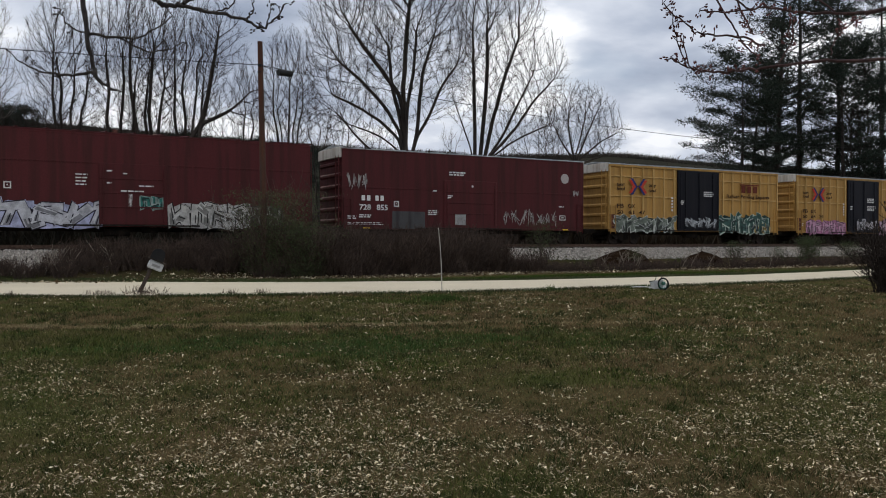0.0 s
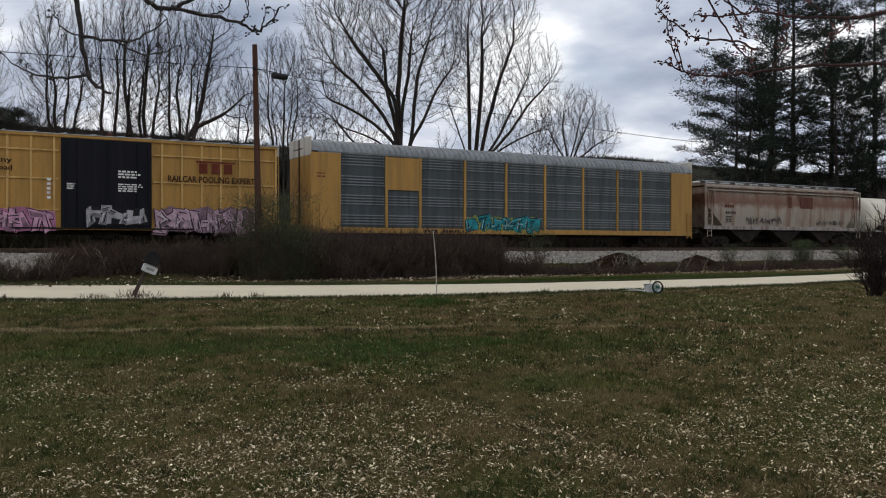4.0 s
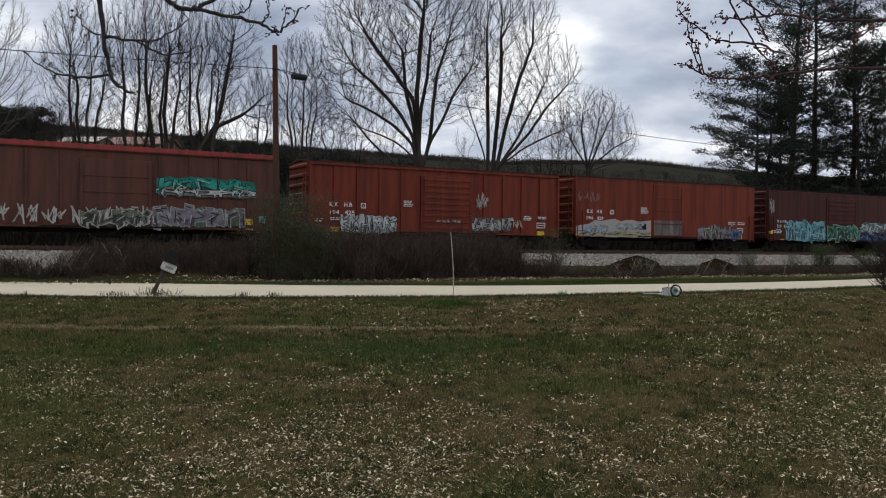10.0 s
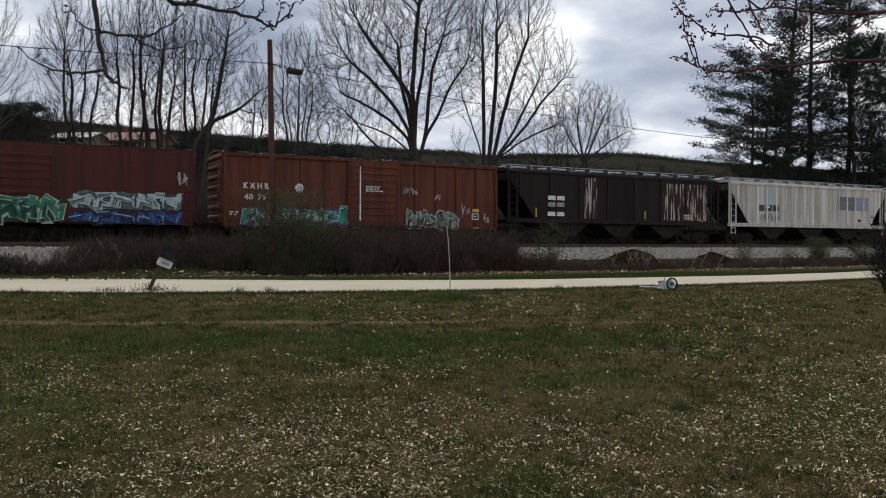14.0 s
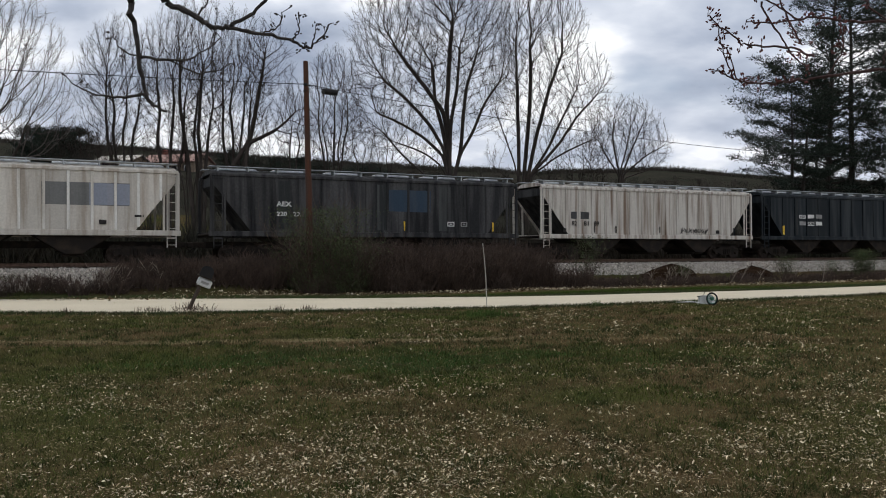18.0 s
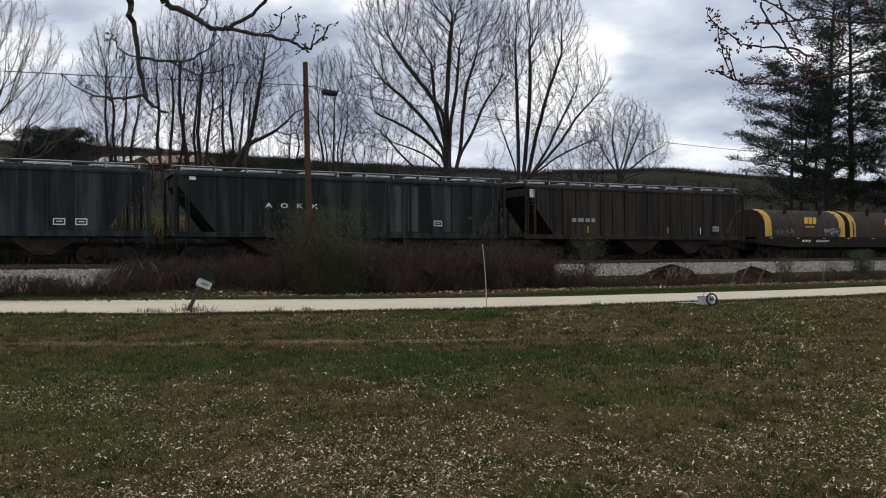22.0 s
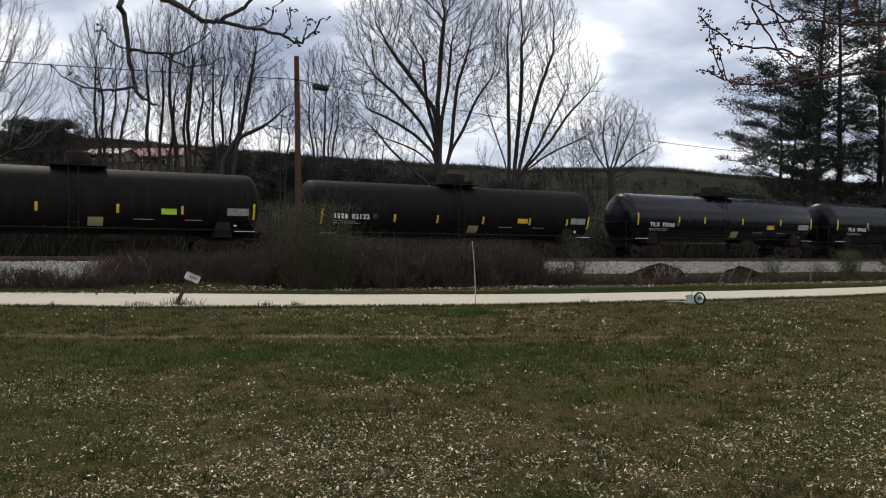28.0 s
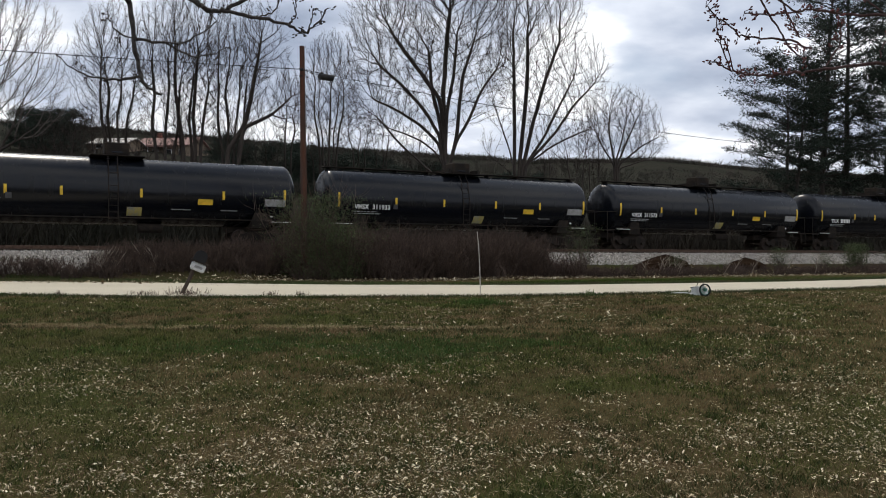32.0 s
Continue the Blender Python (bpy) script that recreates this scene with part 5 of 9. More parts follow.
    scrawl(car, 4.5, 5.2, 1.2, 1.75, 3, (0.5, 0.4, 0.35), 55)
    for x in (-6.72, 6.24):
        plate_box(car, x, x + 0.52, 0.9, 1.1, S, "painted_patch", seed=1)
    frame_box(car, 6.21, 6.83, 1.27, 1.6, W)
    for x, z, n in ((-2.5, 2.6, 4), (5.3, 1.95, 3), (6.3, 1.95, 2), (-6.7, 1.6, 2)):
        bars(car, x, z, Y, 0.6, n, W, 0.05, 0.04, seed=n)

    car, h = boxcar("boxcar", "faded red boxcar with grey painted-over patches", 120.3, 135.8, M["red"], 4.4, M["deep_red"], ribs=0, door=(-0.3, 2.55), door_top=4.28, seed=10, door_kind="panel")
    number(car, "K X", -6.9, -6.45, 2.28, 2.5, W, name="reporting_mark")
    number(car, "H R", -6.15, -5.72, 2.28, 2.5, W, name="reporting_mark")
    number(car, "194", -6.93, -6.42, 1.87, 2.09, W)
    number(car, "429", -6.13, -5.64, 1.87, 2.09, W)
    frame_box(car, -5.1, -4.8, 2.25, 2.5, W)
    rnd = random.Random(9)
    top = [(-7.74 + i * 0.5, 1.45 + 0.45 * min(1, i / 4) + rnd.uniform(-0.08, 0.1)) for i in range(13)]
    part("painted_patch", Build().plate([(-7.74, 0.9), (-1.74, 0.8)] + [(x, z) for x, z in reversed(top)], Y - 0.002, Y), M["patch_tan"], car, "pale painted-over patch")
    for i in range(6):
        x = -6.4 + i * 0.88
        part("patch_rib", Build().slab(x, x + 0.14, Y - 0.02, Y - 0.004, 0.95, 1.85), M["patch_tan"], car)
    graffiti(car, -7.2, -5.3, 1.0, 1.6, 3, (0.3, 0.48, 0.6), (0.5, 0.3, 0.36), (0.4, 0.42, 0.46), 61, 0.2, y=Y - 0.022)
    graffiti(car, -7.4, -2.0, 0.9, 1.2, 6, (0.5, 0.42, 0.16), (0.42, 0.4, 0.38), (0.36, 0.35, 0.33), 62, 0.07, y=Y - 0.024)
    graffiti(car, -4.6, -2.6, 1.3, 1.75, 3, (0.36, 0.46, 0.52), (0.42, 0.4, 0.38), (0.42, 0.41, 0.38), 65, 0.1, y=Y - 0.023)
    plate_box(car, -2.7, -2.15, 1.35, 1.7, M["door_black"], "painted_patch", y=Y - 0.026, seed=4)
    plate_box(car, -1.5, 0.9, 1.0, 1.95, M["smoke_pale"], "painted_patch", y=-1.645, seed=5)
    graffiti(car, 2.4, 5.4, 0.85, 1.8, 5, (0.28, 0.26, 0.25), (0.08, 0.05, 0.05), None, 63, 0.14)
    graffiti(car, 5.0, 6.4, 0.85, 1.5, 2, (0.05, 0.12, 0.3), (0.3, 0.33, 0.36), None, 64, 0.08)
    plate_box(car, 6.08, 6.55, 0.88, 1.1, S, "painted_patch", seed=6)
    frame_box(car, 6.05, 6.6, 1.25, 1.6, W)
    scrawl(car, -7.7, -5.9, 2.8, 3.7, 4, (0.3, 0.17, 0.15), 66)
    for x, z, n in ((-2.6, 2.75, 4), (5.2, 2.0, 2), (6.1, 2.0, 2)):
        bars(car, x, z, Y, 0.7, n, W, 0.06, 0.05, seed=n)

    car, h = boxcar("boxcar", "dark red boxcar with blue and green graffiti", 137.25, 152.75, M["deep_red"], 4.3, M["roof_dark"], ribs=0, door=(0.1, 3.4), door_top=4.0, seed=11)
    graffiti(car, -5.9, -1.8, 0.8, 2.4, 5, (0.2, 0.45, 0.52), (0.03, 0.04, 0.05), (0.24, 0.5, 0.55), 71, 0.2)
    graffiti(car, -1.5, 2.1, 0.85, 2.15, 4, (0.05, 0.2, 0.13), (0.35, 0.45, 0.36), (0.03, 0.05, 0.04), 72, 0.17, y=-1.7)
    graffiti(car, 2.5, 7.2, 1.5, 2.4, 5, (0.42, 0.52, 0.52), (0.03, 0.03, 0.04), None, 73, 0.2)
    graffiti(car, 2.5, 7.2, 0.85, 1.5, 5, (0.05, 0.11, 0.3), (0.03, 0.03, 0.04), None, 73, 0.2)
    number(car, "K X  H R", -6.85, -5.9, 2.07, 2.25, W, name="reporting_mark")
    number(car, "210", -6.9, -6.45, 1.72, 1.94, W)
    number(car, "52", -6.2, -5.9, 1.72, 1.94, W)
    bars(car, -6.95, 1.6, Y, 0.6, 3, W, 0.06, 0.05, seed=3)
    scrawl(car, -7.75, -7.2, 2.5, 4.0, 1, (0.42, 0.4, 0.38), 74)
    scrawl(car, -7.7, -7.2, 2.6, 3.9, 2, (0.42, 0.4, 0.38), 76)
    scrawl(car, 6.9, 7.5, 2.6, 3.4, 2, (0.5, 0.48, 0.45), 75)
    plate_box(car, -7.75, -7.3, 1.26, 1.46, S, "painted_patch", seed=6)

    car, h = boxcar("boxcar", "rusty orange boxcar with teal graffiti", 154.2, 169.9, M["rust_red"], 4.35, M["roof_patchy"], ribs=13, door=(0.1, 3.0), door_top=4.25, seed=12, post=0.05)
    number(car, "K X H R", -6.87, -5.6, 2.66, 2.96, W, name="reporting_mark")
    number(car, "40", -6.84, -6.4, 2.12, 2.41, W)
    number(car, "76", -6.16, -5.74, 2.12, 2.41, W)
    disc(car, -4.02, 2.78, 0.22, W)
    graffiti(car, -6.9, -0.8, 0.85, 1.9, 6, (0.05, 0.34, 0.25), (0.55, 0.62, 0.56), (0.13, 0.09, 0.3), 81, 0.24, line_w=0.05)
    graffiti(car, -6.2, -2.5, 1.0, 1.75, 5, (0.35, 0.55, 0.48), None, None, 83, 0.05, y=-HALF - 0.022)
    graffiti(car, 2.0, 5.2, 0.8, 1.9, 5, (0.2, 0.22, 0.18), (0.5, 0.5, 0.46), None, 82, 0.12)
    scrawl(car, 1.7, 2.7, 2.5, 3.1, 2, (0.42, 0.4, 0.38), 84)
    scrawl(car, 3.7, 4.1, 2.3, 2.8, 1, (0.5, 0.48, 0.45), 85)
    scrawl(car, 5.4, 6.0, 1.4, 2.3, 2, (0.5, 0.48, 0.45), 86)
    scrawl(car, 6.9, 7.3, 1.1, 1.8, 2, (0.5, 0.48, 0.45), 87)
    plate_box(car, 6.19, 6.61, 1.78, 1.95, S, "painted_patch", seed=6)
    frame_box(car, 6.15, 6.6, 1.35, 1.7, W)
    bars(car, -0.4, 3.0, -1.7, 1.0, 3, W, 0.06, 0.05, seed=3)
    plate_box(car, -0.75, -0.68, 1.2, 4.0, W, "painted_line", y=-1.695, seed=1)

    car, h = hopper("hopper_car", "soot-brown hopper with flaking bare patches", 170.6, 187.8, M["hop_brown"], ribs=8, seed=13)
    for z in (2.62, 2.22, 1.66):
        for x in (-5.72, -5.05):
            plate_box(car, x, x + 0.55, z, z + 0.26, W if z != 2.22 else G, "stencil_panel", seed=int(z * 9))
    plate_box(car, -2.9, -1.95, 1.55, 4.05, M["hop_scar"], "bare_patch", y=-1.547, seed=1, label="flaking bare metal patch")
    plate_box(car, 3.5, 7.4, 1.56, 3.95, M["hop_scar"], "bare_patch", y=-1.547, seed=2, label="flaking bare metal patch")
    frame_box(car, 5.3, 5.9, 1.65, 1.95, W)
    for x in (-6.6, 1.9):
        plate_box(car, x, x + 0.07, 1.6, 2.1, S, "reflective_strip", seed=3)

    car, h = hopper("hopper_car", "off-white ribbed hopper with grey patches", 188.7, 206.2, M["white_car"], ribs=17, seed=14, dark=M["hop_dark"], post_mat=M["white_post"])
    plate_box(car, 2.85, 6.5, 2.6, 3.62, M["patch_grey"], "painted_patch", y=-1.546, seed=2, label="grey painted-over patch")
    plate_box(car, 4.8, 6.5, 2.62, 3.6, M["patch_violet"], "painted_patch", y=-1.55, seed=3)
    plate_box(car, -5.1, -4.3, 1.6, 4.1, M["patch_blue"], "painted_patch", y=-1.546, seed=4, label="pale blue patch")
    for x, w in ((-5.7, 0.5), (-5.1, 0.7), (-4.3, 0.6)):
        plate_box(car, x, x + w, 2.35, 2.8, M["smoke_grey"], "stencil_panel", y=-1.548, seed=5)
    letters(car, -5.05, 2.75, -1.554, 2, 0.5, 0.16, W)
    scrawl(car, -5.6, -3.6, 1.55, 2.3, 6, (0.25, 0.23, 0.22), 4, y=-1.552)
    plate_box(car, 5.2, 5.5, 1.75, 1.95, D, "stencil", seed=3)
    bars(car, 6.7, 2.2, Y, 0.4, 1, D, 0.1, seed=2)

    car, h = hopper("hopper_car", "sooty dark grey ribbed hopper", 207.5, 224.75, M["hop_dark"], ribs=14, seed=15, walk_mat=M["galv_roof"])
    number(car, "220", -5.35, -4.83, 2.26, 2.48, W)
    number(car, "22", -4.53, -4.15, 2.26, 2.48, W)
    number(car, "AEX", -5.37, -4.6, 2.74, 2.98, W, name="reporting_mark")
    plate_box(car, 0.6, 3.1, 2.6, 3.75, M["patch_navy"], "painted_patch", y=-1.546, seed=2, label="dull blue patch")
    for x in (-5.35, 0.0, 3.6):
        plate_box(car, x, x + 0.7, 1.6, 4.0, M["streak_grey"], "painted_patch", y=-1.5455, seed=int(x * 3))
    frame_box(car, 4.08, 4.5, 1.85, 2.1, W)
    frame_box(car, 4.9, 5.3, 1.85, 2.1, G)
    for x in (1.5, 6.9):
        plate_box(car, x, x + 0.07, 1.6, 2.1, S, "reflective_strip", seed=3)

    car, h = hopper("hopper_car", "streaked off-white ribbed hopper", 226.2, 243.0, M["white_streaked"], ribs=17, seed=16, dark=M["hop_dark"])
    plate_box(car, -6.23, -5.81, 2.4, 2.82, M["smoke_grey"], "stencil_panel", y=-1.546, seed=2)
    plate_box(car, -5.54, -4.92, 2.4, 2.82, M["smoke_grey"], "stencil_panel", y=-1.546, seed=3)
    for g, x in (("82", -6.2), ("81", -5.35), ("89", -4.6)):
        number(car, g, x, x + 0.36, 2.0, 2.28, D)
    plate_box(car, -6.8, -6.6, 1.6, 1.85, D, "stencil", seed=3)
    plate_box(car, 5.1, 5.4, 1.62, 1.82, D, "stencil", seed=4)
    scrawl(car, 2.0, 4.4, 1.55, 2.0, 7, (0.1, 0.09, 0.08), 5)
    for x in (-4.6, -3.0, 0.4, 6.6):
        plate_box(car, x, x + 0.07, 1.6, 2.0, D, "reflective_strip", seed=3)

    car, h = hopper("hopper_car", "sooty blue-green ribbed hopper with white lettering", 243.8, 260.7, M["hop_blue"], ribs=14, seed=17)
    for x, z, m in ((-4.86, 2.72, W), (-4.04, 2.74, W), (-3.24, 2.75, G), (-4.86, 2.25, G), (-4.04, 2.24, W), (-3.24, 2.26, W)):
        plate_box(car, x, x + 0.63, z, z + 0.26, m, "stencil_panel", seed=int(x * 10 + z))
    number(car, "AEX", -4.82, -4.3, 2.75, 2.95, D, Y - 0.004, "reporting_mark")
    number(car, "828", -4.0, -3.45, 2.27, 2.47, D, Y - 0.004)
    frame_box(car, 4.3, 4.8, 1.75, 2.05, W)
    frame_box(car, 5.2, 5.7, 1.75, 2.05, W)
    plate_box(car, -6.5, -6.3, 1.6, 2.2, S, "reflective_strip", seed=2)
    plate_box(car, -5.2, -4.9, 1.6, 4.0, M["streak_grey"], "painted_patch", y=-1.5455, seed=2)

    car, h = hopper("hopper_car", "dark green streaked ribbed hopper", 261.6, 279.75, M["hop_green"], ribs=14, seed=18)
    number(car, "A   O   K   X", -4.69, -2.0, 2.71, 2.95, W, name="reporting_mark")
    frame_box(car, 4.5, 5.0, 1.9, 2.2, W)
    for x in (2.0, 3.0, 5.2):
        plate_box(car, x, x + 0.6, 1.6, 4.0, M["streak_grey"], "painted_patch", y=-1.5455, seed=int(x))
    plate_box(car, -8.3, -8.0, 3.95, 4.1, W, "stencil", seed=1)
    plate_box(car, 6.6, 6.9, 2.3, 2.45, M["letter_rust"], "stencil", seed=1)

    car, h = hopper("hopper_car", "sooty umber ribbed hopper", 280.95, 298.1, M["hop_umber"], ribs=18, seed=19)
    bars(car, -5.3, 2.48, Y, 2.2, 1, G, 0.22, seed=4)
    for x in (-4.22, 1.91):
        plate_box(car, x, x + 0.08, 1.6, 2.0, S, "reflective_strip", seed=2)
    plate_box(car, 4.6, 4.68, 1.6, 2.0, W, "reflective_strip", seed=2)
    frame_box(car, 5.7, 6.2, 1.8, 2.1, W)
    plate_box(car, -8.25, -7.9, 3.6, 4.1, W, "stencil_panel", seed=2)

    car, h = coil_car("coil_car", "dark coil car with two yellow-banded hoods", 299.2, 317.3, ((-8.25, -0.3), (0.2, 8.4)), M["coil_grey"], True)
    for x in (-4.4, 4.1):
        band_logo(car, x, x + 1.25, 2.35, 2.85, -1.46, M["logo_yellow"])
        band_logo(car, x + 0.05, x + 1.15, 2.15, 2.22, -1.5, M["logo_yellow"], 1)
    letters(car, -4.75, 1.28, -1.585, 3, 0.9, 0.15, W)
    number(car, "628327", -3.4, -2.05, 1.13, 1.28, W, -1.59)
    scrawl(car, 7.0, 8.3, 1.7, 2.6, 3, (0.5, 0.48, 0.45), 5, y=-1.53, thick=0.04)
    graffiti(car, -2.4, -0.9, 1.6, 2.2, 2, (0.3, 0.3, 0.29), None, None, 6, 0.06, y=-1.53)
    scrawl(car, -7.4, -5.5, 1.6, 2.1, 4, (0.2, 0.2, 0.19), 7, y=-1.53)

    car, h = coil_car("coil_car", "black coil car with one long hood", 318.3, 333.6, ((-6.4, 6.8),), M["coil_black"], False)
    band_logo(car, -0.75, 1.05, 2.62, 3.1, -1.38, M["logo_orange"], 3)
    for x in (-1.5, 1.55):
        b = Build().slab(x, x + 0.1, -1.5, -1.4, 2.25, 3.15, 0.001)
        b.slab(min(x, x + (0.3 if x < 0 else -0.3)), max(x + 0.1, x + (0.3 if x < 0 else -0.1)), -1.505, -1.49, 2.15, 2.25, 0.001)
        part("painted_emblem", b, M["logo_orange"], car)
    for x in (-1.05, -0.75, 1.0, 1.3):
        disc(car, x, 2.05, 0.1, M["logo_orange"], "painted_emblem", y=-1.52)
    letters(car, -5.9, 1.5, -1.59, 4, 0.85, 0.18, M["logo_yellow"])
    number(car, "493213", -4.0, -2.95, 1.32, 1.5, M["logo_yellow"], -1.59)
    plate_box(car, -5.6, -5.2, 1.95, 2.12, M["logo_yellow"], "placard", y=-1.53, seed=1)

    tanks = (
        (335.2, 351.8, "tank_brown", 1.56, "matt black tank car with yellow strips", "103002", 2.2, [-7.7, -4.5, -1.75, 1.6, 4.45, 7.85], False),
        (354.15, 372.1, "tank_brown", 1.5, "dusty brown-black long tank car", "82122", 2.1, [-8.26, -4.2, -1.65, 1.23, 4.34, 6.95, 8.5], False),
        (374.8, 391.45, "tank_black", 1.59, "glossy black tank car with yellow strips", "730368", 2.46, [-7.75, -4.4, -2.2, 1.2, 4.8, 7.85], False),
        (393.25, 410.15, "tank_black", 1.58, "glossy black tank car with yellow strips", "730422", 2.45, [-7.9, -4.6, -2.4, 0.95, 4.7, 7.7], False),
        (411.6, 428.2, "tank_black", 1.56, "black tank car with a long roof walk", "311933", 2.45, [-7.65, -4.45, -1.6, 1.65, 4.6, 7.7], True),
        (429.75, 446.35, "tank_black", 1.56, "black tank car with a long roof walk", "311573", 2.45, [-7.65, -4.45, -1.6, 1.65, 4.6, 7.7], True),
        (447.75, 464.35, "tank_black", 1.56, "glossy black tank car with yellow strips", "730422", 2.46, [-7.75, -4.3, -2.1, 1.25, 4.8, 7.8], False))
    for i, (s0, s1, m, r, label, num, sz, xs, wk) in enumerate(tanks):
        car, h = tank("tank_car", label, s0, s1, M[m], r, 2.55, rail_mat=M["steel_dark"], seed=22 + i, strip_z=sz, at_x=xs, walkway=wk)
        y = -math.sqrt(r * r - 0.28 ** 2) - 0.01
        x = -7.66 if i == 1 else -6.8
        if i in (2, 3, 4, 5, 6):
            number(car, "VMSX" if i in (4, 5) else "TILX", x, x + 0.8, 2.0, 2.26, W, y, "reporting_mark")
        else:
            letters(car, x, 2.26, y, 4, 0.85, 0.26, W)
        if i < 6:
            number(car, num, x + 1.0, x + 2.0, 2.0, 2.26, W, y)
        else:
            letters(car, x + 1.0, 2.26, y, 6, 1.0, 0.26, W, "car_number_bars")
        bars(car, x, 1.9, -math.sqrt(r * r - 0.64 ** 2) - 0.01, 1.6, 2, G, 0.04, 0.06, seed=i)
        part("placard", arc_patch(Build(), 3.5, 4.2, 1.98, 2.25, r, 2.55, 0.008), S if i else M["lime"], car, "yellow placard")
        part("placard", arc_patch(Build(), 0.35, 1.0, 1.4, 1.8, r, 2.55, 0.008), M["placard_dull"], car, "faded diamond placard")
        part("decal", arc_patch(Build(), h - 1.75, h - 0.7, 2.0, 2.35, r, 2.55, 0.007), G, car, "grey stencilled panel")
        part("decal", arc_patch(Build(), x + 2.2, x + 2.45, 2.05, 2.3, r, 2.55, 0.007), M["smoke_grey"], car)
        for x0, w in ((2.3, 0.9), (4.6, 0.8)):
            part("stencil", arc_patch(Build(), x0, x0 + w, 1.72, 1.76, r, 2.55, 0.007), G, car)
        part("sill_edge", Build().slab(-h + 0.4, -h + 1.4, -1.5, -1.47, 1.22, 1.26, 0.002), W, car)
        part("sill_edge", Build().slab(h - 1.4, h - 0.4, -1.5, -1.47, 1.22, 1.26, 0.002), W, car)
        disc(car, h - 1.3, 1.55, 0.08, W, "valve_tag", y=-1.2)


def flat_mat(name, c, c2, amount=0.4, rough=0.75):
    M[name] = paint(name.replace("_", " ") + " paint", c, c2, amount, rough)


flat_mat("letter_brown", (0.03, 0.014, 0.009), (0.05, 0.025, 0.014))
flat_mat("letter_rust", (0.12, 0.028, 0.016), (0.16, 0.045, 0.025))
flat_mat("logo_red", (0.5, 0.05, 0.03), (0.45, 0.07, 0.04))
flat_mat("logo_blue", (0.03, 0.035, 0.14), (0.04, 0.045, 0.12))
flat_mat("logo_yellow", (0.75, 0.48, 0.05), (0.5, 0.32, 0.05), 0.3)
flat_mat("logo_orange", (0.34, 0.075, 0.025), (0.25, 0.06, 0.025))
flat_mat("spot", (0.45, 0.4, 0.38), (0.4, 0.34, 0.32))
flat_mat("smoke_grey", (0.07, 0.068, 0.068), (0.045, 0.043, 0.043))
flat_mat("smoke_pale", (0.2, 0.19, 0.17), (0.1, 0.08, 0.07), 0.5)
flat_mat("patch_tan", (0.42, 0.36, 0.3), (0.35, 0.36, 0.38), 0.45)
flat_mat("patch_violet", (0.25, 0.27, 0.32), (0.27, 0.28, 0.32))
flat_mat("patch_grey", (0.17, 0.17, 0.165), (0.13, 0.13, 0.125))
flat_mat("patch_blue", (0.42, 0.47, 0.5), (0.36, 0.4, 0.42))
flat_mat("patch_navy", (0.035, 0.055, 0.08), (0.05, 0.065, 0.085))
flat_mat("streak_grey", (0.07, 0.072, 0.07), (0.03, 0.032, 0.032), 0.5)
flat_mat("strip_dull", (0.2, 0.16, 0.08), (0.15, 0.13, 0.08))
flat_mat("placard_dull", (0.4, 0.33, 0.1), (0.25, 0.25, 0.22), 0.5)
flat_mat("rust_dark", (0.13, 0.05, 0.035), (0.1, 0.042, 0.03), 0.4)
flat_mat("sill_pale", (0.33, 0.29, 0.27), (0.2, 0.15, 0.13), 0.45)
M["roof_patchy"] = paint("dark roof with pale bare streaks", (0.06, 0.04, 0.035), (0.4, 0.38, 0.36), 0.28, 0.7, 3, edge=0.04)
M["white_streaked"] = material("off-white paint with dark streaks", (0.58, 0.54, 0.48), 0.6, 0, 0.1, 2.4, (0.2, 0.14, 0.1), 0.36, 0.12, (1.6, 1.6, 0.09), 0.08, 14, spec=0.25)


M["roof_red"] = paint("bright red roof paint", (0.3, 0.05, 0.045), (0.2, 0.05, 0.04), 0.4)
make_train()


# ---- trees, brush and the lawn's litter ----
BARK = material("grey-brown bark", (0.06, 0.048, 0.04), 0.95, 0, 0.3, 4, (0.036, 0.03, 0.026), 0.5, stretch=(1, 1, 0.25), bump=0.5)
TWIG = material("dark bare twigs", (0.04, 0.031, 0.026), 0.95, 0, 0.2, 2, (0.028, 0.022, 0.019), bump=0, spec=0.05)
NEEDLE = material("dark pine needles", (0.026, 0.036, 0.024), 0.8, 0, 0.2, 1.2, (0.018, 0.026, 0.019), island=0.5, bump=0)
PINEBARK = material("dark pine bark", (0.045, 0.036, 0.03), 0.95, 0, 0.3, 4, (0.03, 0.025, 0.022), stretch=(1, 1, 0.3), bump=0.5)
BRUSH = material("dead brown brush", (0.088, 0.06, 0.046), 0.95, 0, 0.2, 2, (0.052, 0.037, 0.028), island=0.35, bump=0)
PALE_STEM = material("pale dead stems", (0.28, 0.24, 0.19), 0.9, 0, 0.2, 3, (0.18, 0.15, 0.12), island=0.3, bump=0)
GREENERY = material("dull green leaves", (0.06, 0.088, 0.034), 0.8, 0, 0.2, 2, (0.07, 0.075, 0.034), island=0.45, bump=0)
TUFT = material("fresh green tuft grass", (0.07, 0.115, 0.03), 0.9, 0, 0.2, 2, (0.06, 0.09, 0.028), island=0.4, bump=0, spec=0.0)
SOIL = material("dark turned soil", (0.022, 0.013, 0.008), 1, 0, 0.4, 5, (0.036, 0.022, 0.014), bump=0.8, spec=0.0)


def turned(d, angle, rnd):
    ax = d.orthogonal().normalized()
    ax.rotate(Matrix.Rotation(rnd.uniform(0, 2 * math.pi), 3, d))
    e = d.copy()
    e.rotate(Matrix.Rotation(angle, 3, ax))
    return e.normalized()


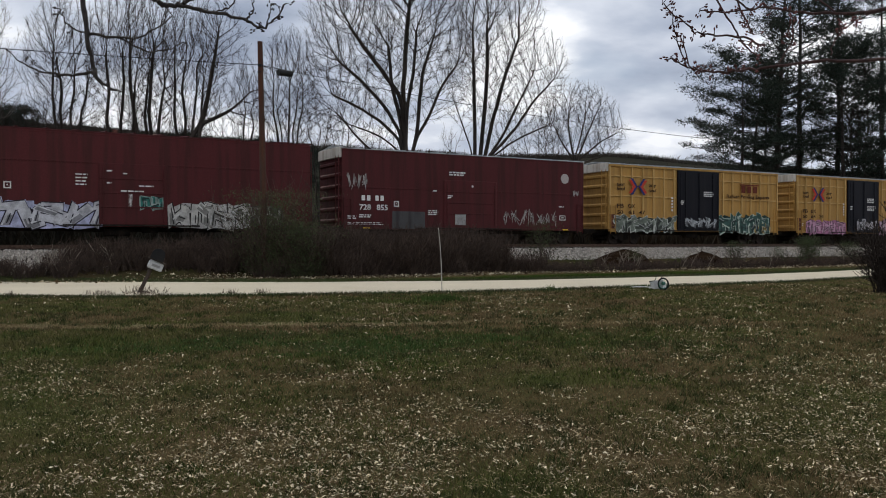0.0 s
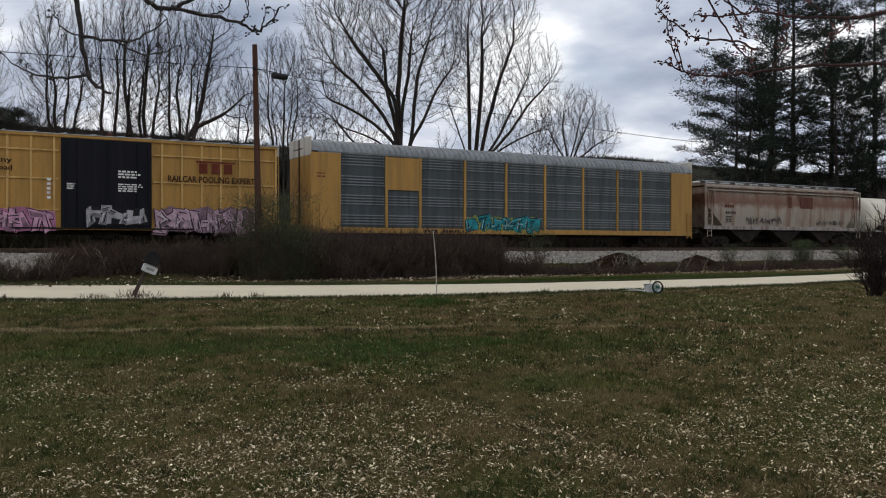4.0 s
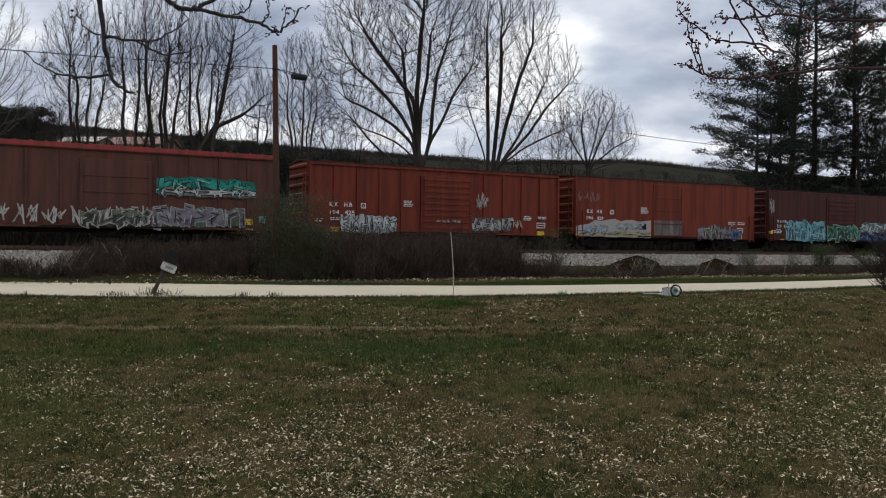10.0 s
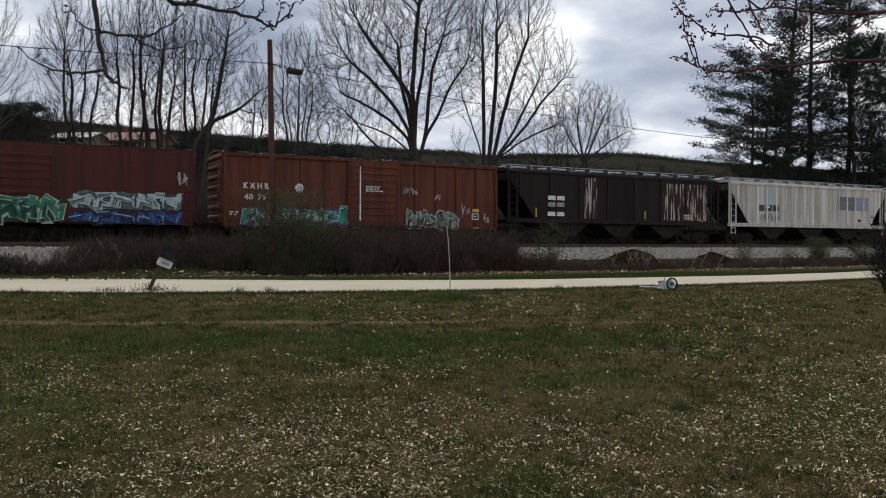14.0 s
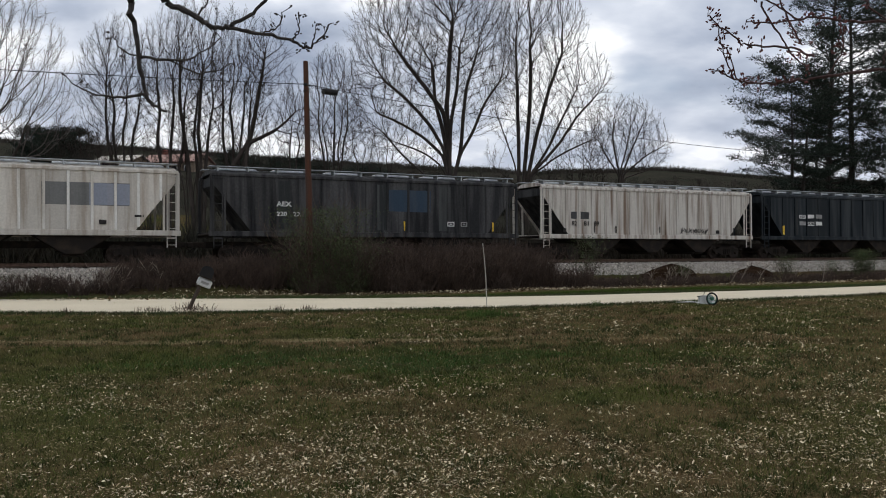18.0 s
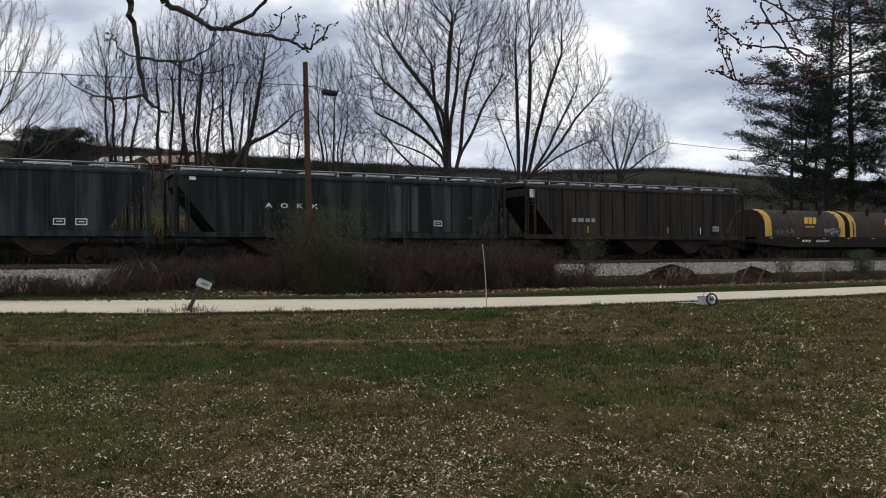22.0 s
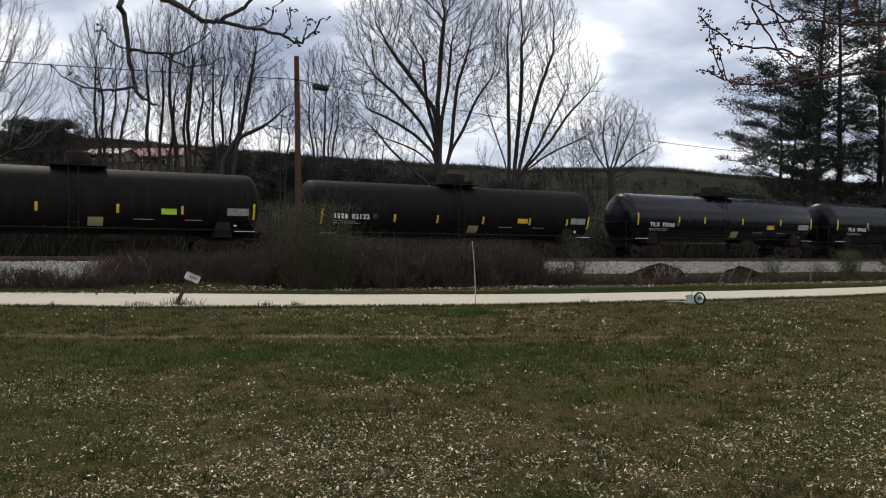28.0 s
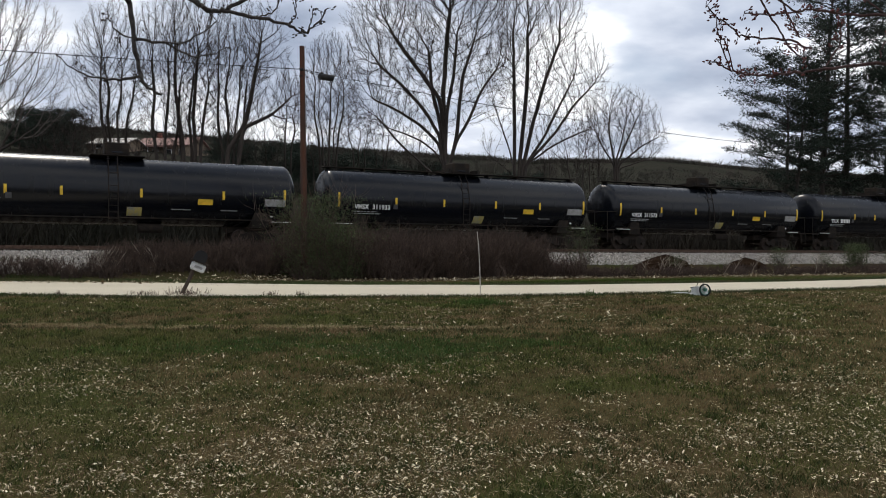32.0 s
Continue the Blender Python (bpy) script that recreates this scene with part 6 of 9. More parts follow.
def grow(bs, p, d, length, r, lvl, rnd, cfg):
    """One limb and all that branches from it; bs holds a mesh for the trunk and one for the crown."""
    top, kids, fork, rise, wave, least = cfg
    n = (6, 7, 5, 3, 2, 2)[min(lvl, 5)]
    sides = (8, 6, 5, 4, 3, 3)[min(lvl, 5)]
    pts, rad = [p.copy()], [r]
    end = max(least, r * (0.55 if lvl < 2 else 0.35))
    for i in range(n):
        d = (d + Vector((rnd.gauss(0, wave), rnd.gauss(0, wave), rnd.gauss(0, wave) + rise * (0.35 if lvl else 0)))).normalized()
        p = p + d * length / n
        pts.append(p.copy())
        rad.append(r + (end - r) * (i + 1) / n)
    bs[0 if lvl == 0 else 1].path(pts, rad, sides, caps=lvl == 0)
    if lvl >= top:
        return
    k = kids[min(lvl, len(kids) - 1)]
    for i in range(k):
        f = rnd.uniform(0.3 if lvl else 0.38, 1.0) if i else 1.0
        j = min(n - 1, int(f * n))
        q = pts[j].lerp(pts[j + 1], f * n - j) if f < 1 else pts[-1]
        rr = max(least, (rad[j] if f < 1 else rad[-1]) * (rnd.uniform(0.34, 0.58) if lvl < 2 else rnd.uniform(0.4, 0.65)))
        base = (pts[j + 1] - pts[j]).normalized()
        a = rnd.uniform(0.4, 1.0) * fork * (0.45 if f == 1.0 else 1)
        grow(bs, q, turned(base, a, rnd), length * rnd.uniform(0.5, 0.78) * (1.15 - 0.45 * f), rr, lvl + 1, rnd, cfg)


def skeleton(stems, hull, n, rg, step, kill, up, sway, acute):
    """Limbs that grow towards free places inside a crown: nodes, each with its parent."""
    pos, par = [], []
    for line in stems:
        last = -1
        pts = [np.array(p, float) for p in line]
        for a, b in zip(pts, pts[1:]):
            k = max(1, int(np.linalg.norm(b - a) / step))
            for i in range(0 if last < 0 else 1, k + 1):
                wob = rg.normal(0, 0.03, 3) if 0 < i < k else 0
                pos.append(a + (b - a) * i / k + wob)
                par.append(last)
                last = len(pos) - 1
    size = np.array([a[3] * a[4] * a[5] for a in hull])
    pick = rg.choice(len(hull), n, p=size / size.sum())
    h = np.array(hull, float)[pick]
    d = rg.normal(0, 1, (n, 3))
    d *= (rg.random(n) ** (1 / 2.6) / np.linalg.norm(d, axis=1))[:, None]
    goal = h[:, :3] + d * h[:, 3:]
    P = np.zeros((60000, 3))
    P[:len(pos)] = pos
    H = np.zeros((60000, 3))       # heading of each node
    H[:len(pos), 2] = 0.5
    count, new_from = len(pos), 0
    best, near = np.full(n, 1e9), np.zeros(n, int)
    live = np.ones(n, bool)
    kids = np.zeros(60000, int)
    for _ in range(260):
        fresh = P[new_from:count]
        idx = np.flatnonzero(live)
        if not len(fresh) or not len(idx):
            break
        for c in range(0, len(fresh), 400):
            way = goal[idx][:, None] - fresh[None, c:c + 400]
            dist = 1.5 * np.linalg.norm(way, axis=2) - acute * way[:, :, 2]      # a branch leaves its limb at an angle, upwards
            j = dist.argmin(1)
            m = dist[np.arange(len(idx)), j]
            hit = m < best[idx]
            best[idx[hit]], near[idx[hit]] = m[hit], new_from + c + j[hit]
        live &= np.linalg.norm(goal - P[near], axis=1) > kill
        idx = np.flatnonzero(live)
        if not len(idx):
            break
        v = goal[idx] - P[near[idx]]
        v /= np.linalg.norm(v, axis=1)[:, None]
        s = np.zeros((count, 3))
        np.add.at(s, near[idx], v)
        grow_at = np.flatnonzero((np.abs(s).sum(1) > 0) & (kids[:count] < 3))
        if not len(grow_at) or count + len(grow_at) > 59000:
            break
        d = s[grow_at] / (np.linalg.norm(s[grow_at], axis=1)[:, None] + 1e-6) + 0.45 * H[grow_at] + rg.normal(0, sway, (len(grow_at), 3)) + (0, 0, up)
        d /= np.linalg.norm(d, axis=1)[:, None]
        kids[grow_at] += 1
        P[count:count + len(grow_at)] = P[grow_at] + d * step
        H[count:count + len(grow_at)] = d
        par += list(grow_at)
        new_from, count = count, count + len(grow_at)
    return P[:count], np.array(par)


def limb_mesh(name, p0, p1, r0, r1, d0, d1, sides, mat, root):
    """Tapered tubes from many pairs of ends."""
    ring = np.linspace(0, 2 * math.pi, sides, endpoint=False)
    c, w = np.cos(ring)[None, :, None], np.sin(ring)[None, :, None]
    out = []
    for p, r, d in ((p0, r0, d0), (p1, r1, d1)):
        s = np.cross(d, (0.31, 0.94, 0.12))
        s /= np.linalg.norm(s, axis=1)[:, None] + 1e-9
        t = np.cross(d, s)
        out.append(p[:, None] + (s[:, None] * c + t[:, None] * w) * r[:, None, None])
    n = len(p0)
    v = np.concatenate(out, 1).reshape(-1, 3)
    k = np.arange(sides)
    quad = np.stack([k, (k + 1) % sides, (k + 1) % sides + sides, k + sides], 1)
    f = (np.arange(n)[:, None, None] * 2 * sides + quad[None]).reshape(-1, 4)
    ob = bulk(name, v, f, mat, root)
    ob.data.polygons.foreach_set("use_smooth", [True] * len(ob.data.polygons))
    return ob


def bare_tree(label, x, y, r, seed, stems, hull, n, up=0.12, step=0.3, kill=0.5, sway=0.3, acute=0.6, tip=0.0092, twigs=3, twig=(0.25, 0.65), mat=None):
    """A leafless tree whose limbs fill a crown of rounded lobes; stems and lobes in world places."""
    rg = np.random.default_rng(seed)
    root = new("bare_tree")
    base = np.array((x, y, ground_height(x, y) - 0.2))
    root.matrix_basis = pose(*base)
    lines = [[np.array(p) - base for p in [(x + 0.12 * (i % 4), y, base[2])] + list(s)] for i, s in enumerate(stems)]
    P, par = skeleton(lines, [tuple(np.array(h[:3]) - base) + tuple(h[3:]) for h in hull], n, rg, step, kill, up, sway, acute)
    k = len(P)
    tips = np.zeros(k)
    leaf = np.ones(k, bool)
    leaf[par[par >= 0]] = False
    tips[leaf] = 1
    for i in range(k - 1, -1, -1):
        if par[i] >= 0:
            tips[par[i]] += tips[i]
    main = np.full(k, -1)
    for i in range(k):
        j = par[i]
        if j >= 0 and (main[j] < 0 or tips[i] > tips[main[j]]):
            main[j] = i
    for _ in range(2):       # straighten the zigzag
        on = np.flatnonzero((par >= 0) & (main >= 0))
        Q = P.copy()
        Q[on] = 0.5 * P[on] + 0.25 * (P[par[on]] + P[main[on]])
        P = Q
    R = tip * tips ** (math.log(r / tip) / math.log(max(2.0, tips[par < 0].sum())))
    R[par < 0] *= 1.15
    seg = np.flatnonzero(par >= 0)
    pa = par[seg]
    D = np.zeros((k, 3))
    D[seg] = P[seg] - P[pa]
    D[par < 0] = (0, 0, 1)
    D /= np.linalg.norm(D, axis=1)[:, None] + 1e-9
    leads = main[pa] == seg
    r0 = np.where(leads, R[pa], np.minimum(R[pa], R[seg] * 1.25))
    d0 = np.where(leads[:, None], D[pa], D[seg])
    big = r0 > 0.05
    for name, on, sides, m in (("trunk", big, 7, BARK), ("crown", ~big, 3, mat or TWIG)):
        a = seg[on]
        ob = limb_mesh(name, P[par[a]], P[a], r0[on], R[a], d0[on], D[a], sides, m, root)
        if name == "crown":
            tagged(ob, "bare leafless branches", kind="stuff")
    fine = np.flatnonzero((R < tip * 2.4) & (par >= 0))
    a = np.repeat(fine, twigs)
    d = D[a] + rg.normal(0, 0.5, (len(a), 3)) + (0, 0, up)
    d /= np.linalg.norm(d, axis=1)[:, None]
    e = P[a] + d * rg.uniform(*twig, (len(a), 1))
    ob = limb_mesh("twig_haze", P[a], e, np.full(len(a), tip * 0.75), np.full(len(a), tip * 0.35), d, d, 3, mat or TWIG, root)
    tagged(ob, "fine bare twigs", kind="stuff")
    return tagged(root, label, "tree", "trees behind the track")


def upright_tree(label, x, y, r, seed, count, cx, cz, rx, rz, n, lobes=(), **more):
    """Several stems that rise side by side into one tall crown."""
    rnd = random.Random(seed)
    stems = []
    for i in range(count):
        a = (i + 0.5) / count * 2 - 1
        tx, ty = cx + a * rx * 0.62 + rnd.uniform(-0.2, 0.2), y + rnd.uniform(-1, 1)
        z0 = cz - rz * 0.9
        jog = lambda: rnd.uniform(-0.28, 0.28)
        stems.append([(x + (tx - x) * 0.35 + 0.25 * a, y + 0.3 * (ty - y), z0), (x + (tx - x) * 0.5 + 0.2 * a + jog(), y + 0.5 * (ty - y), cz - 0.6 * rz), (x + (tx - x) * 0.7 + 0.15 * a + jog(), y + 0.7 * (ty - y), cz - 0.25 * rz), (x + (tx - x) * 0.85, ty, cz + rz * rnd.uniform(-0.1, 0.25))])
    return bare_tree(label, x, y, r, seed, stems, [(cx, y, cz, rx, rx * 0.9, rz)] + list(lobes), n, **more)


def make_trees():
    bare_tree("large bare spreading tree with long low limbs", -2.9, 60, 0.42, 11,
              [[(-2.9, 60, 7), (-3.0, 60, 10), (-3.1, 60.1, 12.4), (-2.9, 60, 16), (-2.6, 60, 19)],
               [(-2.6, 60, 7.2), (-2.1, 60.2, 9.5), (-2.0, 60.4, 11.4), (-1.7, 60.6, 14), (-0.9, 60.8, 16.4)],
               [(-2.6, 60.1, 7.2), (-2.1, 60.1, 9.2), (-1.2, 59.8, 10.6), (-0.45, 59.6, 12.5), (0.9, 59.4, 14.4)],
               [(-3.0, 60, 7.4), (-3.35, 60, 9.5), (-4.45, 59.6, 11.3), (-5.9, 59.3, 12.9), (-7.7, 59, 14.4)],
               [(-3.0, 59.9, 7.4), (-3.4, 60.1, 9.0), (-5.0, 60.5, 10.5), (-6.6, 60.8, 11.5), (-8.4, 61, 12.3)],
               [(-3.0, 60.0, 7.2), (-3.5, 59.8, 8.2), (-4.6, 59.0, 9.0), (-7.0, 58.5, 9.9)],
               [(-3.6, 60.2, 6.6), (-4.8, 60.4, 7.6), (-6.6, 60.6, 9.3), (-8.0, 60.8, 11)],
               [(-2.95, 60, 8.4), (-3.35, 60.6, 10.4), (-4.0, 61, 13.2), (-4.2, 61.2, 16)],
               [(-3.0, 60, 10), (-3.3, 59.5, 12), (-5.2, 58.8, 14.5), (-6.6, 58.4, 16.4)],
               [(-2.9, 59.9, 9), (-2.8, 59.6, 11.3), (-2.3, 59, 13.6), (-2.1, 58.6, 16.5)]],
              [(-4.0, 60, 17.5, 6.4, 5.5, 7.0), (-8.0, 60, 13.0, 3.2, 3.6, 3.8), (-0.2, 60, 15.6, 2.4, 3.5, 5.4), (-7.0, 60, 17.0, 3.4, 3.5, 3.5), (-4.6, 60, 11.0, 3.6, 3.0, 2.3)], 7400, up=0.04, acute=0.6, sway=0.3, kill=0.42)
    bare_tree("tall bare tree with several upright stems", 2.6, 64, 0.33, 21,
              [[(2.2, 64, 7.3), (2.2, 64, 11), (2.1, 63.8, 14.9), (2.0, 63.8, 18)], [(2.6, 64.1, 7.4), (2.9, 64.3, 11), (3.2, 64.4, 14.9), (3.1, 64.5, 18)],
               [(2.8, 64, 7.5), (3.6, 63.8, 11), (4.5, 63.6, 14.3), (5.5, 63.4, 17)], [(2.9, 64.1, 7.6), (4.5, 64.6, 10), (5.7, 65, 12.5), (6.9, 65.2, 14.9)],
               [(3.0, 63.9, 7.7), (5.3, 63.5, 10.2), (6.5, 63.4, 12.1), (8.4, 63.2, 14.2)], [(3.1, 64, 7.8), (5.3, 64.4, 9.4), (7.2, 64.6, 10.3), (8.4, 64.8, 10.8)],
               [(1.9, 63.8, 7.2), (0.9, 63.4, 7.9), (-0.1, 63, 8.8)], [(2.1, 64.2, 7.8), (1.7, 64.6, 9.4), (0.9, 65, 11.8), (0.4, 65.2, 13)]],
              [(4.0, 64, 18.0, 3.7, 3.4, 7.5), (7.2, 64, 14.6, 2.3, 2.6, 3.6), (6.8, 64, 11.4, 2.4, 2, 1.7), (1.4, 64, 14.6, 1.6, 2, 4.8), (0.4, 63.4, 9.4, 1.0, 1, 1.2), (4.0, 64, 11.6, 2.6, 2.2, 2.8)], 5200, up=0.03, acute=0.7, sway=0.3, kill=0.42)
    bare_tree("small round-crowned bare tree", 11.7, 76, 0.2, 31,
              [[(11.7, 76, 8.8), (11.1, 76, 12.0), (11.2, 76, 14)], [(11.9, 76, 9), (13.3, 76.3, 12.4), (14.1, 76.5, 14)], [(12.0, 76, 9), (14.2, 75.7, 10.8), (15.6, 75.6, 11.5)], [(11.8, 76, 9.4), (12.7, 76, 13)], [(11.6, 76, 9), (10.4, 76.4, 11), (9.8, 76.6, 12.4)], [(12.0, 76, 8.6), (14.8, 76.4, 9.6)]],
              [(12.0, 76, 12.9, 3.7, 3.6, 3.2), (14.2, 76, 11.2, 2.4, 2.5, 2.0)], 2300, step=0.3, kill=0.4)
    upright_tree("crooked bare scrub tree beside larger ones", 9.6, 74, 0.09, 33, 3, 9.4, 10.4, 1.7, 2.6, 480)
    upright_tree("small bare scrub tree beside larger ones", 8.1, 75, 0.1, 32, 3, 8.1, 10.2, 2.6, 2.4, 620)
    upright_tree("low bare scrub tree", 5.4, 73, 0.08, 34, 2, 5.3, 9.4, 1.6, 1.9, 300)
    tall = dict(up=0.1, sway=0.34, acute=0.8, kill=0.42)
    upright_tree("tall slender bare tree with upright stems", -25.3, 56, 0.2, 40, 4, -25.6, 13.3, 3.0, 5.4, 1900, **tall)
    upright_tree("tall bare tree with fine upright twigs", -22.2, 56.5, 0.2, 41, 3, -22.0, 13.4, 2.4, 6.2, 1650, **tall)
    upright_tree("tall bare tree with a thick forked trunk", -20.4, 57, 0.27, 42, 4, -20.2, 14.2, 2.7, 6.4, 2000, **tall)
    upright_tree("tall bare tree with close upright stems", -18.1, 58, 0.2, 43, 4, -17.8, 13.8, 2.5, 6.0, 1750, **tall)
    bare_tree("bare tree leaning over with a crooked trunk", -18.0, 57, 0.22, 61, [[(-17.9, 57, 8), (-16.7, 57, 9.8), (-16.3, 57, 11.4), (-15.6, 57, 15.5)], [(-16.8, 57, 9.6), (-14.8, 57, 10.5), (-13.2, 57, 12)]],
              [(-15.6, 57, 14, 2.0, 2, 4.6), (-13.5, 57, 11, 1.8, 1.6, 2.0)], 1400, up=0.1, kill=0.42)
    upright_tree("slender bare tree near the pole", -15.4, 64, 0.1, 46, 2, -15.2, 12.4, 1.5, 3.2, 420, **tall)
    upright_tree("clump of bare stems beside the pole", -11.8, 62, 0.16, 47, 5, -11.7, 12.8, 2.5, 5.0, 1900, **tall)
    upright_tree("low bare tree behind the spreading tree", -10.6, 70, 0.1, 48, 3, -10.7, 11.2, 2.3, 2.5, 480)
    upright_tree("thin bare tree at the edge of the field", -41.4, 80, 0.12, 49, 3, -41.4, 12.8, 2.8, 3.0, 560)
    upright_tree("thin bare tree at the edge of the field", -37.0, 78, 0.1, 50, 2, -36.8, 12.2, 2.4, 3.0, 420)
    bare_tree("wide bare tree with pale branches", -33.2, 52, 0.32, 62, [[(-33.0, 52, 7), (-32.6, 52, 10)], [(-32.8, 52, 5.5), (-31, 52, 7.5)], [(-33.2, 52, 7), (-34, 52, 9)]],
              [(-32, 52, 14.5, 5.0, 4.5, 5.5), (-29, 52, 11.5, 2.8, 3, 3.6)], 2100, up=0.12, mat=material("pale bare twigs", (0.11, 0.095, 0.085), 0.95, 0, 0.2, 2, (0.08, 0.068, 0.06), bump=0))
    for i, (x, y) in enumerate(((-38.5, 70), (-33.6, 68), (-30.2, 64), (-27.8, 66), (-24.0, 65), (-21.0, 68), (-17.6, 66), (-13.6, 68), (-8.6, 69), (-5.6, 72))):
        upright_tree("low bare scrub tree behind taller ones", x, y, 0.09, 80 + i, 3, x, 9.4 + 0.5 * (i % 3), 2.1, 2.7, 430)
    upright_tree("thin bare tree among dark pines", 38.5, 78, 0.15, 64, 3, 38.5, 13.5, 2.4, 5.5, 700, **tall)


make_trees()


def pine(name, label, x, y, height, r, seed, reach=4.5, start=0.2, limbs=60, stems=1, side=0.0):
    """A pine: trunk, long level limbs that turn up at the end, and flat pads of needles on their twigs."""
    rnd = random.Random(seed)
    rg = np.random.default_rng(seed)
    root = new(name)
    root.matrix_basis = pose(x, y, ground_height(x, y) - 0.2)
    tr, lb = Build(), Build()
    pads = []
    for s in range(stems):
        pts = [Vector((0.35 * s, 0, 0))]
        lean = Vector((rnd.gauss(0, 0.02) + 0.1 * s, rnd.gauss(0, 0.03), 1))
        for i in range(9):
            pts.append(pts[-1] + (lean + Vector((rnd.gauss(0, 0.025), rnd.gauss(0, 0.025), 0))) * height / 9)
        tr.path(pts, [r * (1 - 0.9 * i / 9) for i in range(10)], 8)
        for i in range(limbs):
            f = start + (1 - start) * (i + rnd.random()) / limbs
            j = min(8, int(f * 9))
            p = pts[j].lerp(pts[j + 1], f * 9 - j)
            g = (f - start) / (1 - start)
            a = rnd.uniform(0, 2 * math.pi)
            ln = reach * (0.3 + 0.7 * math.sin(math.pi * min(1, 0.2 + 0.78 * g)) ** 0.8) * rnd.uniform(0.5, 1.1) * (1 - side * math.cos(a))
            d = Vector((math.cos(a), math.sin(a), rnd.uniform(-0.12, 0.22) + 0.3 * g))
            q = [p]
            for k in range(6):
                d = (d + Vector((rnd.gauss(0, 0.13), rnd.gauss(0, 0.13), rnd.gauss(0.03, 0.07)))).normalized()
                q.append(q[-1] + d * ln / 6)
                if k > 0:
                    for _ in range(3):
                        e = (d + Vector((rnd.gauss(0, 0.8), rnd.gauss(0, 0.8), rnd.gauss(0.08, 0.12)))).normalized()
                        t = q[-1] + e * rnd.uniform(0.35, 1.0)
                        lb.path([q[-1], t], [0.022, 0.012], 3, False)
                        pads.append(t)
            lb.path(q, [max(0.016, r * 0.24 * (1 - f * 0.5) * (1 - 0.8 * k / 6)) for k in range(7)], 4, False)
            pads.append(q[-1])
    part("trunk", tr, PINEBARK, root, "", True)
    tagged(part("branchwork", lb, PINEBARK, root), kind="stuff")
    c = np.array([tuple(t) for t in pads])
    wide = rg.uniform(0.7, 1.5, (len(c), 1))
    k = 26
    o = rg.normal(0, 1, (len(c) * k, 3)) * (0.25, 0.25, 0.11) * np.repeat(wide, k, 0)
    c = np.repeat(c, k, 0) + o
    c[:, 2] += 0.1 * rg.random(len(c))
    d = rg.normal(0, 0.6, c.shape) + o * 2.2 + (0, 0, 0.35)
    d /= np.linalg.norm(d, axis=1)[:, None]
    s = np.cross(d, rg.normal(0, 1, c.shape))
    s /= np.linalg.norm(s, axis=1)[:, None]
    ln = rg.uniform(0.16, 0.34, (len(c), 1))
    w = rg.uniform(0.018, 0.05, (len(c), 1))
    v = np.stack([c - s * w, c + s * w, c + d * ln], 1).reshape(-1, 3)
    ob = bulk("foliage", v, np.arange(len(v)).reshape(-1, 3), NEEDLE, root)
    tagged(ob, "dark green needle pads", kind="stuff")
    return tagged(root, label, "pine tree", "pines behind the track")


def make_pines():
    pine("pine_tree", "dark pine with a forked trunk and open crown", 26.9, 76, 16.5, 0.24, 1, 5.2, 0.3, 36, 2, 0.42)
    pine("pine_tree", "tall dark pine with a broad dense crown", 30.7, 79, 30.0, 0.36, 2, 6.6, 0.22, 82, 1, 0.12)
    pine("pine_tree", "tall dark pine with a dense crown", 34.4, 81, 30.5, 0.38, 3, 6.2, 0.18, 72)
    pine("pine_tree", "tall dark pine among other pines", 38.4, 82, 29, 0.34, 4, 5.8, 0.16, 62)
    pine("pine_tree", "dark pine with low limbs", 43.5, 84, 27, 0.32, 5, 5.8, 0.16, 66)
    pine("pine_tree", "dark pine with low limbs", 33.5, 88, 17, 0.26, 6, 5.0, 0.15, 44)
    pine("pine_tree", "shorter dark pine below taller ones", 36.8, 77, 17.5, 0.22, 11, 4.6, 0.2, 56)
    pine("pine_tree", "shorter dark pine below taller ones", 41.5, 79, 19, 0.24, 12, 5.0, 0.18, 64)
    pine("pine_tree", "small dark evergreen at the foot of bare trees", -8.3, 71, 4.6, 0.12, 7, 1.9, 0.05, 40)
    pine("pine_tree", "dark evergreen on the hillside", -59.5, 110, 5.0, 0.2, 8, 3.0, 0.05, 44)
    pine("pine_tree", "dark evergreen on the hillside", -56.0, 109, 5.2, 0.2, 18, 2.8, 0.05, 44)
    for i, (x, y, t) in enumerate(((-29.5, 100, 5.0), (-26.0, 103, 5.6), (-22.5, 101, 5.2), (-18.5, 104, 4.6), (-10.5, 98, 4.4), (-33.5, 106, 5.4), (-24.4, 107, 5.6), (-20.5, 106, 5.0), (-15.6, 108, 5.2), (-13.0, 106, 4.4), (-7.5, 108, 4.2), (-4.0, 106, 3.8), (3.0, 110, 3.6), (6.5, 112, 3.4))):
        pine("pine_tree", "dark evergreen on the hillside", x, y, t, 0.16, 90 + i, 2.4, 0.05, 24)
    pine("pine_tree", "dark evergreen on the hillside", -64, 113, 5.0, 0.2, 9, 2.8, 0.05, 44)


make_pines()


